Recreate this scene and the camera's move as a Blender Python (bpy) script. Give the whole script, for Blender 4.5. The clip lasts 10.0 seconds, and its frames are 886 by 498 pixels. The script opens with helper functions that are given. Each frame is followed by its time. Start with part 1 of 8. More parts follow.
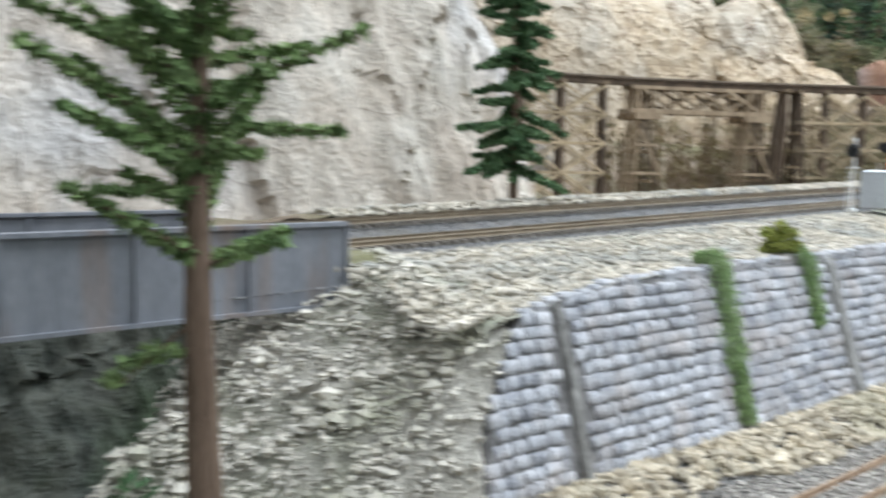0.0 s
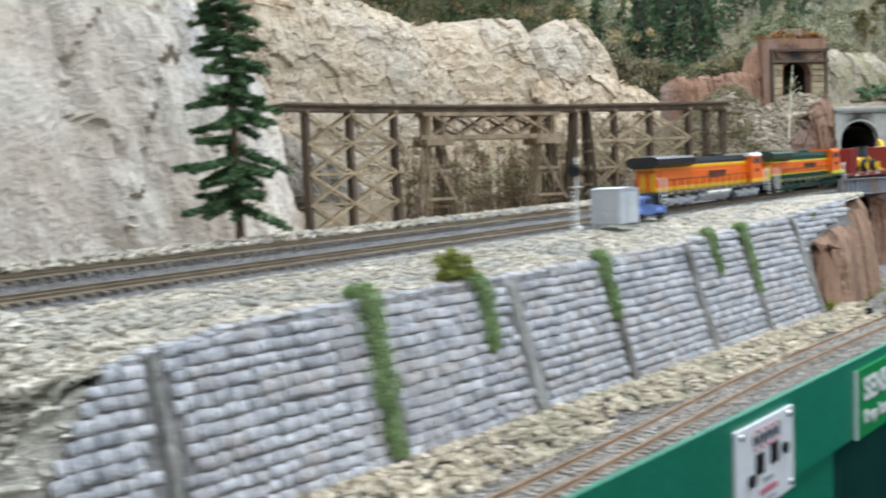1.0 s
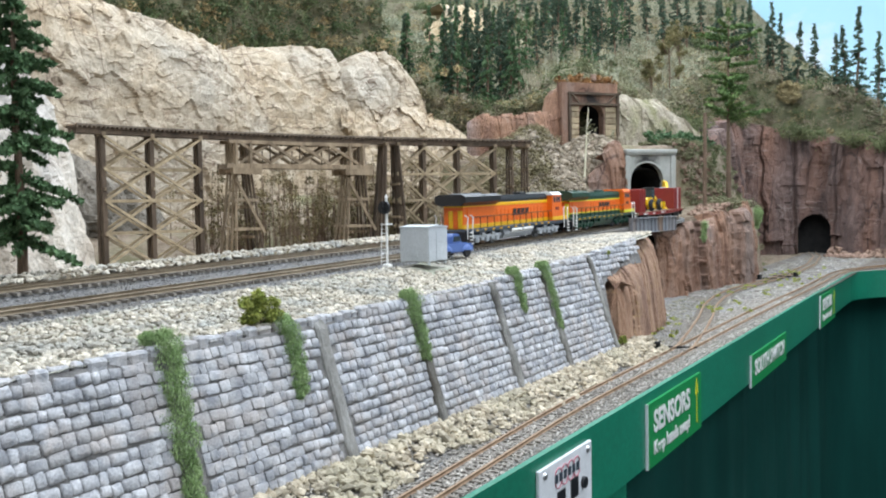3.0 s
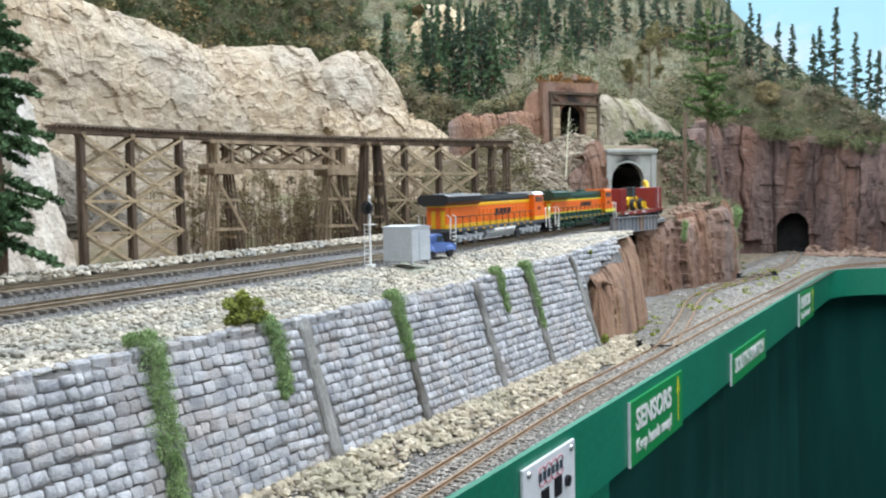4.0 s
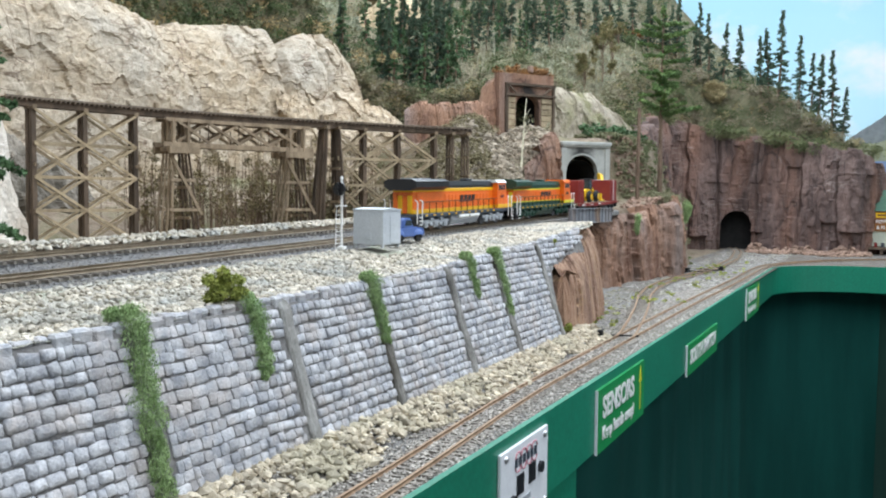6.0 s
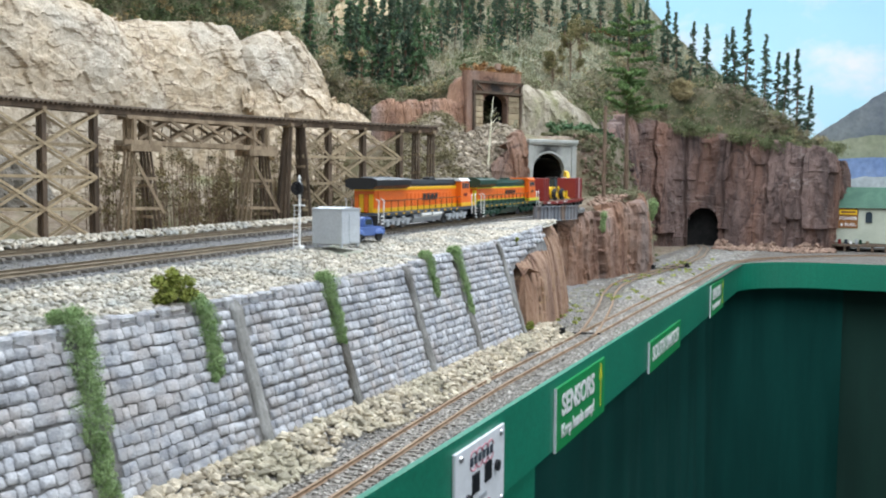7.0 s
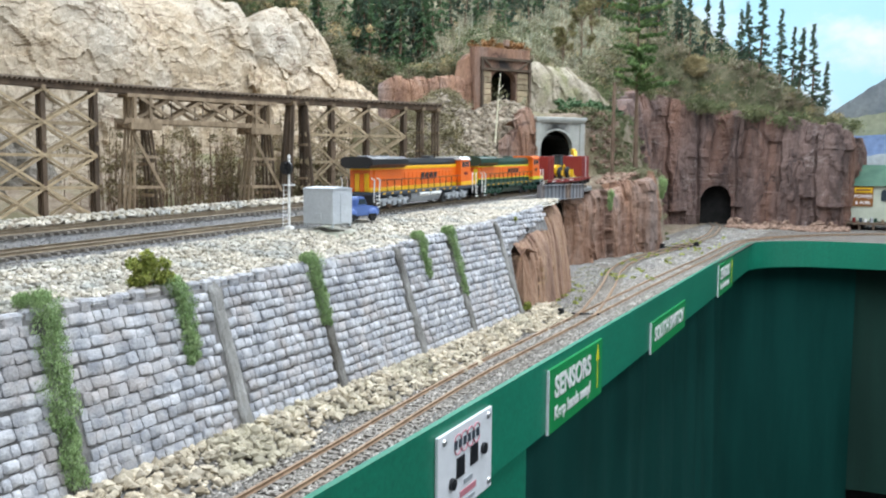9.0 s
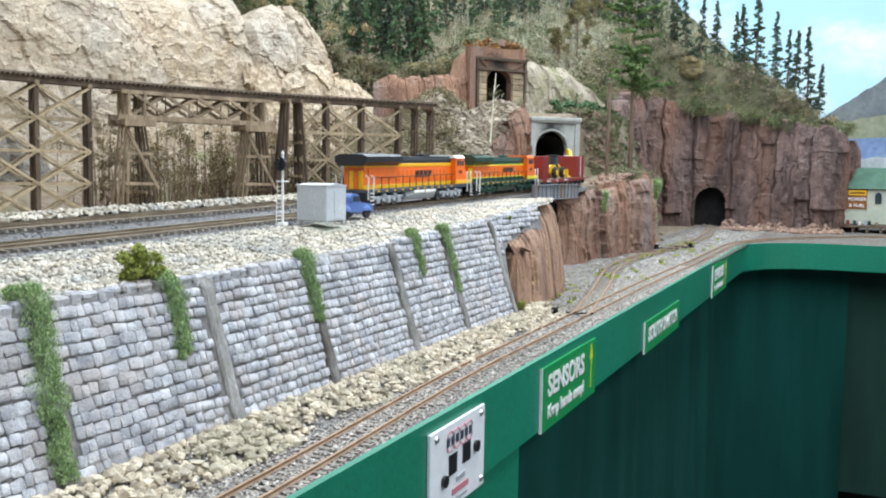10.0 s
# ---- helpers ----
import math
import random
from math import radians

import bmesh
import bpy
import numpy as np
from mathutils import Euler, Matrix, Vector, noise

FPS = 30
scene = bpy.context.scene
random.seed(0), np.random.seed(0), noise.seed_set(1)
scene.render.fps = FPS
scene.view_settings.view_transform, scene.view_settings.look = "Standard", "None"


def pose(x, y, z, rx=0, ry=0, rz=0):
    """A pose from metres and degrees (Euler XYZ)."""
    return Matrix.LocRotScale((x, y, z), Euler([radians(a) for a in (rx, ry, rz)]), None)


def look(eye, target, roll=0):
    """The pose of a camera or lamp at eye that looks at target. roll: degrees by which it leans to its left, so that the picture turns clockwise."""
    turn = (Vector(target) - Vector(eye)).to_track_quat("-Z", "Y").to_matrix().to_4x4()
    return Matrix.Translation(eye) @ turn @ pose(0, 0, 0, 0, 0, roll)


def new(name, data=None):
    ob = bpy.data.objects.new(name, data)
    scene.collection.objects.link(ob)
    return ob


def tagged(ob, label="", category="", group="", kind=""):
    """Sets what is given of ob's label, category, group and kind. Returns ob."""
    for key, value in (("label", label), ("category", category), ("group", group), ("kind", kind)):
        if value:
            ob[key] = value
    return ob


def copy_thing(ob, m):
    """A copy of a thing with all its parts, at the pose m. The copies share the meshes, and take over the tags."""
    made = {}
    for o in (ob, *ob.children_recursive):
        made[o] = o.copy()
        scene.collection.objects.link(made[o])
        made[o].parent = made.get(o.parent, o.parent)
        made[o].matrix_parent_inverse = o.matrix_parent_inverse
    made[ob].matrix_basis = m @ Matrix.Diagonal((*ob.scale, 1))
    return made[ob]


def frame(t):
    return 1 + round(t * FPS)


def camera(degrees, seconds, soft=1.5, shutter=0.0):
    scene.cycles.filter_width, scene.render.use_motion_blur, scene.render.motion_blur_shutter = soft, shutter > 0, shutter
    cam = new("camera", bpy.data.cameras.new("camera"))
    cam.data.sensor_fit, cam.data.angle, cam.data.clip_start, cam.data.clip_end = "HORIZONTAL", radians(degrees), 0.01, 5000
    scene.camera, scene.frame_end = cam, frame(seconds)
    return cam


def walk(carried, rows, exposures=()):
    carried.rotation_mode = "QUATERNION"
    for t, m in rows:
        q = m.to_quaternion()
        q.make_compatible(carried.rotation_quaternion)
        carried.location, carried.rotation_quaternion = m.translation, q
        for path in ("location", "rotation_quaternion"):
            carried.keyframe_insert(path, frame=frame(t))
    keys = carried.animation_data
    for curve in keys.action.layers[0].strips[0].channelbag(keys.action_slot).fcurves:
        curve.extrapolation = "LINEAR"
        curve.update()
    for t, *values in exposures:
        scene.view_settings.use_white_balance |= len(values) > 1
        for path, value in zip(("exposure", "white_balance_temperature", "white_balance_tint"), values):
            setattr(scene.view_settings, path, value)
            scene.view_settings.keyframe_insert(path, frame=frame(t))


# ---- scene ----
cam = camera(52.3, 10.0, soft=2.0, shutter=0.65)
PATH = [
    (0, (0.0063, -0.0196, 0.1292), (0.0691, 0.0550, 0.1197), 1.0),
    (0.5, (0.0391, -0.0359, 0.1318), (0.1097, 0.0313, 0.1213), 0.1),
    (1, (0.0961, -0.0929, 0.1334), (0.1678, -0.0263, 0.1267), -2.3),
    (1.5, (0.1222, -0.1340, 0.1199), (0.1962, -0.0702, 0.1124), -2.0),
    (2, (0.1244, -0.1185, 0.1227), (0.2005, -0.0571, 0.1161), -1.9),
    (2.5, (0.1073, -0.0868, 0.1404), (0.1902, -0.0347, 0.1356), -0.8),
    (4, (0.1006, -0.0854, 0.1420), (0.1859, -0.0373, 0.1374), -1.0),
    (4.5, (0.1021, -0.0810, 0.1405), (0.1889, -0.0357, 0.1352), -0.8),
    (5, (0.1036, -0.0685, 0.1398), (0.1907, -0.0237, 0.1342), 0.1),
    (6.5, (0.0927, -0.0607, 0.1354), (0.1816, -0.0199, 0.1298), 0.5),
    (7, (0.1003, -0.0709, 0.1383), (0.1897, -0.0312, 0.1324), 0.5),
    (7.5, (0.1071, -0.0829, 0.1379), (0.1961, -0.0424, 0.1309), 1.4),
    (8, (0.1225, -0.0960, 0.1380), (0.2109, -0.0543, 0.1306), 1.8),
    (8.5, (0.1225, -0.0922, 0.1363), (0.2100, -0.0493, 0.1261), 0.6),
    (9, (0.1153, -0.0852, 0.1405), (0.2038, -0.0439, 0.1321), 0.5),
    (9.5, (0.1136, -0.0846, 0.1385), (0.2026, -0.0443, 0.1308), 0.7),
    (10, (0.1170, -0.0851, 0.1378), (0.2058, -0.0443, 0.1295), 0.9),
]
# the clip's camera opens up a little as it turns towards the dark aisle
EXPOSURES = [(0, 0.12), (1, -0.05), (1.5, -0.12), (2.0, -0.08), (2.5, 0.05), (5, 0.04), (7, 0.02), (8.5, 0.06), (9, 0.17), (10, 0.23)]
walk(cam, [(t, look(eye, target, roll)) for t, eye, target, roll in PATH], EXPOSURES)

# ---- light: a windowless hall with lamps under the ceiling ----
world = bpy.data.worlds.new("hall_air")
world.use_nodes = True
world.node_tree.nodes["Background"].inputs[0].default_value = (0.75, 0.85, 1.0, 1)
world.node_tree.nodes["Background"].inputs[1].default_value = 0.0
scene.world = world


def overhead_light(x, y, z, sx, sy, watts, colour=(0.82, 0.90, 1.0)):
    data = bpy.data.lights.new("overhead_light", "AREA")
    data.shape, data.size, data.size_y, data.energy, data.color = "RECTANGLE", sx, sy, watts, colour
    ob = new("overhead_light", data)
    ob.matrix_world = pose(x, y, z)
    return ob


overhead_light(0.4, -0.15, 1.38, 1.8, 0.7, 26)
overhead_light(2.1, -0.05, 1.38, 1.8, 0.7, 30.5)
overhead_light(1.0, -1.5, 1.38, 3.0, 0.8, 41)
# added fill light, no known fixture: brightens the backdrop, hillside and cliff tops
overhead_light(1.9, 1.0, 1.38, 2.8, 0.5, 38)

# ---- small tools ----


def smooth(v):
    v = min(1.0, max(0.0, v))
    return v * v * (3 - 2 * v)


def lerp_table(table, x):
    if x <= table[0][0]:
        return table[0][1]
    for (a, va), (b, vb) in zip(table, table[1:]):
        if x <= b:
            return va + (vb - va) * (x - a) / (b - a)
    return table[-1][1]


def mesh_of(name, bm, material, flat=False):
    me = bpy.data.meshes.new(name)
    bm.to_mesh(me)
    bm.free()
    for m in material if isinstance(material, (list, tuple)) else [material]:
        me.materials.append(m)
    if not flat:
        for p in me.polygons:
            p.use_smooth = False
    return me


def part(name, bm, material, parent, label=""):
    ob = new(name, mesh_of(name, bm, material))
    ob.parent = parent
    if label:
        ob["label"] = label
    return ob


def thing(name, label, category, m=None, group="", kind=""):
    ob = new(name)
    ob.empty_display_size = 0.01
    if m is not None:
        ob.matrix_world = m
    return tagged(ob, label, category, group, kind)


def solid(name, bm, material, label, category="", group="", kind="", m=None):
    ob = new(name, mesh_of(name, bm, material))
    if m is not None:
        ob.matrix_world = m
    return tagged(ob, label, category, group, kind)


def box(bm, c, s, rz=0.0, bevel=0.0, m=None, mat=0):
    r = bmesh.ops.create_cube(bm, size=1.0)
    vs = r["verts"]
    t = Matrix.Translation(c) @ Matrix.Rotation(radians(rz), 4, "Z") @ Matrix.Diagonal((*s, 1))
    if m is not None:
        t = m @ t
    bmesh.ops.transform(bm, matrix=t, verts=vs)
    faces = {f for v in vs for f in v.link_faces}
    for f in faces:
        f.material_index = mat
    if bevel > 0:
        edges = {e for v in vs for e in v.link_edges}
        bmesh.ops.bevel(bm, geom=list(edges), offset=bevel, segments=1, affect="EDGES")


def rod(bm, a, b, r0, r1=None, n=8, cap=True, mat=0):
    a, b = Vector(a), Vector(b)
    d = b - a
    if d.length < 1e-7:
        return
    q = d.to_track_quat("Z", "Y").to_matrix().to_4x4()
    r = bmesh.ops.create_cone(bm, cap_ends=cap, segments=n, radius1=r0, radius2=r0 if r1 is None else r1, depth=d.length)
    bmesh.ops.transform(bm, matrix=Matrix.Translation((a + b) / 2) @ q, verts=r["verts"])
    if mat:
        for f in {f for v in r["verts"] for f in v.link_faces}:
            f.material_index = mat


def beam(bm, a, b, w, h):
    """A squared timber from a to b, w across and h high."""
    a, b = Vector(a), Vector(b)
    d = b - a
    q = d.to_track_quat("X", "Z").to_matrix().to_4x4()
    box(bm, (0, 0, 0), (d.length, w, h), m=Matrix.Translation((a + b) / 2) @ q)


def sweep(bm, pts, w, h):
    """One continuous squared timber or plate along a bent line of points, w across and h high."""
    rows = []
    for i, p in enumerate(pts):
        a, b = Vector(pts[max(0, i - 1)]), Vector(pts[min(len(pts) - 1, i + 1)])
        d = (b - a).normalized()
        n = Vector((-d.y, d.x, 0)).normalized() * w / 2
        u = Vector((0, 0, h / 2))
        p = Vector(p)
        rows.append([bm.verts.new(q) for q in (p - n - u, p + n - u, p + n + u, p - n + u)])
    for r, t in zip(rows, rows[1:]):
        for k in range(4):
            bm.faces.new((r[k], r[(k + 1) % 4], t[(k + 1) % 4], t[k]))
    bm.faces.new(rows[0])
    bm.faces.new(rows[-1][::-1])
    bmesh.ops.recalc_face_normals(bm, faces=bm.faces)


def tube(bm, pts, radii, n=8):
    """One continuous tapering stem through points."""
    rows = []
    for p, r in zip(pts, radii):
        rows.append([bm.verts.new((p[0] + r * math.cos(2 * math.pi * k / n), p[1] + r * math.sin(2 * math.pi * k / n), p[2])) for k in range(n)])
    for a, b in zip(rows, rows[1:]):
        for k in range(n):
            bm.faces.new((a[k], a[(k + 1) % n], b[(k + 1) % n], b[k]))
    bm.faces.new(rows[0][::-1])
    bm.faces.new(rows[-1])


def prism(bm, pts, axis, lo, hi, mat=0):
    """Extrudes a closed outline (2D) along an axis between lo and hi; 'y': outline in x, z; 'x': outline in y, z; 'z': in x, y."""
    def place(p, k):
        return {"y": (p[0], k, p[1]), "x": (k, p[0], p[1]), "z": (p[0], p[1], k)}[axis]
    a = [bm.verts.new(place(p, lo)) for p in pts]
    b = [bm.verts.new(place(p, hi)) for p in pts]
    n = len(pts)
    fs = [bm.faces.new(a), bm.faces.new(b[::-1])]
    for i in range(n):
        j = (i + 1) % n
        fs.append(bm.faces.new((a[i], b[i], b[j], a[j])))
    for f in fs:
        f.material_index = mat
    bmesh.ops.recalc_face_normals(bm, faces=fs)


def sheet(name, fn, nu, nv, material, label, smooth_shade=True, category="", kind="structure", hole=None):
    """A surface of nu by nv cells, fn(u, v) with u and v from 0 to 1."""
    verts = [fn(i / nu, j / nv) for j in range(nv + 1) for i in range(nu + 1)]
    w = nu + 1
    faces = [(j * w + i, j * w + i + 1, (j + 1) * w + i + 1, (j + 1) * w + i) for j in range(nv) for i in range(nu)]
    if hole:
        faces = [f for f in faces if not hole([sum(verts[k][c] for k in f) / 4 for c in range(3)])]
    me = bpy.data.meshes.new(name)
    me.from_pydata(verts, [], faces)
    me.materials.append(material)
    if smooth_shade:
        me.polygons.foreach_set("use_smooth", [True] * len(faces))
    me.update()
    return tagged(new(name, me), label, category, kind=kind)


def fbm(x, y, z=0.0, octaves=4):
    return noise.fractal(Vector((x, y, z)), 1.0, 2.0, octaves)


# ---- materials ----
def material(name, a, b, scale=60.0, rough=0.85, bump=0.3, fine=900.0, metal=0.0, c=None, patch=9.0, vary=0.0, island=False, stretch=(1, 1, 1), bump_size=0.001, world=False):
    """Two-scale noise between colours a and b, a third colour c in larger patches; vary: spread by the object's or island's random value."""
    m = bpy.data.materials.new(name)
    m.use_nodes = True
    nt = m.node_tree
    nd, ln = nt.nodes, nt.links
    bs = nd["Principled BSDF"]
    bs.inputs["Roughness"].default_value, bs.inputs["Metallic"].default_value = rough, metal
    tc = nd.new("ShaderNodeTexCoord")
    mp = nd.new("ShaderNodeMapping")
    mp.inputs["Scale"].default_value = stretch
    ln.new(nd.new("ShaderNodeNewGeometry").outputs["Position"] if world else tc.outputs["Object"], mp.inputs[0])

    def noise_node(s, detail):
        n = nd.new("ShaderNodeTexNoise")
        n.inputs["Scale"].default_value, n.inputs["Detail"].default_value, n.inputs["Roughness"].default_value = s, detail, 0.6
        ln.new(mp.outputs[0], n.inputs["Vector"])
        return n

    def ramp(n, lo, hi):
        r = nd.new("ShaderNodeMapRange")
        r.inputs["From Min"].default_value, r.inputs["From Max"].default_value = lo, hi
        ln.new(n.outputs[0], r.inputs["Value"])
        return r

    def mix(f, x, y):
        k = nd.new("ShaderNodeMix")
        k.data_type = "RGBA"
        ln.new(f, k.inputs["Factor"])
        for slot, v in ((6, x), (7, y)):
            if isinstance(v, tuple):
                k.inputs[slot].default_value = (*v, 1)
            else:
                ln.new(v, k.inputs[slot])
        return k.outputs[2]

    n1, n2 = noise_node(scale, 5), noise_node(fine, 3)
    col = mix(ramp(n1, 0.36, 0.64).outputs[0], a, b)
    if c is not None:
        col = mix(ramp(noise_node(patch, 4), 0.48, 0.66).outputs[0], col, c)
    hs = nd.new("ShaderNodeHueSaturation")
    ln.new(col, hs.inputs["Color"])
    val = ramp(n2, 0.25, 0.75)
    val.inputs["To Min"].default_value, val.inputs["To Max"].default_value = 0.8, 1.2
    if vary > 0:
        src = nd.new("ShaderNodeNewGeometry").outputs["Random Per Island"] if island else nd.new("ShaderNodeObjectInfo").outputs["Random"]
        vr = nd.new("ShaderNodeMapRange")
        vr.inputs["To Min"].default_value, vr.inputs["To Max"].default_value = 1 - vary, 1 + vary
        ln.new(src, vr.inputs["Value"])
        mul = nd.new("ShaderNodeMath")
        mul.operation = "MULTIPLY"
        ln.new(val.outputs[0], mul.inputs[0])
        ln.new(vr.outputs[0], mul.inputs[1])
        ln.new(mul.outputs[0], hs.inputs["Value"])
    else:
        ln.new(val.outputs[0], hs.inputs["Value"])
    ln.new(hs.outputs[0], bs.inputs["Base Color"])
    if bump > 0:
        bp = nd.new("ShaderNodeBump")
        bp.inputs["Strength"].default_value, bp.inputs["Distance"].default_value = bump, bump_size
        ad = nd.new("ShaderNodeMath")
        ad.operation = "ADD"
        ln.new(n1.outputs[0], ad.inputs[0])
        ln.new(n2.outputs[0], ad.inputs[1])
        ln.new(ad.outputs[0], bp.inputs["Height"])
        ln.new(bp.outputs[0], bs.inputs["Normal"])
    return m


def plain(name, colour, rough=0.5, metal=0.0):
    """Smooth moulded or painted plastic and metal, with a faint mottling."""
    return material(name, tuple(c * 0.92 for c in colour), colour, 120, rough, 0.05, 2500, metal)


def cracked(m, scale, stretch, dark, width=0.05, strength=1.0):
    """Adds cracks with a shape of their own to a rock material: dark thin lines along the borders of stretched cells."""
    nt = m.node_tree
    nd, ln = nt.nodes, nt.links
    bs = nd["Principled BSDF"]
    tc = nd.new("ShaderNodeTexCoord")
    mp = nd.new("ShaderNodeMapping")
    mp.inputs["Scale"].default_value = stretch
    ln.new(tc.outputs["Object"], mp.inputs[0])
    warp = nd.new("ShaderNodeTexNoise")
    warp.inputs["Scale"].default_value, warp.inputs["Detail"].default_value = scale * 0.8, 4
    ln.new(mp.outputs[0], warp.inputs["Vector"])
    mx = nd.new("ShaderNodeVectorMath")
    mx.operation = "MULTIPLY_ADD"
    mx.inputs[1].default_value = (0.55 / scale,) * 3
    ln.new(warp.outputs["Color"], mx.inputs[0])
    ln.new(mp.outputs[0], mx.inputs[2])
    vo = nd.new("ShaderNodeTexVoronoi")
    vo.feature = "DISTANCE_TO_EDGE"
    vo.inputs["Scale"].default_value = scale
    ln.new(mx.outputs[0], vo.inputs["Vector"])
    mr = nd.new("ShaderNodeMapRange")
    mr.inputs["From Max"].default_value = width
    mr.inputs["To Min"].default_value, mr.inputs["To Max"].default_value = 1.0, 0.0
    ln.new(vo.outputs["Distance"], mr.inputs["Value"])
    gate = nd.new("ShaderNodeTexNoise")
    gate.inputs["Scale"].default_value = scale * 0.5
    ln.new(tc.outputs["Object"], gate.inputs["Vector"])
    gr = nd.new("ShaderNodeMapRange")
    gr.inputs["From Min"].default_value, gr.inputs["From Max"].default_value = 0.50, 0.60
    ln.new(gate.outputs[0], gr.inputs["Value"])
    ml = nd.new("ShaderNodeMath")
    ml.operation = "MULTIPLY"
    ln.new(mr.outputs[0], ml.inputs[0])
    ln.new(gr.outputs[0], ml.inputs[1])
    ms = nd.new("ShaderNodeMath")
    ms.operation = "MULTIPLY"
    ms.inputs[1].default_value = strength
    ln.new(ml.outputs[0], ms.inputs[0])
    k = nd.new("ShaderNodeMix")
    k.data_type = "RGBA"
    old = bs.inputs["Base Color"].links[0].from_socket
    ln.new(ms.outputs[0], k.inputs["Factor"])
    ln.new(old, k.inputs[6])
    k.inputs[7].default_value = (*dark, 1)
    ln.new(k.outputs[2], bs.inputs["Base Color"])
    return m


def sooty(m, name, centre, size):
    """A copy of a material with an irregular soot deposit round a centre, in the object's own metres."""
    m = m.copy()
    m.name = name
    nt = m.node_tree
    nd, ln = nt.nodes, nt.links
    bs = nd["Principled BSDF"]
    tc = nd.new("ShaderNodeTexCoord")
    off = nd.new("ShaderNodeVectorMath")
    off.operation = "SUBTRACT"
    off.inputs[1].default_value = centre
    ln.new(tc.outputs["Object"], off.inputs[0])
    div = nd.new("ShaderNodeVectorMath")
    div.operation = "DIVIDE"
    div.inputs[1].default_value = size
    ln.new(off.outputs[0], div.inputs[0])
    n = nd.new("ShaderNodeTexNoise")
    n.inputs["Scale"].default_value, n.inputs["Detail"].default_value = 90, 5
    ln.new(tc.outputs["Object"], n.inputs["Vector"])
    dist = nd.new("ShaderNodeVectorMath")
    dist.operation = "LENGTH"
    ln.new(div.outputs[0], dist.inputs[0])
    ad = nd.new("ShaderNodeMath")
    ad.operation = "MULTIPLY_ADD"
    ad.inputs[1].default_value = 1.0
    ln.new(n.outputs[0], ad.inputs[0])
    ln.new(dist.outputs["Value"], ad.inputs[2])
    mr = nd.new("ShaderNodeMapRange")
    mr.inputs["From Min"].default_value, mr.inputs["From Max"].default_value = 0.75, 1.5
    mr.inputs["To Min"].default_value, mr.inputs["To Max"].default_value = 0.95, 0.0
    ln.new(ad.outputs[0], mr.inputs["Value"])
    k = nd.new("ShaderNodeMix")
    k.data_type = "RGBA"
    old = bs.inputs["Base Color"].links[0].from_socket
    ln.new(mr.outputs[0], k.inputs["Factor"])
    ln.new(old, k.inputs[6])
    k.inputs[7].default_value = (0.022, 0.022, 0.022, 1)
    ln.new(k.outputs[2], bs.inputs["Base Color"])
    return m


CREAM = cracked(cracked(material("cream_plaster_rock", (0.52, 0.45, 0.37), (0.64, 0.59, 0.51), 14, 0.9, 0.6, 230, c=(0.47, 0.46, 0.45), patch=4, bump_size=0.005), 22, (0.7, 0.7, 1.9), (0.17, 0.125, 0.095), 0.028, 0.55), 60, (0.6, 0.6, 1.8), (0.22, 0.16, 0.12), 0.05, 0.2)
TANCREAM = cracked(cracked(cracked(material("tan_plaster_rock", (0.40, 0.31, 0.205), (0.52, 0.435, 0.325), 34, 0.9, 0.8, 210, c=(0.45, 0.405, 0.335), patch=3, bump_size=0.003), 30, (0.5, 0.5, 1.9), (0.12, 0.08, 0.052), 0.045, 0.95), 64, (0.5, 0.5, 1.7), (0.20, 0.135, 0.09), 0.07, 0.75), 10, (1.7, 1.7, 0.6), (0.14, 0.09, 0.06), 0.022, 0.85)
DULLROCK = cracked(material("dull_tan_rock", (0.26, 0.22, 0.16), (0.42, 0.37, 0.29), 30, 0.9, 0.9, 260, c=(0.22, 0.21, 0.11), patch=14, bump_size=0.004), 40, (0.8, 0.8, 1.5), (0.14, 0.10, 0.07), 0.04, 0.6)
# grey-brown rock with the shadow of a recess mixed into its colour
RECESSROCK = cracked(material("shadowed_grey_brown_rock", (0.12, 0.105, 0.083), (0.27, 0.235, 0.19), 24, 0.9, 0.9, 260, c=(0.14, 0.125, 0.10), patch=10, bump_size=0.004), 36, (0.8, 0.8, 1.5), (0.06, 0.05, 0.04), 0.05, 0.7)
# green-black mossy rock, taken darker still to hold the shade below the girder
RAVINEROCK = cracked(material("shade_darkened_mossy_rock", (0.06, 0.07, 0.058), (0.19, 0.195, 0.16), 40, 0.9, 0.9, 260, c=(0.06, 0.09, 0.045), patch=16, bump_size=0.004), 36, (0.8, 0.8, 1.5), (0.03, 0.03, 0.025), 0.05, 0.6)
REDROCK = cracked(cracked(cracked(material("red_brown_rock", (0.18, 0.095, 0.064), (0.40, 0.23, 0.145), 22, 0.9, 0.8, 300, c=(0.23, 0.17, 0.145), patch=11, stretch=(1.6, 1.6, 0.35), bump_size=0.004), 20, (1.6, 1.6, 0.45), (0.045, 0.022, 0.018), 0.045, 0.8), 60, (1.7, 1.7, 0.5), (0.09, 0.045, 0.032), 0.06, 0.5), 34, (0.45, 0.45, 2.2), (0.48, 0.34, 0.27), 0.035, 0.5)
REDROCK2 = cracked(cracked(cracked(material("purple_brown_rock", (0.085, 0.058, 0.052), (0.215, 0.145, 0.125), 18, 0.9, 0.8, 300, c=(0.22, 0.118, 0.083), patch=5, stretch=(1.5, 1.5, 0.4), bump_size=0.004), 15, (1.6, 1.6, 0.45), (0.035, 0.023, 0.02), 0.045, 0.85), 46, (1.6, 1.6, 0.5), (0.06, 0.04, 0.033), 0.06, 0.55), 24, (0.4, 0.4, 2.4), (0.40, 0.34, 0.31), 0.03, 0.5)
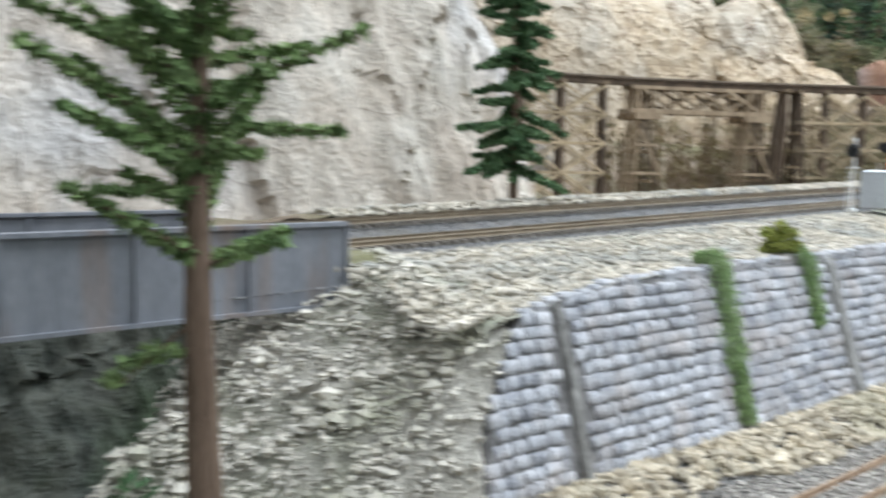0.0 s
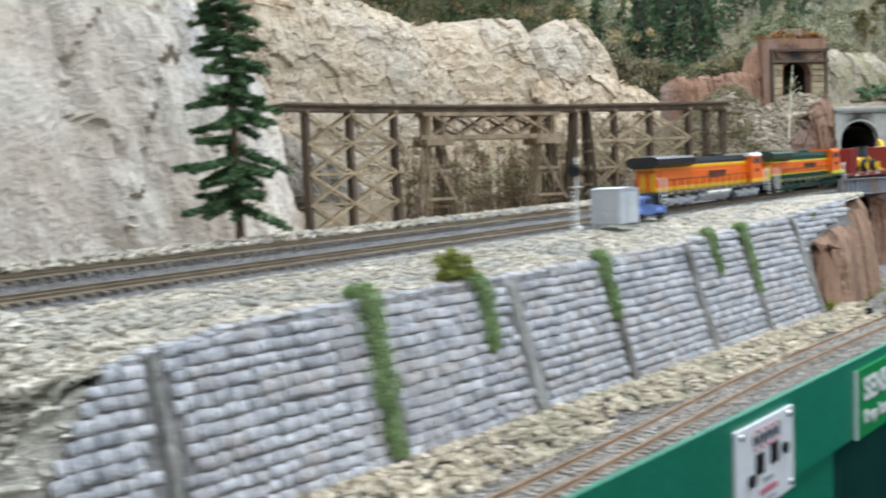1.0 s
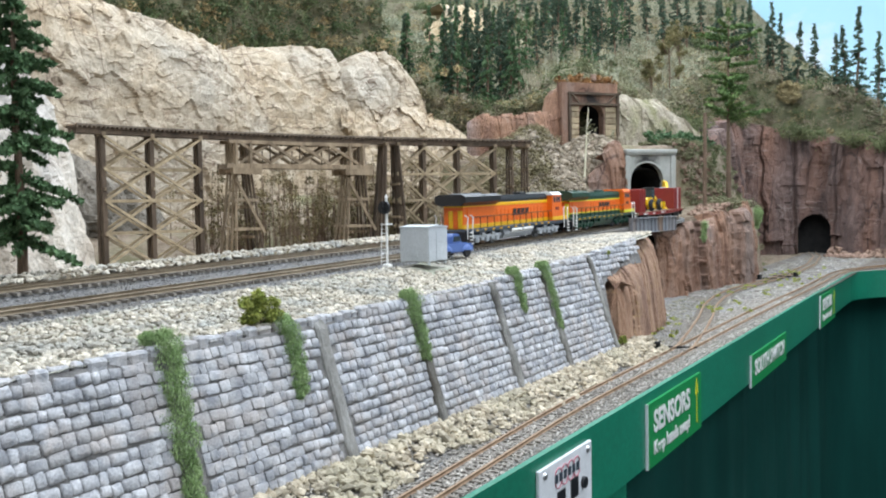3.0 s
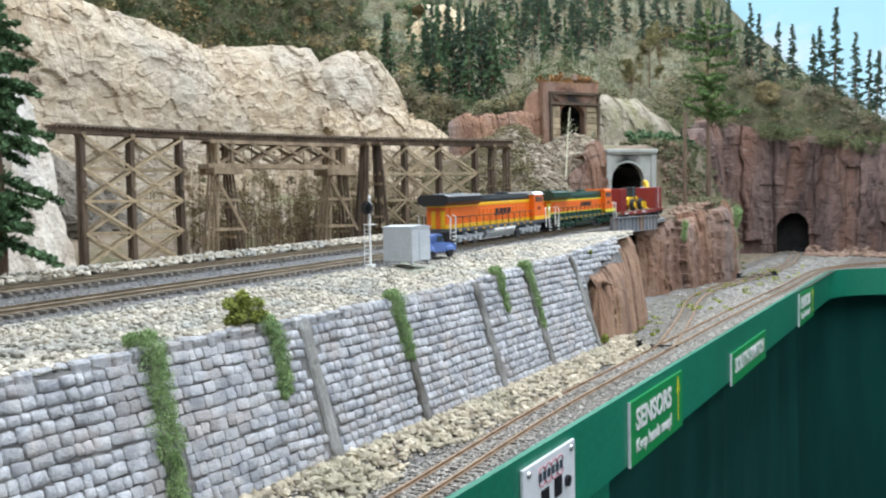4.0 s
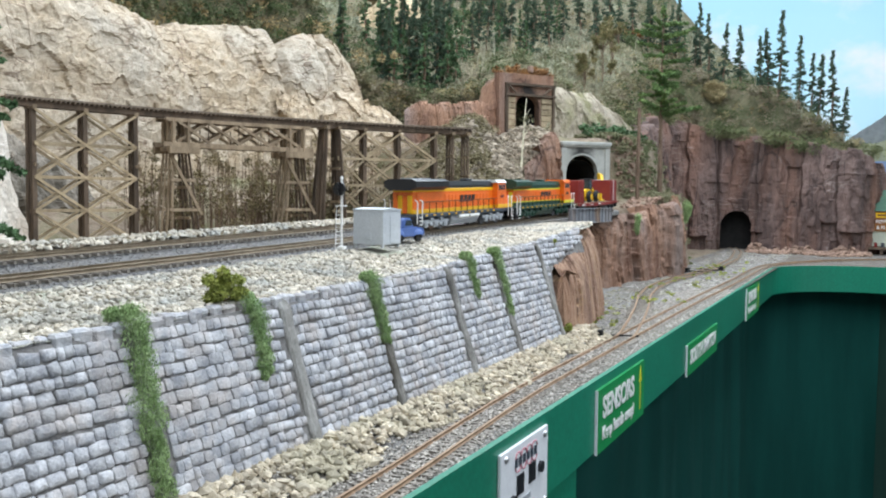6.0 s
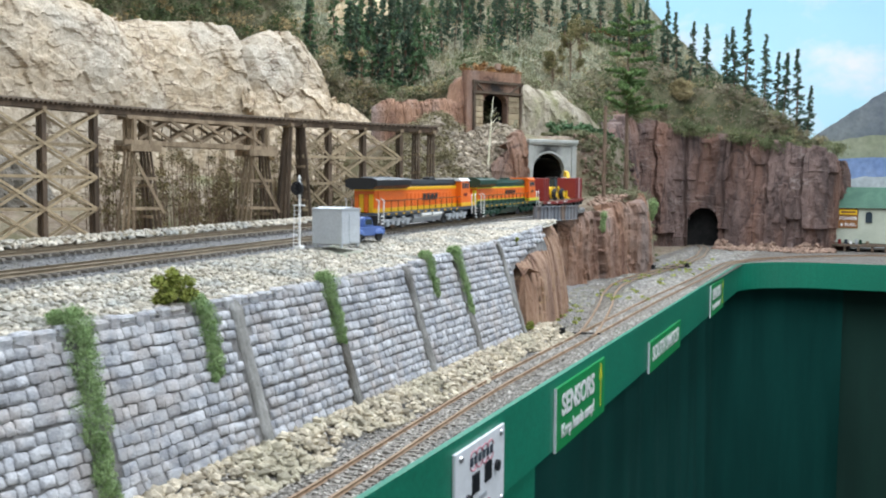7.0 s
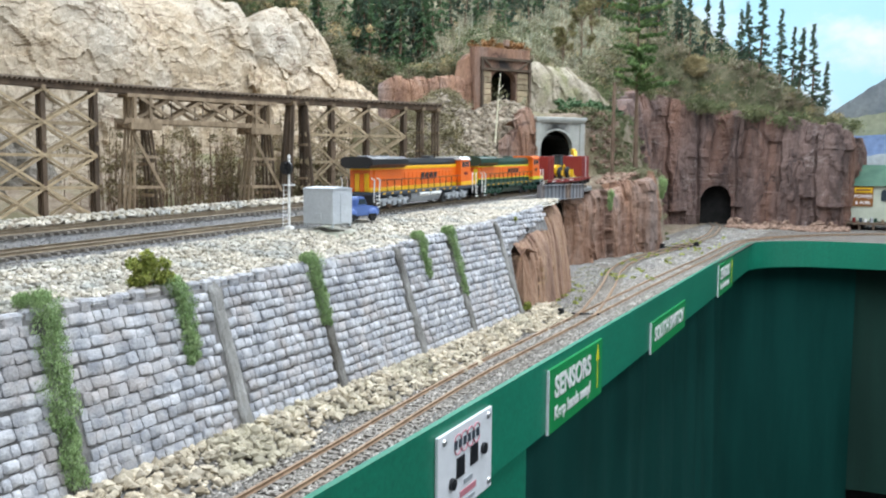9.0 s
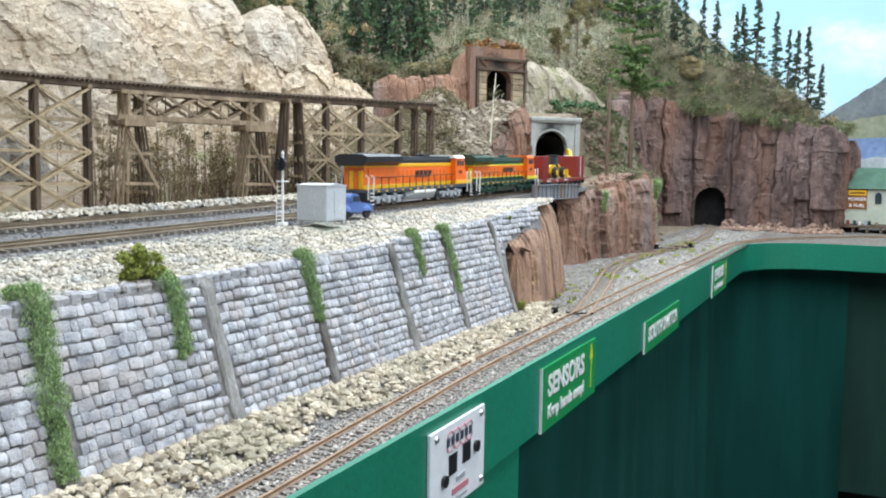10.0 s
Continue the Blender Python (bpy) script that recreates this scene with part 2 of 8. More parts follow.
TANROCK = cracked(cracked(cracked(material("tan_split_rock", (0.28, 0.155, 0.095), (0.47, 0.305, 0.205), 34, 0.85, 0.8, 400, c=(0.24, 0.14, 0.10), patch=22, stretch=(1.8, 1.8, 0.3), bump_size=0.003), 30, (1.9, 1.9, 0.35), (0.07, 0.035, 0.024), 0.05, 0.8), 90, (1.9, 1.9, 0.35), (0.16, 0.08, 0.05), 0.06, 0.5), 60, (0.8, 0.8, 1.6), (0.62, 0.44, 0.14), 0.03, 0.35)
OCHREROCK = cracked(material("ochre_rock", (0.36, 0.27, 0.15), (0.52, 0.42, 0.27), 26, 0.9, 0.9, 260, c=(0.40, 0.34, 0.24), patch=12, bump_size=0.004), 36, (0.8, 0.8, 1.5), (0.16, 0.11, 0.07), 0.04, 0.5)
DIRT = material("scree_dirt", (0.19, 0.14, 0.095), (0.31, 0.25, 0.185), 70, 0.95, 0.9, 500, c=(0.16, 0.15, 0.075), patch=8, bump_size=0.003)
GULLY = material("gully_dirt", (0.22, 0.18, 0.13), (0.42, 0.38, 0.32), 60, 0.95, 0.9, 420, c=(0.2, 0.19, 0.1), patch=10, bump_size=0.003)
HILLSOIL = material("dry_grass_soil", (0.13, 0.12, 0.07), (0.24, 0.21, 0.13), 45, 0.95, 1.0, 400, c=(0.10, 0.11, 0.05), patch=7, bump_size=0.004)
BALLAST = material("grey_ballast", (0.13, 0.125, 0.12), (0.33, 0.32, 0.30), 260, 0.95, 1.0, 1500, c=(0.21, 0.18, 0.145), patch=12, bump_size=0.0012)
# darker, browner ground colour than BALLAST, for the far yard
DARKYARD = material("dark_yard_ground", (0.085, 0.078, 0.068), (0.22, 0.20, 0.175), 200, 0.95, 1.0, 900, c=(0.13, 0.10, 0.075), patch=10, bump_size=0.0015)
DARKBALLAST = material("dark_grey_ballast", (0.12, 0.12, 0.12), (0.27, 0.265, 0.26), 800, 0.95, 1.0, 1700, c=(0.20, 0.185, 0.16), patch=30, bump_size=0.001)
GRAVEL = material("pale_gravel_bed", (0.40, 0.37, 0.31), (0.58, 0.55, 0.48), 260, 0.95, 1.0, 900, c=(0.42, 0.43, 0.33), patch=20, bump_size=0.002)
STONE = material("blue_grey_wall_stone", (0.285, 0.295, 0.32), (0.53, 0.53, 0.54), 110, 0.9, 0.8, 800, c=(0.43, 0.40, 0.385), patch=50, vary=0.22, bump_size=0.0009, world=True)
STONES = material("blue_grey_wall_stones", (0.285, 0.295, 0.32), (0.53, 0.53, 0.54), 110, 0.9, 0.8, 800, c=(0.43, 0.40, 0.385), patch=50, vary=0.22, island=True, bump_size=0.0009)
MORTAR = material("dark_joint_mortar", (0.12, 0.115, 0.11), (0.24, 0.23, 0.22), 150, 0.95, 0.5, 900)
RUBBLE = material("pale_rubble", (0.40, 0.355, 0.275), (0.64, 0.59, 0.50), 120, 0.95, 0.4, 900, c=(0.36, 0.36, 0.33), patch=25, vary=0.3, island=True)
TALUS = material("yellow_talus", (0.35, 0.29, 0.20), (0.62, 0.55, 0.43), 120, 0.95, 0.4, 900, c=(0.42, 0.38, 0.28), patch=18, vary=0.35, island=True)
TALUSPIECE = material("yellow_talus_stone", (0.35, 0.29, 0.20), (0.62, 0.55, 0.43), 120, 0.95, 0.4, 900, c=(0.42, 0.38, 0.28), patch=18, vary=0.35, world=True)
GREYSTONE = material("grey_ballast_grain", (0.225, 0.205, 0.18), (0.50, 0.465, 0.415), 300, 0.95, 0.3, 1500, vary=0.45, island=True)
REDSTONE = material("red_talus", (0.20, 0.125, 0.09), (0.34, 0.235, 0.175), 120, 0.95, 0.4, 900, vary=0.3, island=True)
PILASTER = material("weathered_grey_pilaster", (0.10, 0.095, 0.085), (0.36, 0.35, 0.325), 75, 0.9, 0.9, 900, c=(0.09, 0.08, 0.065), patch=30, stretch=(1, 1, 0.4))
PALEPILASTER = material("pale_grey_pilaster", (0.24, 0.235, 0.22), (0.44, 0.43, 0.41), 75, 0.9, 0.9, 900, c=(0.17, 0.16, 0.14), patch=30, stretch=(1, 1, 0.4))
MOSS = material("green_moss", (0.22, 0.335, 0.13), (0.37, 0.49, 0.23), 150, 0.95, 0.4, 1200, vary=0.2, island=True)
BUSHLEAF = material("yellow_green_leaf", (0.20, 0.25, 0.04), (0.38, 0.40, 0.10), 200, 0.9, 0.2, 1200, vary=0.3, island=True)
TIMBER = material("brown_trestle_timber", (0.19, 0.14, 0.09), (0.35, 0.27, 0.18), 80, 0.85, 0.4, 900, stretch=(1, 1, 0.25), vary=0.2)
PALETIMBER = material("pale_brace_timber", (0.26, 0.20, 0.12), (0.43, 0.345, 0.225), 80, 0.85, 0.3, 900, vary=0.25)
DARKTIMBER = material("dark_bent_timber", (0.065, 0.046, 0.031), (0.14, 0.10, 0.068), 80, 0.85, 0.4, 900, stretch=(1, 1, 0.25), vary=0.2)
DECKTIMBER = material("grey_deck_timber", (0.12, 0.095, 0.07), (0.21, 0.17, 0.13), 80, 0.85, 0.3, 900)
TIE = material("brown_sleeper", (0.17, 0.15, 0.125), (0.30, 0.27, 0.23), 200, 0.9, 0.4, 1200)
RAIL = material("rust_painted_rail", (0.23, 0.145, 0.085), (0.35, 0.235, 0.145), 120, 0.65, 0.2, 1500, metal=0.15)
RAILTOP = material("tan_weathered_rail", (0.19, 0.148, 0.10), (0.28, 0.225, 0.155), 120, 0.5, 0.2, 1500, metal=0.4)
GREENPAINT = material("green_fascia_paint", (0.005, 0.172, 0.100), (0.006, 0.20, 0.116), 6, 0.42, 0.06, 300, c=(0.005, 0.135, 0.078), patch=3, bump_size=0.0005)
SKIRT = material("dark_green_skirt_cloth", (0.004, 0.043, 0.036), (0.0065, 0.060, 0.050), 5, 0.9, 0.1, 900, stretch=(3, 3, 0.4))
SKIRT.node_tree.nodes["Principled BSDF"].inputs["Specular IOR Level"].default_value = 0.12
# skirt cloth again, with the shade under the far fascia put into its colour
SHADEDSKIRT = material("shaded_green_skirt_cloth", (0.0015, 0.027, 0.018), (0.0025, 0.036, 0.024), 5, 0.9, 0.1, 900, stretch=(3, 3, 0.4))
CONCRETE = material("grey_portal_concrete", (0.36, 0.37, 0.34), (0.46, 0.47, 0.44), 40, 0.9, 0.3, 600, c=(0.32, 0.33, 0.29), patch=18)
SOOT = material("soot_black", (0.007, 0.007, 0.007), (0.018, 0.017, 0.016), 60, 0.95, 0.2, 600)
STEEL = material("grey_bridge_steel", (0.16, 0.17, 0.19), (0.25, 0.26, 0.28), 30, 0.6, 0.25, 500, c=(0.24, 0.16, 0.11), patch=14, stretch=(2, 2, 0.4))
HUT = material("light_grey_hut_paint", (0.47, 0.50, 0.53), (0.54, 0.57, 0.60), 40, 0.55, 0.1, 900)
ROOM = material("pale_hall_paint", (0.55, 0.55, 0.53), (0.62, 0.62, 0.60), 3, 0.9, 0.1, 200)
FLOORM = material("grey_hall_carpet", (0.06, 0.06, 0.065), (0.10, 0.10, 0.105), 40, 0.95, 0.4, 600)
BARK = material("grey_brown_bark", (0.13, 0.085, 0.055), (0.22, 0.15, 0.105), 120, 0.95, 0.8, 900, stretch=(1, 1, 0.2), bump_size=0.0015)
NEEDLE = material("dark_green_needles", (0.05, 0.105, 0.045), (0.105, 0.185, 0.08), 60, 0.9, 0.0, 900, vary=0.35, island=True)
SPRUCE = material("spruce_needles", (0.055, 0.12, 0.05), (0.125, 0.215, 0.095), 60, 0.9, 0.0, 900, vary=0.35, island=True)
NEEDLE2 = material("fresh_green_needles", (0.12, 0.20, 0.07), (0.25, 0.34, 0.135), 60, 0.9, 0.0, 900, vary=0.35, island=True)
NEEDLE3 = material("mid_green_needles", (0.08, 0.15, 0.045), (0.18, 0.27, 0.09), 60, 0.9, 0.0, 900, vary=0.35, island=True)
FARNEEDLE = material("blue_green_needles", (0.04, 0.075, 0.05), (0.085, 0.13, 0.075), 30, 0.9, 0.0, 900, vary=0.35, island=True)
SCRUB = material("olive_scrub", (0.15, 0.15, 0.08), (0.30, 0.285, 0.175), 14, 0.95, 0.0, 900, c=(0.14, 0.165, 0.075), patch=6, vary=0.18, island=True)
DRYSCRUB = material("dry_twig_scrub", (0.20, 0.165, 0.11), (0.37, 0.32, 0.23), 20, 0.95, 0.0, 900, vary=0.18, island=True)
RUSTSCRUB = material("rust_scrub", (0.22, 0.10, 0.035), (0.32, 0.17, 0.06), 20, 0.95, 0.0, 900, vary=0.35, island=True)

# ---- hall: floor, walls, ceiling, painted sky ----
def hall():
    for name, c, s, mt, lab in (
        ("floor", (0.8, -0.4, -1.15), (6.0, 5.0, 0.1), FLOORM, "dark grey carpet floor of the hall"),
        ("ceiling", (0.8, -0.4, 1.5), (6.0, 5.0, 0.1), ROOM, "plain pale ceiling of the hall"),
        ("wall_west", (-2.15, -0.4, 0.2), (0.1, 5.0, 2.5), ROOM, "plain pale hall wall"),
        ("wall_south", (0.8, -2.85, 0.2), (5.8, 0.1, 2.5), ROOM, "plain pale hall wall"),
        ("wall_east", (3.75, -0.4, 0.2), (0.1, 5.0, 2.5), ROOM, "plain pale hall wall"),
        ("wall_north", (0.8, 2.05, 0.2), (5.8, 0.1, 2.5), ROOM, "plain pale hall wall"),
    ):
        bm = bmesh.new()
        box(bm, c, s)
        solid(name, bm, mt, lab, "wall" if "wall" in name else name, kind="structure")


def sky_material():
    m = bpy.data.materials.new("painted_sky")
    m.use_nodes = True
    nt = m.node_tree
    nd, ln = nt.nodes, nt.links
    bs = nd["Principled BSDF"]
    bs.inputs["Roughness"].default_value = 0.9
    tc = nd.new("ShaderNodeTexCoord")
    sp = nd.new("ShaderNodeSeparateXYZ")
    ln.new(tc.outputs["Object"], sp.inputs[0])
    mr = nd.new("ShaderNodeMapRange")
    mr.inputs["From Min"].default_value, mr.inputs["From Max"].default_value = 0.1, 0.95
    ln.new(sp.outputs[2], mr.inputs["Value"])
    k = nd.new("ShaderNodeMix")
    k.data_type = "RGBA"
    k.inputs[6].default_value, k.inputs[7].default_value = (0.60, 0.84, 0.90, 1), (0.40, 0.68, 0.84, 1)
    ln.new(mr.outputs[0], k.inputs["Factor"])
    n = nd.new("ShaderNodeTexNoise")
    n.inputs["Scale"].default_value, n.inputs["Detail"].default_value, n.inputs["Roughness"].default_value = 2.6, 6, 0.55
    mp = nd.new("ShaderNodeMapping")
    mp.inputs["Scale"].default_value, mp.inputs["Location"].default_value = (1, 1, 1.7), (0.4, 0.3, 0.2)
    ln.new(tc.outputs["Object"], mp.inputs[0])
    ln.new(mp.outputs[0], n.inputs["Vector"])
    r = nd.new("ShaderNodeMapRange")
    r.inputs["From Min"].default_value, r.inputs["From Max"].default_value = 0.46, 0.64
    ln.new(n.outputs[0], r.inputs["Value"])
    k2 = nd.new("ShaderNodeMix")
    k2.data_type = "RGBA"
    ln.new(r.outputs[0], k2.inputs["Factor"])
    ln.new(k.outputs[2], k2.inputs[6])
    k2.inputs[7].default_value = (0.82, 0.82, 0.86, 1)
    ln.new(k2.outputs[2], bs.inputs["Base Color"])
    return m


def backdrop():
    mt = sky_material()

    def fn(u, v):
        # along the north wall, round the corner, then down the east side
        s = u * 7.4
        z = -0.02 + v * 1.42
        if s < 5.0:
            return (-1.9 + s, 1.86, z)
        if s < 5.0 + 0.4 * math.pi / 2:
            a = (s - 5.0) / 0.4
            return (3.1 + 0.4 * math.sin(a), 1.46 + 0.4 * math.cos(a), z)
        return (3.5, 1.46 - (s - 5.0 - 0.4 * math.pi / 2), z)
    sheet("backdrop", fn, 180, 4, mt, "painted sky backdrop, pale blue with grey-white clouds", True, "backdrop")
    # painted far mountains on the backdrop, thin boards in front of one another
    rng = random.Random(3)
    for name, x, top, col, lab in (
        ("mountain", 3.44, [(0.42, 0.24), (0.2, 0.28), (0.10, 0.305), (0.04, 0.342), (-0.035, 0.392), (-0.145, 0.470), (-0.28, 0.55), (-0.5, 0.57), (-0.9, 0.42), (-1.4, 0.30)], ((0.13, 0.15, 0.17), (0.2, 0.22, 0.22)), "painted dark grey mountain on the backdrop"),
        ("foothill", 3.42, [(0.42, 0.24), (0.2, 0.28), (0.04, 0.322), (-0.15, 0.345), (-0.5, 0.35), (-0.9, 0.30), (-1.4, 0.25)], ((0.24, 0.26, 0.17), (0.34, 0.34, 0.24)), "painted olive foothill on the backdrop"),
        ("lake", 3.40, [(0.42, 0.24), (0.1, 0.262), (-0.1, 0.272), (-0.5, 0.275), (-1.4, 0.25)], ((0.16, 0.24, 0.42), (0.26, 0.34, 0.5)), "painted blue lake on the backdrop"),
        ("shore", 3.38, [(0.42, 0.16), (0.0, 0.195), (-0.15, 0.210), (-0.4, 0.21), (-1.4, 0.2)], ((0.36, 0.40, 0.42), (0.46, 0.5, 0.5)), "painted pale shore on the backdrop"),
    ):
        pts = []
        for (a, za), (b, zb) in zip(top, top[1:]):
            for k in range(8):
                f = k / 8
                pts.append((a + (b - a) * f, za + (zb - za) * f + rng.uniform(-0.003, 0.003)))
        pts.append(top[-1])
        bm = bmesh.new()
        prism(bm, [(0.42, -0.05)] + pts + [(-1.4, -0.05)], "x", x, x + 0.012)
        solid(name, bm, material("painted_" + name, *col, 8, 0.9, 0.0, 60), lab, "backdrop", kind="structure")


hall()
backdrop()


# ---- lines of the plan ----
WALLTOP = [(0.17, 0.063), (0.245, 0.0712), (0.28, 0.076), (0.31, 0.080), (0.41, 0.0812), (0.52, 0.082), (0.63, 0.0832), (0.69, 0.085), (0.81, 0.090), (0.92, 0.0955), (1.05, 0.1035), (1.3, 0.112)]
CURVE_X, CURVE_Y, CURVE_R = 1.49, 0.338, 0.33


def wall_top(x):
    return lerp_table(WALLTOP, x)


def wall_point(x, z):
    """The battered face of the retaining wall."""
    return Vector((x, 0.199 + (z - 0.004) * 0.353, z))


def rail_z(x):
    return 0.0848 + 0.0228 * x


def near_line(s):
    """Centre line of the near upper track, s metres from x = 0."""
    if s < CURVE_X:
        return Vector((s, CURVE_Y, rail_z(s)))
    a = (s - CURVE_X) / CURVE_R
    return Vector((CURVE_X + CURVE_R * math.sin(a), CURVE_Y + CURVE_R * (1 - math.cos(a)), rail_z(s)))


def far_line(s):
    if s < 1.45:
        return Vector((s, 0.397 - 0.012 * smooth((s - 0.9) / 0.5), rail_z(s) + 0.005))
    a = (s - 1.45) / 0.33
    return Vector((1.45 + 0.33 * math.sin(a), 0.385 + 0.33 * (1 - math.cos(a)), rail_z(s) + 0.005))


def main_line(s):
    """Lower track: along the edge, then round the far bend."""
    y0 = 0.145 + 0.017 * smooth((s - 0.35) / 0.4)
    if s < 2.0:
        return Vector((s, y0 - 0.008 * smooth((s - 1.2) / 0.6), 0.0))
    a = (s - 2.0) / 0.64
    if a < math.pi / 2:
        return Vector((2.0 + 0.64 * math.sin(a), 0.154 - 0.64 * (1 - math.cos(a)), 0.0))
    return Vector((2.64, -0.486 - (s - 2.0 - 0.32 * math.pi), 0.0))


def spur_line(s):
    """The diverging lower track, s from the points at x = 0.93."""
    x = 0.93 + s
    y = lerp_table([(0.93, 0.160), (1.0, 0.164), (1.12, 0.184), (1.24, 0.206), (1.38, 0.235), (1.5, 0.252), (1.62, 0.257), (1.73, 0.25), (1.85, 0.24), (2.0, 0.233), (2.3, 0.238), (2.63, 0.272), (2.95, 0.34)], x)
    return Vector((x, y, 0.0))


# ---- ground sheets ----
def lower_ground():
    def fn(u, v):
        x = 0.20 + u * 2.55
        y = 0.131 + v * 0.20
        talus = 0.010 * smooth((y - 0.172) / 0.025) * smooth((1.02 - x) / 0.1)
        z = -0.0035 + talus + 0.0012 * fbm(x * 60, y * 60) - 0.0006
        return (x, y, z)
    sheet("ground", fn, 620, 44, BALLAST, "grey crushed-stone ground of the lower yard", True, "ground")

    def far(u, v):
        x = 1.5 + u * 1.5
        y = 0.33 - v * 1.5
        edge = 2.05 + math.sqrt(max(0.0, 0.17 ** 2 - max(0.0, y + 0.0414) ** 2))
        x = max(x, edge + 0.002) if y < 0.129 else x
        return (x, y, -0.004 + 0.001 * fbm(x * 40, y * 40))
    sheet("ground_far", far, 150, 150, DARKYARD, "darker brown-grey ground of the far yard", True, "ground")


def bank_edge(x):
    """Front edge of the gravel bank: on the stone wall, then on top of the split rock."""
    return max(wall_point(x, wall_top(x)).y - 0.001, lerp_table([(0.93, 0.222), (1.04, 0.2275), (1.12, 0.2405), (1.19, 0.2495), (1.235, 0.268)], x))


def berm():
    def fn(u, v):
        x = 0.218 + u * (0.925 + 0.06 * v + 0.006 * math.sin(v * 19))
        y0 = bank_edge(x)
        y = y0 + v * (0.312 - y0)
        f = smooth(v)
        drop = 0.03 * smooth((0.236 - x) / 0.016)
        z = -drop + (wall_top(x) - 0.001) * (1 - f) + (rail_z(x) - 0.006) * f + 0.0012 * fbm(x * 90, y * 90)
        return (x, y, z)
    sheet("gravel_berm", fn, 240, 24, GRAVEL, "pale coarse gravel bank between wall and track", True, "gravel bank")

    def deck(u, v):
        x = -0.9 + u * 2.06
        y = 0.308 + v * 0.135
        h = rail_z(x) - 0.0048 + 0.0045 * smooth((y - 0.36) / 0.03)
        slope = 0.010 * smooth((0.318 - y) / 0.012)
        gap = 0.16 * smooth((0.225 - x) / 0.012)
        return (x, y, h - slope - gap + 0.0006 * fbm(x * 200, y * 200))
    sheet("track_bed", deck, 620, 40, DARKBALLAST, "dark grey ballast bed under the upper tracks", True, "track bed")


def hill_plane(x, y):
    z = -0.282 + 0.23 * x + 0.25 * y + 0.19 * max(0.0, x - 2.0) * smooth((y - 0.35) / 0.4)
    z += 0.11 * math.exp(-((x - 1.97) ** 2 + (y - 0.68) ** 2) / 0.012)
    back = smooth((1.86 - x) / 0.14) * smooth((y - 0.97) / 0.05)
    z += back * (0.215 + 0.07 * smooth((x - 1.4) / 0.3) * 0.3 + 0.45 * max(0.0, y - 1.05))
    z -= 0.55 * max(0.0, 0.2 - y) * smooth((x - 2.4) / 0.2)
    return min(1.0, z)


FRONT = [(-0.9, 0.72), (0.50, 0.74), (0.62, 0.90), (0.72, 1.15), (1.50, 1.14), (1.70, 1.08), (1.83, 1.07), (1.84, 0.80), (1.86, 0.70), (1.92, 0.64), (1.99, 0.59), (2.08, 0.56), (2.20, 0.53), (2.60, 0.55), (2.74, 0.52), (2.83, 0.42), (2.86, 0.28), (2.865, 0.15), (2.87, 0.02), (2.93, 0.02), (2.99, 0.16), (3.10, 0.30), (3.5, 0.50)]


def low_land(x, y):
    z = 0.088 + 0.0228 * min(x, 1.3)
    z -= 0.035 * smooth((y - 0.462) / 0.03) * smooth((1.25 - x) / 0.1)
    z += 0.05 * smooth((y - 0.80) / 0.2)
    z += 0.162 * smooth((x - 1.18 - 1.3 * max(0.0, y - 0.52)) / 0.32) * smooth((y - 0.445) / 0.178)
    z += 0.17 * smooth((x - 1.60) / 0.2) * smooth((y - 0.72) / 0.10)
    if x > 1.2:
        plateau = 0.118 + 0.02 * smooth((x - 1.7) / 0.1)
        behind = smooth((x + y - 2.165) / 0.03)
        plateau += 0.115 * behind * smooth((2.35 - x) / 0.2) * smooth((y - 0.33) / 0.05)
        plateau += 0.026 * math.exp(-((x - 1.80) ** 2 + (y - 0.572) ** 2) / 0.0022)
        yard = smooth((y - 0.30) / 0.012) * smooth((2.12 - x) / 0.08)
        low = -0.006 + (plateau + 0.006) * yard
        w = smooth((y - 0.43) / 0.02) * smooth((1.70 - x) / 0.06)
        z = low * (1 - w) + z * w
    return z


def hillside():
    def span(x, v, top):
        y0 = 0.432 - 0.137 * smooth((x - 1.69) / 0.04) if x < 2.30 else -0.16
        return y0 + v * (top - y0)

    def mouth(p):
        # the opening behind the concrete portal
        a, b = p[0] - 1.7255, p[1] - 0.4365
        return -0.02 < (a + b) * 0.7071 < 0.08 and abs(a - b) * 0.7071 < 0.036 and p[2] < 0.232

    def low(u, v):
        x = -0.9 + u * 4.0
        y = span(x, v, 1.30)
        return (x, y, low_land(x, y) + 0.0035 * fbm(x * 40, y * 40, 4.0, 4) - (0.012 if v == 0 and x > 1.6 else 0))
    sheet("low_land", low, 520, 150, DIRT, "brown scree and dirt ground behind the tracks", True, "ground", hole=mouth)

    def high(u, v):
        x = 0.0 + u * 3.4
        f = lerp_table(FRONT, x) - 0.02
        y = f + max(0.0, v - 0.006) / 0.994 * (1.80 - f)
        z = hill_plane(x, y) + 0.03 * fbm(x * 3.5, y * 3.5, 2.0, 3) + 0.010 * fbm(x * 18, y * 18, 1.0, 3) + 0.004 * fbm(x * 50, y * 50, 1.0, 2)
        if v == 0:
            z = min(z, low_land(x, y)) - 0.02
        return (x, y, z)
    sheet("hillside", high, 420, 170, HILLSOIL, "hillside of dry grass and soil", True, "hillside")


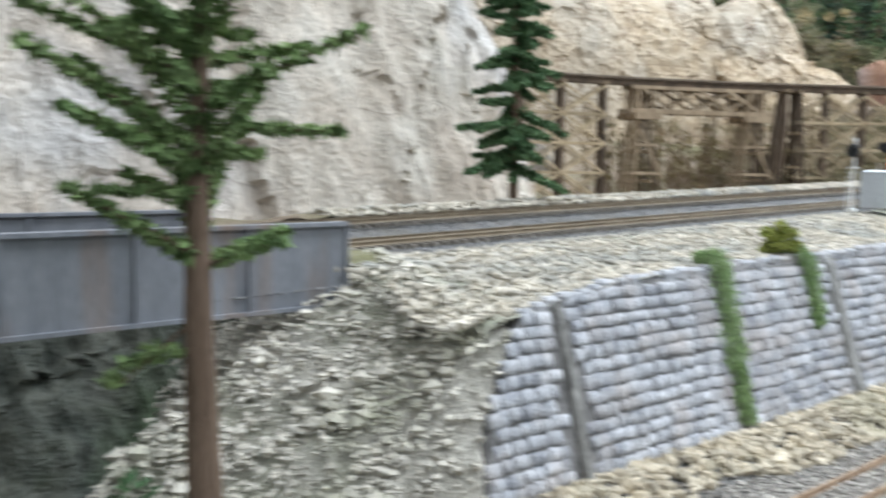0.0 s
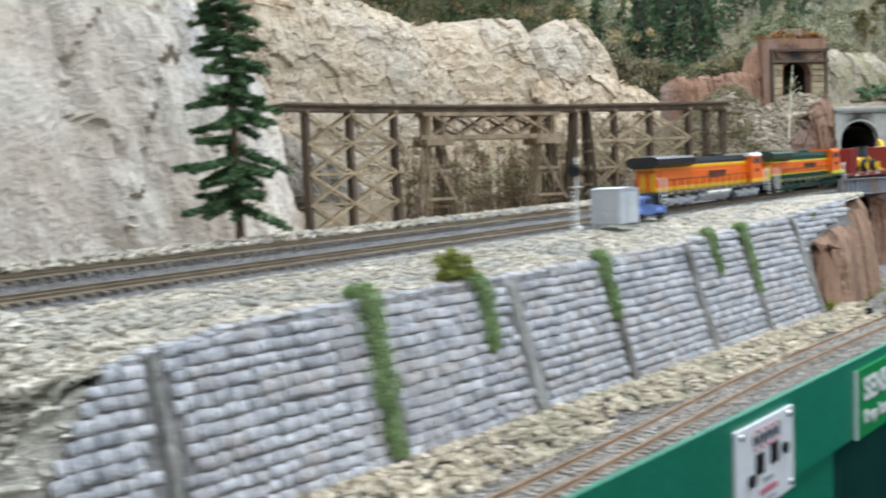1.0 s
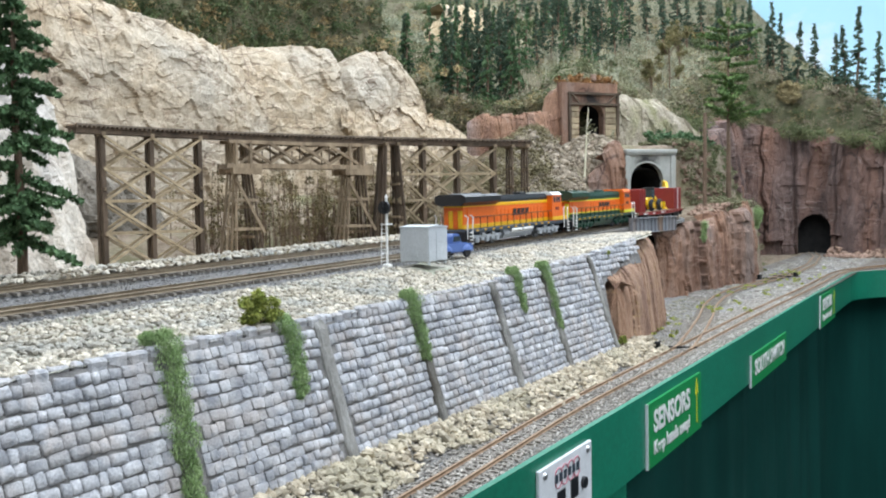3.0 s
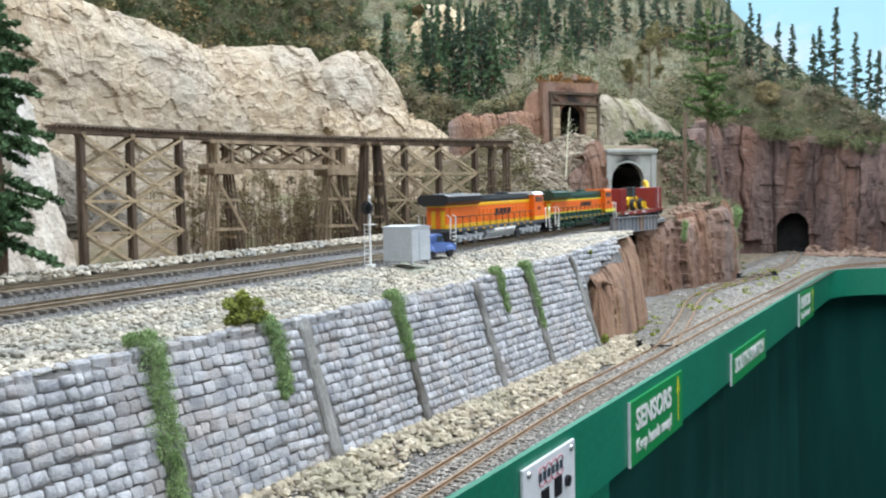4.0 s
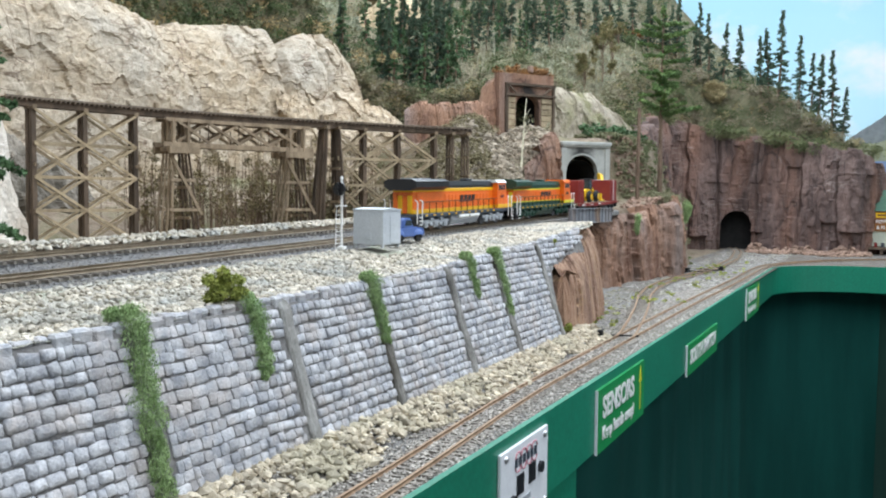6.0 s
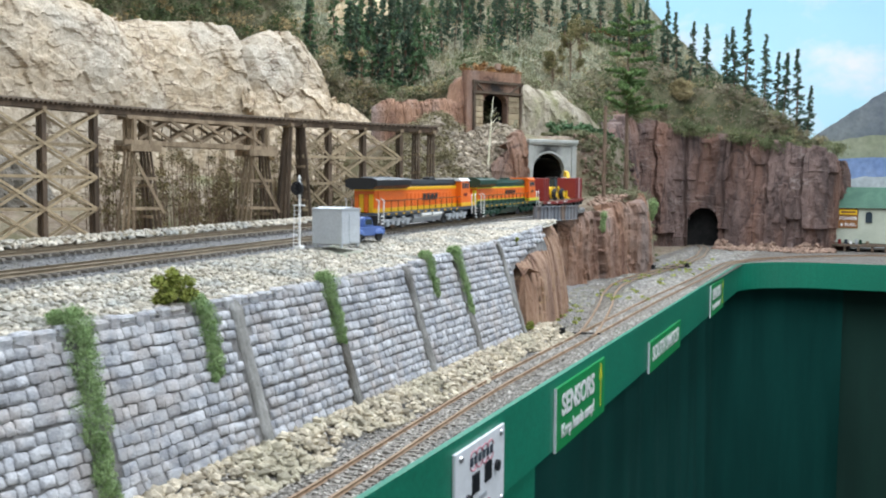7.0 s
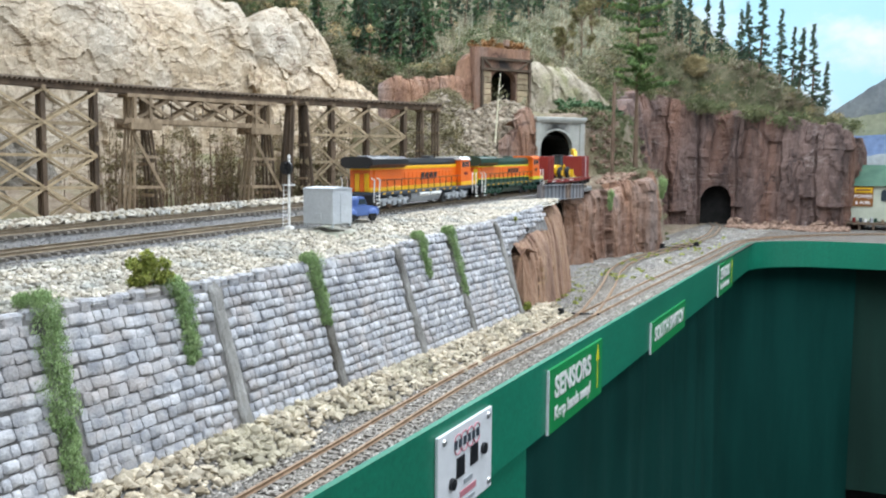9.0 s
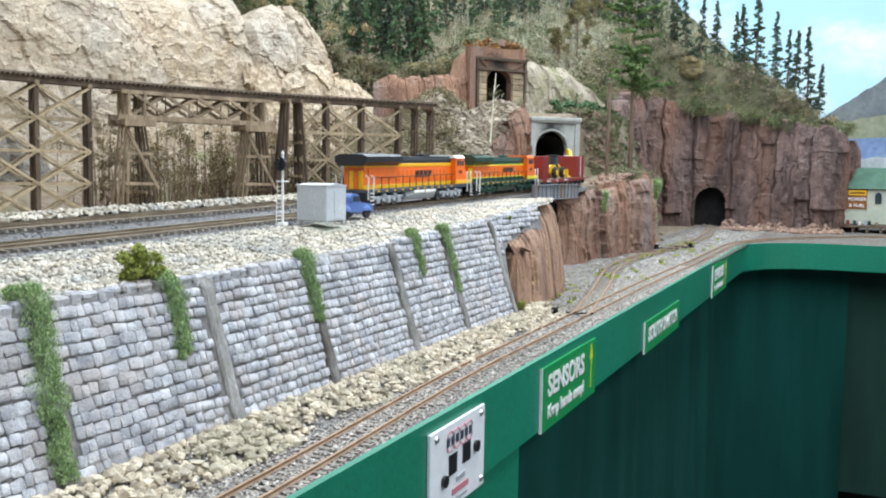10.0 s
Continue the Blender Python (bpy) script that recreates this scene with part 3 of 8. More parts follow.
def rock_face(name, line, z0, z1, mat_, label, rough=0.03, cell=9.0, lean=0.12, nu=200, nv=70, seed=0.0, blocks=0.5, tall=0.35, hole=None, back=0.10, facet=0.0, columns=0.0, fins=0.32, gullies=(), courses=4.5):
    """A rock wall along a plan line: [(x, y)], from z0 to z1 (numbers or tables along 0..1), leaning back."""
    pts = [Vector((*p, 0)) for p in line]
    seg = [(b - a).length for a, b in zip(pts, pts[1:])]
    total = sum(seg)

    def along(u):
        d = u * total
        for a, b, l in zip(pts, pts[1:], seg):
            if d <= l + 1e-9:
                return a + (b - a) * (d / l), (b - a).normalized()
            d -= l
        return pts[-1], (pts[-1] - pts[-2]).normalized()

    def fn(u, v):
        cap = max(0.0, v - 0.92) / 0.08
        v = min(1.0, v / 0.92)
        p, d = along(u)
        # corners are rounded by averaging a short stretch
        e = 0.02
        p = (p + along(max(0, u - e))[0] + along(min(1, u + e))[0]) / 3
        d = (along(min(1, u + e))[0] - along(max(0, u - e))[0]).normalized()
        n = Vector((d.y, -d.x, 0))
        lo = lerp_table(z0, u) if isinstance(z0, list) else z0
        hi = lerp_table(z1, u) if isinstance(z1, list) else z1
        z = lo + (hi - lo) * v
        q = Vector((p.x * cell, p.y * cell, z * cell * tall + seed))
        big = noise.fractal(q, 1.0, 2.0, 3)
        blk = noise.voronoi(Vector((p.x * cell * 2.2, p.y * cell * 2.2, z * cell * 1.3 + seed)))[0]
        step = (blk[1] - blk[0])
        fine = noise.fractal(q * 6.0, 1.0, 2.0, 4)
        ridge = abs(noise.noise(Vector((p.x * cell * 1.6, p.y * cell * 1.6, z * cell * tall * 0.6 + seed + 9))))
        out = rough * (0.9 * big + blocks * (min(step, 0.35) - 0.2) * 2.2 + 0.28 * fine - 0.9 * (0.25 - min(ridge, 0.25)) * 2.0)
        if facet > 0:
            w = noise.voronoi(Vector((p.x * cell * 1.5 + 0.12 * fine, p.y * cell * 1.5, z * cell * tall * 1.3 + seed * 3)))[1][0]
            w2 = noise.voronoi(Vector((p.x * cell * 4.0 + 0.12 * fine, p.y * cell * 4.0, z * cell * tall * 4.5 + seed * 5)))[1][0]
            flat = noise.noise(w * 7.3) + 0.45 * noise.noise(w2 * 5.1)
            out = out * (1 - facet) + facet * rough * (1.5 * flat + 0.14 * fine)
        if columns > 0:
            fine = noise.fractal(Vector((p.x, p.y, z * 0.8)) * cell * 7.0, 1.0, 2.0, 4)
            s = u * total + 0.10 * columns * fine + 0.25 * columns * noise.noise(Vector((u * 9, z * 14, seed)))

            def slab(width, high, k):
                c = math.floor(s / width + 0.45 * noise.noise(Vector((s / width * 0.7, k * 3.7, seed))))
                h = (math.sin(c * 12.9898 + k * 78.233 + seed) * 43758.5453) % 1.0
                b = math.floor(z / (high * (0.5 + h)) + h * 5)
                return (math.sin(c * 39.346 + b * 11.135 + k * 83.155 + seed) * 24634.6345) % 1.0 - 0.5
            out = rough * (0.7 * big + 1.15 * slab(columns, columns * courses, 1) + fins * slab(columns * 0.37, columns * courses * 0.36, 2) + 0.14 * slab(columns * 0.15, columns * courses * 0.16, 5) + 0.15 * fine)
            cut = 0.5 + slab(columns, 9.0, 3) * 0.9
        else:
            cut = 0.0
        for g0, width, deep in gullies:
            out -= deep * math.exp(-((u - g0 - 0.006 * noise.noise(Vector((z * 22, g0 * 50, 1)))) / width) ** 2)
        top = v ** 6 * (0.04 if columns == 0 else 0.012)
        q2 = p + n * (out - lean * (z - lo) - top - cap * back)
        return (q2.x, q2.y, z + 0.3 * rough * fine * (1 - cap) * (columns == 0) - rough * 0.5 * big * v ** 3 - rough * cut * v ** 4 - 0.006 * cap)
    return sheet(name, fn, nu, nv, mat_, label, False, "rock face", hole=hole)


def rocks():
    rock_face("cliff_near", [(-0.9, 0.50), (-0.3, 0.50), (0.1, 0.505), (0.35, 0.50), (0.52, 0.515), (0.62, 0.555), (0.675, 0.62), (0.71, 0.72), (0.75, 0.86), (0.78, 1.0)], 0.03, [(0, 0.66), (0.55, 0.64), (0.66, 0.56), (0.70, 0.40), (0.74, 0.27), (0.80, 0.29), (0.9, 0.40), (1, 0.46)], CREAM, "cream plaster cliff behind the tracks", 0.030, 6.0, 0.20, 420, 160, 1.0, 0.35, 0.4, facet=0.45)
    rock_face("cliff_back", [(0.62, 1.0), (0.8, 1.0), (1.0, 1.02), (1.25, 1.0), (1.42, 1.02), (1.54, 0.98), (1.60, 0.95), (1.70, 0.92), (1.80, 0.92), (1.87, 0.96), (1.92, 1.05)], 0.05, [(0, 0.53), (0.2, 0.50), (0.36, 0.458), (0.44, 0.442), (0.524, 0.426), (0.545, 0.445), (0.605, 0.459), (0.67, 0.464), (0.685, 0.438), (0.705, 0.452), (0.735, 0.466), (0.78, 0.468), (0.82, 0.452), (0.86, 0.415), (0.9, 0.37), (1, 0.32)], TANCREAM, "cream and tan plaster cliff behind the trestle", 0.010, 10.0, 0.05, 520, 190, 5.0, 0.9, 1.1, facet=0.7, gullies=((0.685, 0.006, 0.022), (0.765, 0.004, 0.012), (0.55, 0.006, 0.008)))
    rock_face("rock_bluff", [(1.465, 0.345), (1.50, 0.322), (1.57, 0.308), (1.66, 0.298), (1.72, 0.282), (1.80, 0.268), (1.90, 0.272), (1.98, 0.30), (2.05, 0.40)], -0.01, [(0, 0.113), (0.30, 0.118), (0.40, 0.130), (0.65, 0.142), (1, 0.16)], REDROCK, "red-brown rock bluff beside the lower yard", 0.015, 9.0, 0.05, 400, 80, 2.0, 0.6, 0.35, back=0.03, columns=0.060, fins=0.42, courses=9)
    rock_face("rock_cliff_red", [(2.02, 0.38), (2.06, 0.42), (2.2, 0.40), (2.36, 0.41), (2.52, 0.44), (2.66, 0.46), (2.75, 0.47)], -0.01, [(0, 0.22), (0.12, 0.25), (0.3, 0.33), (0.6, 0.36), (1, 0.37)], REDROCK2, "red-brown rock cliff above the yard", 0.024, 6.0, 0.03, 330, 110, 3.0, 0.7, 0.3, columns=0.05)

    def cave(p):
        y, z = p[1] - 0.300, p[2]
        return abs(y) < 0.043 and z < 0.062 + 0.045 * math.sqrt(max(0.0, 1 - (y / 0.043) ** 2)) and p[0] > 2.6
    rock_face("rock_cliff_cave", [(2.70, 0.48), (2.74, 0.41), (2.775, 0.35), (2.77, 0.28), (2.73, 0.20), (2.70, 0.12), (2.67, 0.03), (2.66, -0.02), (2.69, -0.055), (2.78, -0.075), (2.95, -0.08)], -0.01, [(0, 0.37), (0.2, 0.345), (0.4, 0.31), (0.6, 0.29), (0.72, 0.27), (1, 0.24)], REDROCK2, "dark red-brown cliff with a rough tunnel mouth", 0.022, 6.0, 0.03, 460, 140, 7.0, 0.7, 0.3, cave, columns=0.055, gullies=((0.235, 0.030, 0.020), (0.175, 0.005, 0.014), (0.30, 0.004, 0.012), (0.45, 0.004, 0.010), (0.57, 0.004, 0.012), (0.66, 0.004, 0.008)))
    rock_face("rock_split", [(0.960, 0.262), (0.928, 0.230), (0.919, 0.203), (0.955, 0.199), (1.04, 0.210), (1.12, 0.225), (1.19, 0.236), (1.235, 0.256), (1.30, 0.280), (1.40, 0.309), (1.49, 0.338)], -0.01, [(0, 0.068), (0.12, 0.071), (0.155, 0.077), (0.29, 0.092), (0.31, 0.094), (0.325, 0.099), (0.41, 0.103), (0.5, 0.104), (0.6, 0.102), (1, 0.099)], TANROCK, "tan split rock at the end of the stone wall", 0.0062, 9.0, 0.12, 480, 80, 4.0, 0.8, 0.22, back=0.02, columns=0.046, fins=0.5, courses=40)
    rock_face("rock_by_portal", [(1.630, 0.515), (1.645, 0.480), (1.670, 0.470), (1.702, 0.466), (1.72, 0.49)], 0.10, [(0, 0.20), (0.3, 0.235), (0.6, 0.262), (1, 0.262)], REDROCK, "red-brown rock beside the concrete portal", 0.010, 9.0, 0.03, 160, 70, 6.0, 0.6, 0.35, back=0.015, columns=0.022)
    rock_face("rock_ledge", [(1.635, 0.765), (1.655, 0.728), (1.70, 0.688), (1.77, 0.635), (1.795, 0.622)], 0.24, [(0, 0.305), (0.15, 0.324), (0.6, 0.327), (0.89, 0.333), (0.94, 0.375), (1, 0.385)], REDROCK, "red rock ledge beside the timber portal", 0.010, 9.0, 0.05, 180, 50, 8.0, 0.6, 0.35, back=0.03, columns=0.026)
    rock_face("rock_pale", [(1.855, 0.560), (1.88, 0.525), (1.92, 0.490), (1.98, 0.455), (2.04, 0.425), (2.10, 0.42)], 0.225, [(0, 0.355), (0.3, 0.375), (0.6, 0.365), (0.85, 0.33), (1, 0.27)], DULLROCK, "dull tan-grey plaster rock above the concrete portal", 0.016, 12.0, 0.22, 170, 80, 11.0, 0.5, 0.5, facet=0.5)
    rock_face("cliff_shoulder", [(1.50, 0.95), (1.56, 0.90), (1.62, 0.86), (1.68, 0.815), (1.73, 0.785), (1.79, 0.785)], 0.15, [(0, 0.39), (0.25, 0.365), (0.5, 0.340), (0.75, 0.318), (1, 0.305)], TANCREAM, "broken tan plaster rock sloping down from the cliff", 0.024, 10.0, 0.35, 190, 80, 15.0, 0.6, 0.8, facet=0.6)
    rock_face("rock_low_ledge", [(1.09, 0.470), (1.14, 0.455), (1.22, 0.449), (1.30, 0.450), (1.37, 0.452), (1.43, 0.475)], 0.09, [(0, 0.112), (0.15, 0.128), (0.4, 0.136), (0.6, 0.144), (0.85, 0.148), (1, 0.15)], REDROCK, "low red-brown rock ledge behind the far track", 0.008, 9.0, 0.12, 260, 40, 21.0, 0.6, 0.35, back=0.03, columns=0.03, fins=0.5)
    rock_face("ochre_outcrop", [(2.22, 1.22), (2.26, 1.15), (2.32, 1.12), (2.39, 1.09), (2.46, 1.13)], 0.50, [(0, 0.63), (0.3, 0.705), (0.6, 0.715), (1, 0.65)], OCHREROCK, "bare ochre rock outcrop high on the hillside", 0.016, 10.0, 0.12, 100, 60, 23.0, 0.5, 0.6, facet=0.5)
    # added mound: brown rock, tinted dark where a shadowed recess lies behind the bents
    rock_face("rock_dark", [(0.76, 0.905), (0.86, 0.90), (0.92, 0.915), (0.99, 0.925), (1.06, 0.935), (1.12, 0.96)], 0.04, [(0, 0.235), (0.4, 0.24), (0.55, 0.215), (0.8, 0.17), (1, 0.11)], RECESSROCK, "grey-brown broken rock behind the trestle, coloured dark for a shadowed recess", 0.022, 12.0, 0.20, 130, 70, 12.0, 0.6, 0.5, facet=0.5)
    # the short bore behind the cave mouth
    bm = bmesh.new()
    ring = [(0.052 * math.cos(a), 0.055 + 0.06 * math.sin(a)) for a in [math.pi * k / 10 for k in range(11)]]
    rows = [[bm.verts.new((2.70 + d, 0.300 + y + 0.25 * max(0, d - 0.1), z)) for y, z in [(0.052, -0.01)] + ring + [(-0.052, -0.01)]] for d in (0.095, 0.11, 0.125, 0.14)]
    for r, t in zip(rows, rows[1:]):
        for k in range(len(r) - 1):
            bm.faces.new((r[k], r[k + 1], t[k + 1], t[k]))
    bm.faces.new(rows[-1])
    solid("tunnel_bore", bm, SOOT, "soot-black tunnel lining behind the cave mouth", "tunnel", kind="structure")


lower_ground()
berm()
hillside()
rocks()


# ---- fascia and skirt ----
def fascia_line(s):
    """Front edge of the bench: along x, round the inner corner, then towards -y."""
    if s < 2.65:
        return Vector((-0.6 + s, 0.1286, 0))
    a = (s - 2.65) / 0.17
    if a < math.pi / 2:
        return Vector((2.05 + 0.17 * math.sin(a), 0.1286 - 0.17 * (1 - math.cos(a)), 0))
    return Vector((2.22, -0.0414 - (s - 2.65 - 0.17 * math.pi / 2), 0))


def band(name, offset, z0, z1, thick, mt, label, s0=0.0, s1=4.3, n=260, fold=0.0):
    """A strip along the front edge; fold: how deep cloth hangs in folds that widen downwards."""
    bm = bmesh.new()
    rows = []
    zs = [z0 + (z1 - z0) * k / 10 for k in range(11)] if fold else [z0, z1]
    for i in range(n + 1):
        s = s0 + (s1 - s0) * i / n
        p, q = fascia_line(s), fascia_line(s + 0.002)
        d = (q - p).normalized()
        nrm = Vector((-d.y, d.x, 0))
        ring = []
        for z, extra in [(z, 0.0) for z in zs] + [(z, thick) for z in zs[::-1]]:
            f = (z1 - z) / (z1 - z0)
            e = offset + extra + fold * f ** 0.6 * (math.sin(s * 26 + 3 * f) + 0.7 * math.sin(s * 61 - 5 * f + 1)) * (fold > 0)
            ring.append(bm.verts.new((p.x + nrm.x * e, p.y + nrm.y * e, z)))
        rows.append(ring)
    m = len(rows[0])
    for r, t in zip(rows, rows[1:]):
        for k in range(m):
            bm.faces.new((r[k], r[(k + 1) % m], t[(k + 1) % m], t[k]))
    bm.faces.new(rows[0])
    bm.faces.new(rows[-1][::-1])
    bmesh.ops.recalc_face_normals(bm, faces=bm.faces)
    return solid(name, bm, mt, label, "fascia", kind="structure")


band("fascia", 0.0, -0.0585, -0.0025, 0.004, GREENPAINT, "glossy green painted fascia board along the bench edge")
band("skirt_panel", 0.004, -1.10, -0.0586, 0.004, GREENPAINT, "green painted skirt panel below the fascia", 0.0, 1.33, 20)
band("skirt_cloth", 0.05, -1.10, -0.02, 0.004, SKIRT, "dark green cloth skirt below the fascia", 1.33, 2.95, 320, 0.010)
# round the corner the cloth takes the copy darkened for shade
band("skirt_cloth_far", 0.064, -0.56, -0.02, 0.004, SHADEDSKIRT, "dark green cloth skirt round the corner, coloured darker for shade, ending above the floor", 2.80, 4.3, 180, 0.003)
# added black strip: stands for the unlit space under the bench, hides the floor
band("kick_board", 0.11, -1.10, -0.50, 0.006, SOOT, "added black board standing in for the dark below the far skirt", 2.80, 4.3, 60)

# ---- retaining wall ----
WALL_N = Vector((0, -0.943, 0.333))
WALL_UP = Vector((0, 0.333, 0.943))
PILASTERS = (0.270, 0.383, 0.4925, 0.588, 0.7005, 0.795, 0.905)


def wall_start(z):
    return lerp_table([(0.0, 0.210), (0.012, 0.212), (0.037, 0.222), (0.055, 0.235), (0.069, 0.247)], z)


def wall_end(z):
    """The foot of the wall ends at the last pilaster; its top courses run on over the split rock."""
    return lerp_table([(0.058, 0.905), (0.067, 0.92), (0.090, 1.05), (0.2, 1.06)], z)


def stone_template(rng):
    """A rough face stone, 1 wide (x), 1 high (y) and 1 deep (z)."""
    j = lambda k: rng.uniform(-k, k)
    ring0 = [(-0.5, -0.5), (0.5, -0.5), (0.5, 0.5), (-0.5, 0.5)]
    v = []
    ring0 = [(-0.42, -0.5), (0.42, -0.5), (0.5, -0.36), (0.5, 0.36), (0.42, 0.5), (-0.42, 0.5), (-0.5, 0.36), (-0.5, -0.36)]
    for z, sc in ((-1.0, 1.0), (0.45, 0.99), (0.92, 0.86)):
        v += [(x * sc + j(0.05), y * sc + j(0.05), z + j(0.10) * (z > 0)) for x, y in ring0]
    v.append((-0.22 + j(0.08), j(0.12), 1.0 + j(0.18)))
    v.append((0.22 + j(0.08), j(0.12), 1.0 + j(0.18)))
    f = [(a + k, a + (k + 1) % 8, b + (k + 1) % 8, b + k) for a, b in ((0, 8), (8, 16)) for k in range(8)]
    f += [(16, 17, 25, 24), (17, 18, 25), (18, 19, 25), (19, 20, 25), (20, 21, 24, 25), (21, 22, 24), (22, 23, 24), (23, 16, 24)]
    return v, f


def retaining_wall():
    rng = random.Random(11)
    wall = thing("retaining_wall", "blue-grey cut-stone retaining wall with pilasters and moss", "retaining wall", kind="structure")
    # core with dark joints
    bm = bmesh.new()
    rows = []
    for i in range(121):
        x = 0.214 + (1.05 - 0.214) * i / 120
        t = min(wall_top(x), lerp_table([(0.212, 0.010), (0.222, 0.034), (0.235, 0.052), (0.247, 0.066), (0.252, 0.08)], x))
        foot = -0.008 + 0.075 * smooth((x - 0.893) / 0.035) + 0.024 * smooth((x - 0.92) / 0.13)
        a, b = wall_point(x, foot), wall_point(x, t - 0.0015)
        rows.append([bm.verts.new(p) for p in (a, b, b + Vector((0, 0.012, 0)), Vector((x, a.y + 0.04, foot)))])
    for r, t in zip(rows, rows[1:]):
        for k in range(4):
            bm.faces.new((r[k], r[(k + 1) % 4], t[(k + 1) % 4], t[k]))
    bm.faces.new(rows[0])
    bm.faces.new(rows[-1][::-1])
    bmesh.ops.recalc_face_normals(bm, faces=bm.faces)
    part("core", bm, MORTAR, wall, "dark recessed joints")
    # stones, course by course
    shapes = []
    for k in range(10):
        v, f = stone_template(rng)
        me = bpy.data.meshes.new("stone")
        me.from_pydata(v, [], f)
        me.materials.append(STONE)
        me.polygons.foreach_set("use_smooth", [True] * len(f))
        shapes.append((me, v, f))
    rest_v, rest_f, single = [], [], 0
    basis = Matrix(((1, 0, 0), WALL_UP, WALL_N)).transposed()
    course, z = 0, 0.003
    while z < 0.110:
        h = rng.uniform(0.0046, 0.0058)
        x = wall_start(z) + rng.uniform(0, 0.006)
        while x < wall_end(z):
            w = rng.choice((0.0040, 0.0050, 0.0058, 0.0066, 0.0078, 0.0096)) * rng.uniform(0.9, 1.1)
            cx, cz = x + w / 2, z + h / 2 + 0.0010 * noise.noise(Vector((x * 28, course * 0.6, 0))) + rng.uniform(-0.0004, 0.0004)
            x += w
            if cz + h * 0.62 > wall_top(cx) + 0.0015:
                continue
            if any(abs(cx - p + 0.0045 * (1 - cz / 0.08)) < 0.0040 + w * 0.25 for p in PILASTERS):
                continue
            me, v, f = rng.choice(shapes)
            lean = Matrix.Rotation(radians(rng.uniform(-7, 7)), 3, "Z") @ Matrix.Rotation(radians(rng.uniform(-6, 6)), 3, "X")
            m = basis @ lean @ Matrix.Diagonal((w * 0.93, h * rng.uniform(0.84, 0.98) / 0.943, 0.0012 * rng.uniform(0.6, 1.5)))
            m = Matrix.Translation(wall_point(cx, cz)) @ m.to_4x4()
            if 0.355 < cx < 0.45 and single < 300:
                ob = new("stone", me)
                ob.parent = wall
                ob.matrix_world = m
                single += 1
            else:
                k = len(rest_v)
                rest_v += [tuple(m @ Vector(p)) for p in v]
                rest_f += [tuple(k + q for q in g) for g in f]
        z += h
        course += 1
    me = bpy.data.meshes.new("stones")
    me.from_pydata(rest_v, [], rest_f)
    me.materials.append(STONES)
    me.polygons.foreach_set("use_smooth", [True] * len(rest_f))
    ob = new("stones", me)
    ob.parent = wall
    tagged(ob, kind="stuff")
    # coping stones along the top
    bm = bmesh.new()
    x = 0.250
    while x < 1.055:
        w = rng.uniform(0.006, 0.0115)
        p = wall_point(x + w / 2, wall_top(x + w / 2))
        box(bm, p + Vector((0, 0.0022 + rng.uniform(-0.0012, 0.0012), -0.0022 + rng.uniform(-0.0006, 0.0006))), (w * 0.95, 0.0064 * rng.uniform(0.85, 1.1), 0.0066 * rng.uniform(0.9, 1.1)), rng.uniform(-9, 9), 0.0012)
        x += w
    part("coping", bm, STONES, wall, "rounded blue-grey coping stones")
    for px in PILASTERS:
        bm = bmesh.new()
        t = wall_top(px) - 0.0005
        n = 26
        prof = ((-1.0, -1.0), (-0.97, 0.45), (-0.72, 0.92), (0.0, 1.05), (0.72, 0.92), (0.97, 0.45), (1.0, -1.0))
        rows = []
        for k in range(n + 1):
            z = 0.001 + (t - 0.001) * k / n
            c = wall_point(px - 0.0045 * (1 - z / t) + 0.0006 * noise.noise(Vector((px * 50, z * 60, 1))), z)
            w = (0.0027 if px < 0.3 else 0.0044) * (1 + 0.14 * noise.noise(Vector((px * 31, z * 140, 5))))
            d = 0.0027 * (1 + 0.25 * noise.noise(Vector((px * 17, z * 180, 8)))) * (1 - 0.75 * smooth((k / n - 0.93) / 0.07))
            rows.append([bm.verts.new(c + Vector((a * w, 0, 0)) + WALL_N * b * d) for a, b in prof])
        for r, q in zip(rows, rows[1:]):
            for k in range(len(prof) - 1):
                bm.faces.new((r[k], r[k + 1], q[k + 1], q[k]))
        bm.faces.new(rows[-1])
        bm.faces.new(rows[0][::-1])
        bmesh.ops.recalc_face_normals(bm, faces=bm.faces)
        part("pilaster", bm, PALEPILASTER if px == 0.4925 else PILASTER, wall, "weathered grey pilaster")


retaining_wall()


# ---- loose stones ----
PHI = (1 + 5 ** 0.5) / 2
ICO_V = np.array([(-1, PHI, 0), (1, PHI, 0), (-1, -PHI, 0), (1, -PHI, 0), (0, -1, PHI), (0, 1, PHI), (0, -1, -PHI), (0, 1, -PHI), (PHI, 0, -1), (PHI, 0, 1), (-PHI, 0, -1), (-PHI, 0, 1)]) / 1.9
ICO_F = np.array([(0, 11, 5), (0, 5, 1), (0, 1, 7), (0, 7, 10), (0, 10, 11), (1, 5, 9), (5, 11, 4), (11, 10, 2), (10, 7, 6), (7, 1, 8), (3, 9, 4), (3, 4, 2), (3, 2, 6), (3, 6, 8), (3, 8, 9), (4, 9, 5), (2, 4, 11), (6, 2, 10), (8, 6, 7), (9, 8, 1)])

CHIP_V = np.array([(0.0, 0.0, 1.0), (0.95, 0.1, 0.25), (0.2, 0.9, 0.3), (-0.85, 0.45, 0.2), (-0.7, -0.65, 0.35), (0.45, -0.85, 0.2), (0.0, 0.0, -0.9)])
CHIP_F = np.array([(0, 1, 2), (0, 2, 3), (0, 3, 4), (0, 4, 5), (0, 5, 1), (6, 2, 1), (6, 3, 2), (6, 4, 3), (6, 5, 4), (6, 1, 5)])


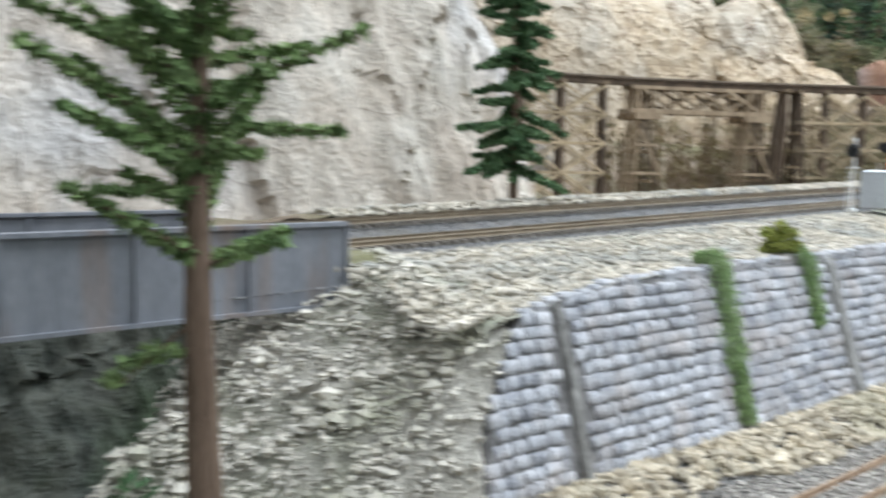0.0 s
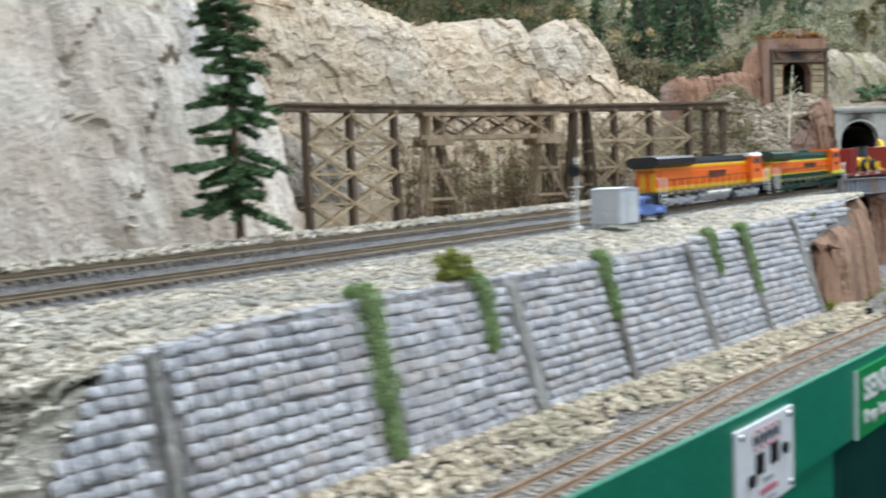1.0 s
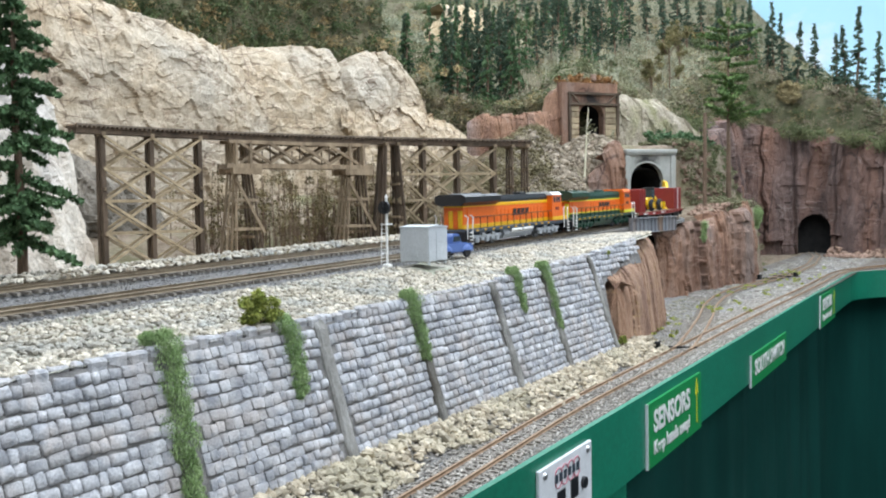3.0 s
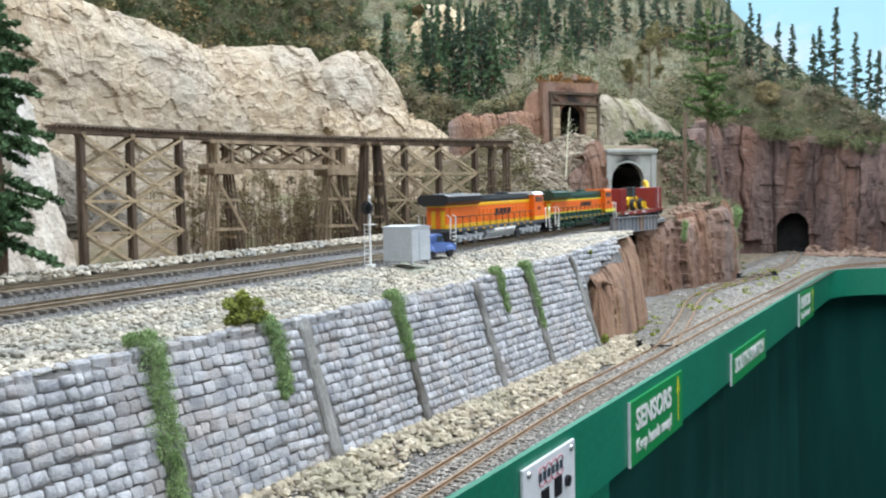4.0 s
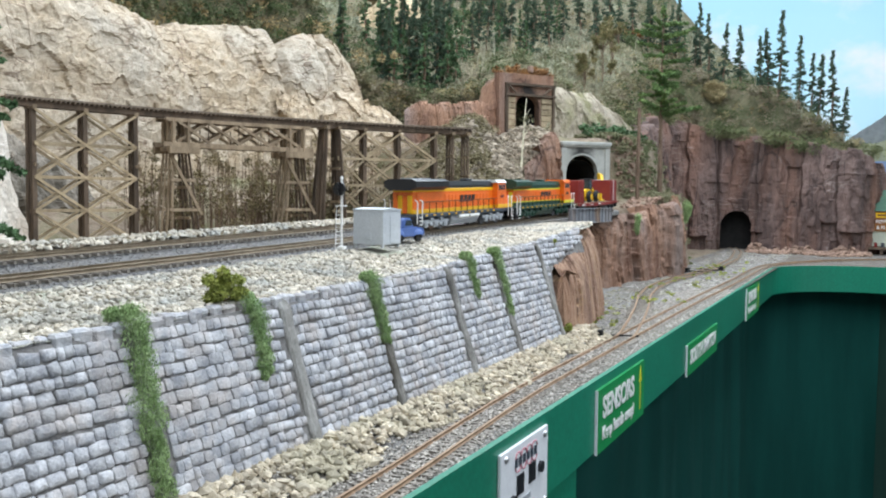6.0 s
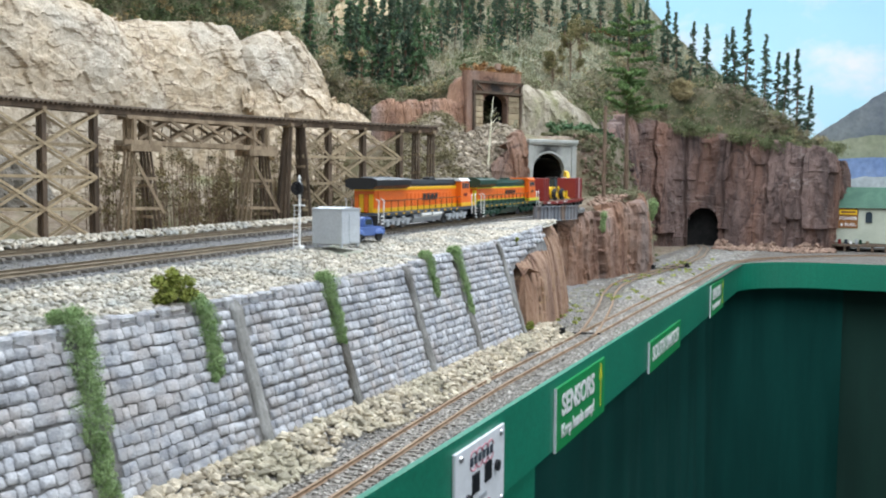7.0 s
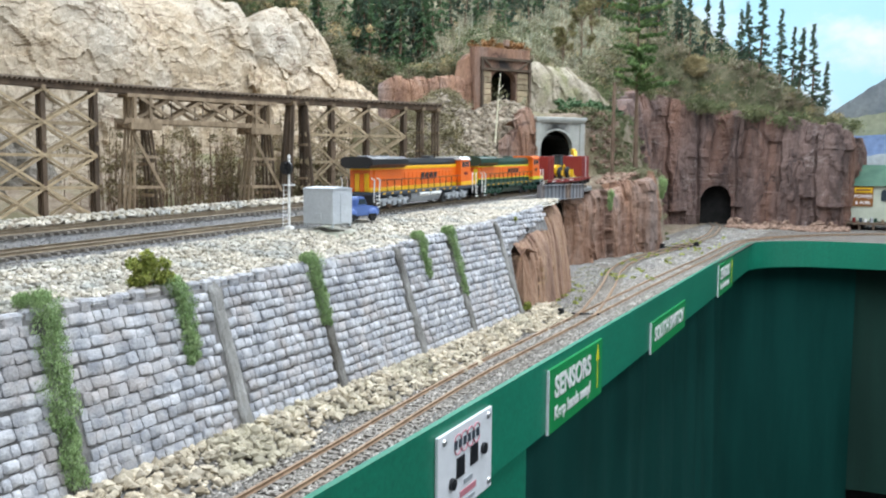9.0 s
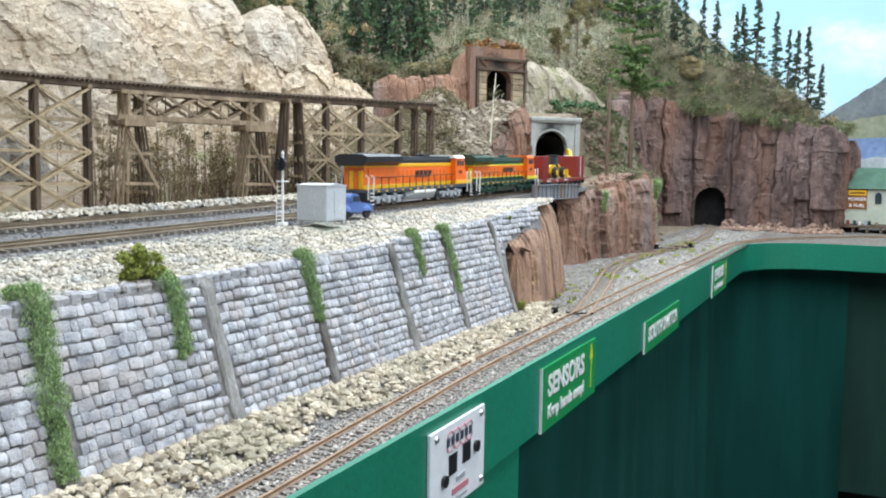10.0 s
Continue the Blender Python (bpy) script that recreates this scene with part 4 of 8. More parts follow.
def loose(name, places, sizes, mat_, label, category, seed=1, flat=0.7, chips=False):
    """One object of many angular stones; chips: small ones of eight corners."""
    base_v, base_f = (CHIP_V, CHIP_F) if chips else (ICO_V, ICO_F)
    k = len(base_v)
    g = np.random.RandomState(seed)
    n = len(places)
    p = np.array(places)
    v = base_v[None] * (1 + 0.38 * g.uniform(-1, 1, (n, k, 1)))
    v = v * np.stack([g.uniform(0.8, 1.35, n), g.uniform(0.7, 1.1, n), g.uniform(0.55, 1.0, n) * flat / 0.7], 1)[:, None]
    a = g.uniform(0, 6.283, n)
    b = g.uniform(-0.5, 0.5, n)
    ca, sa, cb, sb = np.cos(a)[:, None], np.sin(a)[:, None], np.cos(b)[:, None], np.sin(b)[:, None]
    x, y, z = v[..., 0], v[..., 1], v[..., 2]
    y, z = y * cb - z * sb, y * sb + z * cb
    x, y = x * ca - y * sa, x * sa + y * ca
    v = np.stack([x, y, z], -1) * np.array(sizes)[:, None, None] * 0.5 + p[:, None]
    me = bpy.data.meshes.new(name)
    f = (base_f[None] + (np.arange(n) * k)[:, None, None]).reshape(-1, 3)
    me.from_pydata(v.reshape(-1, 3).tolist(), [], f.tolist())
    me.materials.append(mat_)
    return tagged(new(name, me), label, category, kind="stuff")


def rubble():
    g = random.Random(5)
    pts, sz = [], []
    # coarse bank between wall and track
    for _ in range(9000):
        x = g.uniform(0.214, 1.17)
        y0 = bank_edge(x)
        v = g.random() ** 1.15
        y = y0 + 0.004 + v * (0.310 - y0)
        f = smooth((y - y0) / (0.312 - y0))
        z = wall_top(x) * (1 - f) + (rail_z(x) - 0.006) * f
        if (0.695 < x < 0.74 and 0.275 < y < 0.315):
            continue
        s = g.uniform(0.0022, 0.0050) * (1 - 0.35 * v)
        pts.append((x, y, z + 0.0005))
        sz.append(s)
    loose("bank_gravel", pts, sz, RUBBLE, "pale angular stones covering the bank", "gravel", 2)
    pts, sz = [], []
    for _ in range(5400):
        x = g.uniform(0.20, 0.98)
        v = g.random() ** 1.3
        y = 0.205 - v * 0.034
        w = 0.172 + 0.006 * math.sin(x * 25) + 0.004 * math.sin(x * 61)
        if y < w:
            continue
        z = -0.003 + 0.010 * smooth((y - 0.172) / 0.025)
        pts.append((x, y, z + 0.001))
        sz.append(0.0020 + 0.0056 * g.random() ** 2.2)
    talus = thing("talus", "yellowish broken stones heaped along the wall foot", "gravel", kind="structure")
    big = [k for k in range(len(pts)) if 0.30 < pts[k][0] < 0.62 and sz[k] > 0.0035][:300]
    picked = set(big)
    rest = [k for k in range(len(pts)) if k not in picked]
    ob = loose("stones", [pts[k] for k in rest], [sz[k] for k in rest], TALUS, "", "", 3)
    ob.parent = talus
    shapes = []
    for k in range(9):
        me = bpy.data.meshes.new("stone")
        v = ICO_V * (1 + 0.38 * np.array([[g.uniform(-1, 1)] for _ in range(12)])) * np.array((g.uniform(0.8, 1.35), g.uniform(0.7, 1.1), g.uniform(0.55, 1.0)))
        me.from_pydata(v.tolist(), [], ICO_F.tolist())
        me.materials.append(TALUSPIECE)
        shapes.append(me)
    for k in big:
        ob = new("stone", g.choice(shapes))
        ob.parent = talus
        ob.matrix_world = pose(*pts[k], g.uniform(-28, 28), g.uniform(-28, 28), g.uniform(0, 360)) @ Matrix.Scale(sz[k] * 0.5, 4)
    # grains round the lower track
    pts, sz = [], []
    for _ in range(26000):
        x = 0.25 + g.random() ** 1.6 * 1.3
        y = g.uniform(0.133, 0.200)
        if y > 0.178 and x < 0.95 and g.random() < 0.7:
            continue
        pts.append((x, y, (-0.0024 if abs(y - main_line(x).y) < 0.007 else -0.0030) + 0.010 * smooth((y - 0.172) / 0.025) * smooth((1.02 - x) / 0.1)))
        sz.append(g.uniform(0.0011, 0.0024))
    loose("yard_ballast", pts, sz, GREYSTONE, "grey ballast grains round the lower track", "ballast", 4, chips=True)
    pts, sz = [], []
    for _ in range(16000):
        x = 0.15 + g.random() ** 1.3 * 1.0
        y = g.uniform(0.300, 0.440)
        d = min(abs(y - 0.338), abs(y - 0.397))
        if d < 0.012 and g.random() < 0.5:
            continue
        z = rail_z(x) - 0.0046 + 0.0045 * smooth((y - 0.36) / 0.03) - 0.010 * smooth((0.318 - y) / 0.012)
        pts.append((x, y, z))
        sz.append(g.uniform(0.001, 0.002))
    loose("track_ballast", pts, sz, material("dark_ballast_grain", (0.15, 0.15, 0.15), (0.32, 0.31, 0.30), 300, 0.95, 0.3, 1500, vary=0.4, island=True), "dark grey ballast grains round the upper tracks", "ballast", 6, chips=True)
    # pale shoulder behind the far track
    pts, sz = [], []
    for _ in range(3500):
        x = g.uniform(0.3, 1.3)
        y = g.uniform(0.428, 0.465)
        pts.append((x, y, low_land(x, y) + 0.004 * (1 - abs(y - 0.445) / 0.02)))
        sz.append(g.uniform(0.0018, 0.0045))
    loose("shoulder_gravel", pts, sz, RUBBLE, "pale gravel shoulder behind the far track", "gravel", 8)
    # rubble slope below the girder bridge
    pts, sz = [], []
    for _ in range(26000):
        x = g.uniform(-0.22, 0.25)
        y = g.uniform(0.14, 0.34)
        z = ravine_z(x, y)
        if z > 0.092 or z < -0.029 or (x > 0.252 and y < 0.226):
            continue
        pts.append((x, y, z + 0.0008))
        sz.append(0.0010 + 0.0034 * g.random() ** 2.0 if g.random() < 0.975 else g.uniform(0.005, 0.0095))
    loose("slope_rubble", pts, sz, material("grey_slope_rubble", (0.46, 0.425, 0.355), (0.68, 0.64, 0.56), 120, 0.95, 0.4, 900, c=(0.40, 0.39, 0.30), patch=20, vary=0.3, island=True), "loose grey broken rock on the slope", "rubble", 9, chips=True)
    # fallen red rock before the cave cliff and on the far yard
    pts, sz = [], []
    for _ in range(1100):
        y = g.uniform(-0.05, 0.255)
        q = g.random() ** 1.4
        pts.append((2.668 + 0.25 * max(0, y - 0.1) - q * (0.075 + 0.03 * math.sin(y * 40)), y, (1 - q) ** 2 * 0.022 * (0.6 + 0.4 * math.sin(y * 55 + 1)) * g.random() - 0.002))
        sz.append(0.003 + 0.013 * g.random() ** 2)
    loose("fallen_rock", pts, sz, REDSTONE, "fallen red-brown rocks at the cliff foot", "rubble", 10)
    pts, sz = [], []
    for _ in range(11000):
        x = g.uniform(0.93, 2.66)
        y = g.uniform(0.135, 0.30)
        if x > 1.8 and g.random() < 0.6:
            continue
        pts.append((x, y, -0.0042))
        sz.append(0.0014 + 0.0042 * g.random() ** 2.2)
    loose("yard_gravel", pts, sz, material("mixed_yard_gravel", (0.20, 0.19, 0.175), (0.46, 0.44, 0.40), 160, 0.95, 0.4, 900, c=(0.25, 0.24, 0.15), patch=14, vary=0.35, island=True), "scattered grey and pale gravel on the yard", "gravel", 12)
    # scree below the timber portal
    pts, sz = [], []
    for _ in range(7400):
        x, y = g.uniform(1.24, 1.84), g.uniform(0.45, 0.66)
        if x > 1.70 and (y < 0.52 or x + y > 2.43):
            continue
        pts.append((x, y, low_land(x, y) + 0.002))
        sz.append(0.002 + 0.009 * g.random() ** 2 if g.random() < 0.985 else g.uniform(0.012, 0.02))
    loose("scree", pts, sz, material("grey_brown_scree", (0.19, 0.155, 0.11), (0.33, 0.28, 0.215), 90, 0.95, 0.5, 700, vary=0.35, island=True), "grey-brown scree slope of broken rock", "scree", 13)
    pts, sz = [], []
    for _ in range(7000):
        x, y = g.uniform(1.72, 2.12), g.uniform(0.285, 0.50)
        if (x < 1.80 and y > 0.36) or x + y > 2.24 + 0.06 * g.random():
            continue
        pts.append((x, y, low_land(x, y) + 0.001))
        sz.append(0.002 + 0.009 * g.random() ** 2.5)
    for _ in range(3500):
        x = g.uniform(1.79, 2.12)
        y = 2.163 + g.uniform(-0.004, 0.04) - x
        if y > 0.30:
            pts.append((x, y, low_land(x, y) + 0.001))
            sz.append(0.002 + 0.009 * g.random() ** 2.5)
    loose("bluff_rubble", pts, sz, REDSTONE, "red-brown broken rock on top of the bluff", "rubble", 14)


def ravine_z(x, y):
    """Rubble slope round the left end of the wall, running down under the girder bridge."""
    foot = lerp_table([(0.15, -0.02), (0.199, 0.004), (0.222, 0.069), (0.3, 0.069)], y)
    edge = lerp_table([(0.199, 0.212), (0.2107, 0.222), (0.217, 0.235), (0.222, 0.246)], y)
    dx, dy = max(0.0, edge - x), max(0.0, 0.222 - y)
    if dx == 0 and y < 0.224:
        return -0.03
    near = smooth((0.09 - dx) / 0.09)
    z = min(foot, 0.069) * near + (0.069 - 0.72 * dy) * (1 - near)
    z += 0.017 * smooth((y - 0.226) / 0.085) - 0.66 * max(0.0, dx - 0.006)
    return max(z, -0.055) + 0.016 * fbm(x * 9, y * 9, 3.0, 3) * smooth(math.hypot(dx, dy) / 0.04) * smooth(dx / 0.02)



def ravine():
    def fn(u, v):
        x, y = -0.5 + u * 0.78, 0.135 + v * 0.31
        z = ravine_z(x, y) - 0.003
        return (x, y, min(z, rail_z(x) - 0.012))
    sheet("ravine", fn, 150, 70, material("ravine_dirt", (0.40, 0.375, 0.315), (0.54, 0.51, 0.445), 60, 0.95, 0.9, 500, c=(0.28, 0.28, 0.21), patch=12, bump_size=0.003), "dark rocky ravine under the girder bridge", True, "ravine")


ravine()
# part of this rock's darkness is bridge shade put into its colour
rock_face("ravine_rock", [(-0.45, 0.285), (-0.2, 0.290), (-0.02, 0.293), (0.08, 0.296), (0.15, 0.300), (0.20, 0.312)], [(0, -0.12), (1, 0.02)], [(0, 0.058), (0.7, 0.068), (1, 0.078)], RAVINEROCK, "mossy rock under the girder bridge, its colour darkened for the shade there", 0.03, 14.0, 0.6, 140, 60, 17.0, 0.6, 0.5, facet=0.5, back=0.02)
rubble()


# ---- tracks ----
def track(name, line, s0, s1, rail_mat, label, gauge=0.0165, ties=True):
    t = thing(name, label, "railway track", kind="structure")
    n = max(2, int((s1 - s0) / 0.012))
    pts = [line(s0 + (s1 - s0) * i / n) for i in range(n + 1)]
    dirs = [(line(s0 + (s1 - s0) * i / n + 0.001) - pts[i]).normalized() for i in range(n + 1)]
    for side in (-1, 1):
        bm = bmesh.new()
        rows = []
        for p, d in zip(pts, dirs):
            nrm = Vector((-d.y, d.x, 0)).normalized()
            c = p + nrm * side * gauge / 2
            prof = ((-0.0011, -0.0021), (-0.0005, -0.0016), (-0.0005, -0.0008), (-0.0008, 0), (0.0008, 0), (0.0005, -0.0008), (0.0005, -0.0016), (0.0011, -0.0021))
            rows.append([bm.verts.new(c + nrm * a + Vector((0, 0, b))) for a, b in prof])
        for r, q in zip(rows, rows[1:]):
            for k in range(8):
                bm.faces.new((r[k], r[(k + 1) % 8], q[(k + 1) % 8], q[k]))
        bmesh.ops.recalc_face_normals(bm, faces=bm.faces)
        part("rail", bm, rail_mat, t)
    if ties:
        vs, fs = [], []
        rng = random.Random(len(name))
        s = s0
        while s < s1:
            p = line(s)
            d = (line(s + 0.001) - p).normalized()
            nrm = Vector((-d.y, d.x, 0)).normalized()
            k = len(vs)
            for z in (-0.0042, -0.0024):
                for a, b in ((-1, -1), (1, -1), (1, 1), (-1, 1)):
                    q = p + nrm * (a * 0.0148 + rng.uniform(-0.0004, 0.0004)) + d * b * 0.00125
                    vs.append((q.x, q.y, p.z + z))
            fs += [(k + 4, k + 5, k + 6, k + 7), (k, k + 1, k + 5, k + 4), (k + 1, k + 2, k + 6, k + 5), (k + 2, k + 3, k + 7, k + 6), (k + 3, k, k + 4, k + 7)]
            s += 0.0068
        me = bpy.data.meshes.new("sleepers")
        me.from_pydata(vs, [], fs)
        me.materials.append(TIE)
        ob = new("sleepers", me)
        ob.parent = t
        tagged(ob, kind="stuff")
    return t


track("upper_track_near", near_line, -0.6, 2.05, RAILTOP, "weathered tan railway track on dark ballast")
track("upper_track_far", far_line, -0.6, 1.66, RAILTOP, "weathered tan railway track on dark ballast")
track("lower_track", main_line, -0.5, 3.6, RAIL, "rusty railway track along the bench edge")
track("lower_spur", spur_line, 0.02, 1.95, RAIL, "rusty diverging track towards the cave")


def turnout_motor():
    t = thing("turnout_motor", "black ground throw beside the turnout", "switch machine", pose(0.972, 0.183, -0.002, 0, 0, 12))
    bm = bmesh.new()
    box(bm, (0, 0, 0.001), (0.026, 0.006, 0.002), bevel=0.0005)
    part("base", bm, SOOT, t)
    bm = bmesh.new()
    box(bm, (-0.004, 0.001, 0.005), (0.008, 0.006, 0.007), bevel=0.001)
    part("housing", bm, SOOT, t)
    bm = bmesh.new()
    rod(bm, (0.0, 0, 0.003), (0.006, -0.001, 0.0075), 0.0008)
    part("lever", bm, SOOT, t)
    bm = bmesh.new()
    box(bm, (0.014, -0.018, 0.0012), (0.004, 0.036, 0.001))
    part("throw_bar", bm, SOOT, t)
    u = copy_thing(t, pose(1.86, 0.262, -0.002, 0, 0, -10))
    u = copy_thing(t, pose(1.93, 0.215, -0.002, 0, 0, 150))


turnout_motor()


# ---- timber trestle ----
DECK_Z = 0.240


def deck_y(x):
    a, b, c = (0.765, 0.79), (1.17, 0.64), (1.355, 0.512)
    return (a[1] * (x - b[0]) * (x - c[0]) / ((a[0] - b[0]) * (a[0] - c[0])) + b[1] * (x - a[0]) * (x - c[0]) / ((b[0] - a[0]) * (b[0] - c[0]))
            + c[1] * (x - a[0]) * (x - b[0]) / ((c[0] - a[0]) * (c[0] - b[0])))


def deck_point(x, side=0.0, z=DECK_Z):
    d = Vector((1, (deck_y(x + 0.001) - deck_y(x)) / 0.001, 0)).normalized()
    n = Vector((-d.y, d.x, 0))
    return Vector((x, deck_y(x), z)) + n * side, d, n


def trestle():
    t = thing("trestle", "brown timber railway trestle with cross-braced bents", "trestle bridge")
    rng = random.Random(21)
    # stringers, ties, guard timbers
    for side in (-0.0075, -0.0025, 0.0025, 0.0075):
        bm = bmesh.new()
        sweep(bm, [deck_point(0.768 + 0.595 * i / 40, side, DECK_Z - 0.0052)[0] for i in range(40 + 1)], 0.0032, 0.0055)
        part("stringer", bm, DARKTIMBER, t)
    bm = bmesh.new()
    box(bm, (0, 0, 0), (0.0024, 0.025, 0.0024))
    sleeper = mesh_of("sleeper", bm, DARKTIMBER)
    x = 0.768
    while x < 1.365:
        p, d, n = deck_point(x, 0, DECK_Z - 0.001)
        ob = new("sleeper", sleeper)
        ob.parent = t
        ob.matrix_world = Matrix.Translation(p) @ Matrix.Rotation(math.atan2(d.y, d.x) + rng.uniform(-0.03, 0.03), 4, "Z")
        x += 0.0056
    for side in (-0.0115, 0.0115):
        bm = bmesh.new()
        sweep(bm, [deck_point(0.768 + 0.595 * i / 40, side, DECK_Z + 0.0012)[0] for i in range(40 + 1)], 0.002, 0.002)
        part("guard_timber", bm, DECKTIMBER, t)
    for side in (-0.00825, 0.00825):
        bm = bmesh.new()
        sweep(bm, [deck_point(0.768 + 0.595 * i / 40, side, DECK_Z + 0.0012)[0] for i in range(40 + 1)], 0.001, 0.002)
        part("rail", bm, RAIL, t)

    def bent(x, posts=(-0.0042, 0.0042), spread=1.2, top=DECK_Z - 0.0088, r=0.0026, mt=DARKTIMBER, batter=0.0):
        p, d, n = deck_point(x)
        ground = low_land(p.x, p.y) - 0.004
        wide = max(max(posts) + 0.0045, 0.0095)
        for k, s in enumerate(posts):
            bm = bmesh.new()
            a = p + n * s * spread + d * batter
            b = p + n * s
            beam(bm, (a.x, a.y, ground), (b.x, b.y, top), r * 2, r * 2)
            part("post", bm, mt, t)
        bm = bmesh.new()
        beam(bm, p - n * wide + Vector((0, 0, top + 0.0012 - DECK_Z)), p + n * wide + Vector((0, 0, top + 0.0012 - DECK_Z)), 0.005, 0.0045)
        part("cap", bm, TIMBER, t)
        for z in (0.30, 0.62):
            zz = ground + (top - ground) * z
            bm = bmesh.new()
            beam(bm, Vector((p.x, p.y, zz)) - n * wide, Vector((p.x, p.y, zz)) + n * wide, 0.002, 0.0035)
            part("girt", bm, TIMBER, t)

    def braces(xa, xb, tiers, z_top, z_low, side):
        """Level girts and crossed braces along one face between two bents."""
        pa, _, na = deck_point(xa)
        pb, _, nb = deck_point(xb)
        off = side * 0.0078
        for k in range(tiers):
            z1, z0 = z_top - (z_top - z_low) * k / tiers, z_top - (z_top - z_low) * (k + 1) / tiers
            bm = bmesh.new()
            beam(bm, Vector((pa.x, pa.y, z0)) + na * off, Vector((pb.x, pb.y, z0)) + nb * off, 0.0016, 0.0034)
            part("girt", bm, PALETIMBER, t)
            for u, w in ((z0, z1), (z1, z0)):
                bm = bmesh.new()
                e = off * (1.06 if u > w else 0.95)
                beam(bm, Vector((pa.x, pa.y, u)) + na * e, Vector((pb.x, pb.y, w)) + nb * e, 0.0014, 0.0029)
                part("brace", bm, PALETIMBER, t)

    for x in (0.801, 0.861, 0.922):
        bent(x)
    for a, b in ((0.801, 0.861), (0.861, 0.922)):
        braces(a, b, 4, DECK_Z - 0.010, 0.080, -1)
        braces(a, b, 4, DECK_Z - 0.010, 0.080, 1)
    # two towers that carry the truss span
    chord = 0.196
    for x, out in ((0.966, -0.008), (0.985, 0.012), (1.118, -0.012), (1.136, 0.008)):
        # each tower's second bent gets darker timber in place of shading
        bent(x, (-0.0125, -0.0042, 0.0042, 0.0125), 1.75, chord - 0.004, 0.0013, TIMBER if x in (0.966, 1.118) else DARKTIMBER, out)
        p, d, n = deck_point(x)
        for s in (-0.012, 0.0, 0.012):
            bm = bmesh.new()
            beam(bm, Vector((p.x, p.y, chord)) + n * s, Vector((p.x, p.y, DECK_Z - 0.009)) + n * s, 0.0042, 0.0042)
            part("post", bm, TIMBER, t)
    for a, b in ((0.957, 0.995), (1.108, 1.145)):
        for side in (-0.02, 0.02):
            bm = bmesh.new()
            beam(bm, deck_point(a, side, chord - 0.004)[0], deck_point(b, side, chord - 0.004)[0], 0.006, 0.008)
            part("corbel", bm, TIMBER, t)
        for z, sp in ((0.118, 0.0205), (0.155, 0.0168)):
            for side in (-sp, sp):
                bm = bmesh.new()
                e = 0.006 - 0.008 * (0.196 - z) / 0.1
                beam(bm, deck_point(a + e, side, z)[0], deck_point(b - e, side, z)[0], 0.002, 0.0036)
                part("girt", bm, TIMBER, t)
        bm = bmesh.new()
        beam(bm, deck_point(a + 0.004, -0.0165, chord - 0.010)[0], deck_point(b + 0.002, -0.0225, 0.112)[0], 0.002, 0.0036)
        part("brace", bm, TIMBER, t)
    for side in (-0.012, 0.012):
        bm = bmesh.new()
        sweep(bm, [deck_point(0.953 + 0.196 * i / 12, side, chord + 0.003)[0] for i in range(12 + 1)], 0.004, 0.006)
        part("bottom_chord", bm, TIMBER, t)
        bm = bmesh.new()
        sweep(bm, [deck_point(0.957 + 0.188 * i / 12, side, DECK_Z - 0.0105)[0] for i in range(12 + 1)], 0.004, 0.0045)
        part("top_chord", bm, TIMBER, t)
        n = 4
        for i in range(n):
            a, b = 0.972 + 0.158 * i / n, 0.972 + 0.158 * (i + 1) / n
            for u, w in ((a, b), (b, a)):
                bm = bmesh.new()
                beam(bm, deck_point(u, side * (1.1 if u > w else 0.9), chord + 0.007)[0], deck_point(w, side * (1.1 if u > w else 0.9), DECK_Z - 0.012)[0], 0.0024, 0.0036)
                part("diagonal", bm, TIMBER, t)
            bm = bmesh.new()
            rod(bm, deck_point(b, side, chord)[0], deck_point(b, side, DECK_Z - 0.01)[0], 0.0008, n=5)
            part("tie_rod", bm, DARKTIMBER, t)
    # right-hand approach
    for x, out in ((1.168, -0.011), (1.184, 0.008)):
        bent(x, (-0.0105, -0.0035, 0.0035, 0.0105), 1.9, DECK_Z - 0.0088, 0.0018, DARKTIMBER, out)
    for x in (1.221, 1.267, 1.316):
        bent(x)
    for a, b in ((1.184, 1.221), (1.221, 1.267), (1.267, 1.316)):
        low = max(low_land(a, deck_y(a)), 0.115)
        for side in (-1, 1):
            braces(a, b, 3, DECK_Z - 0.012, low, side)
    for x in (1.338, 1.358):
        bent(x, (-0.009, 0.0, 0.009), 1.15, r=0.0014)
    # refuge boxes on the deck
    for x in (0.958, 1.172):
        p, d, n = deck_point(x, 0.0145, DECK_Z + 0.005)
        bm = bmesh.new()
        box(bm, p, (0.006, 0.005, 0.013), bevel=0.0006)
        part("barrel_box", bm, TIMBER, t)


trestle()


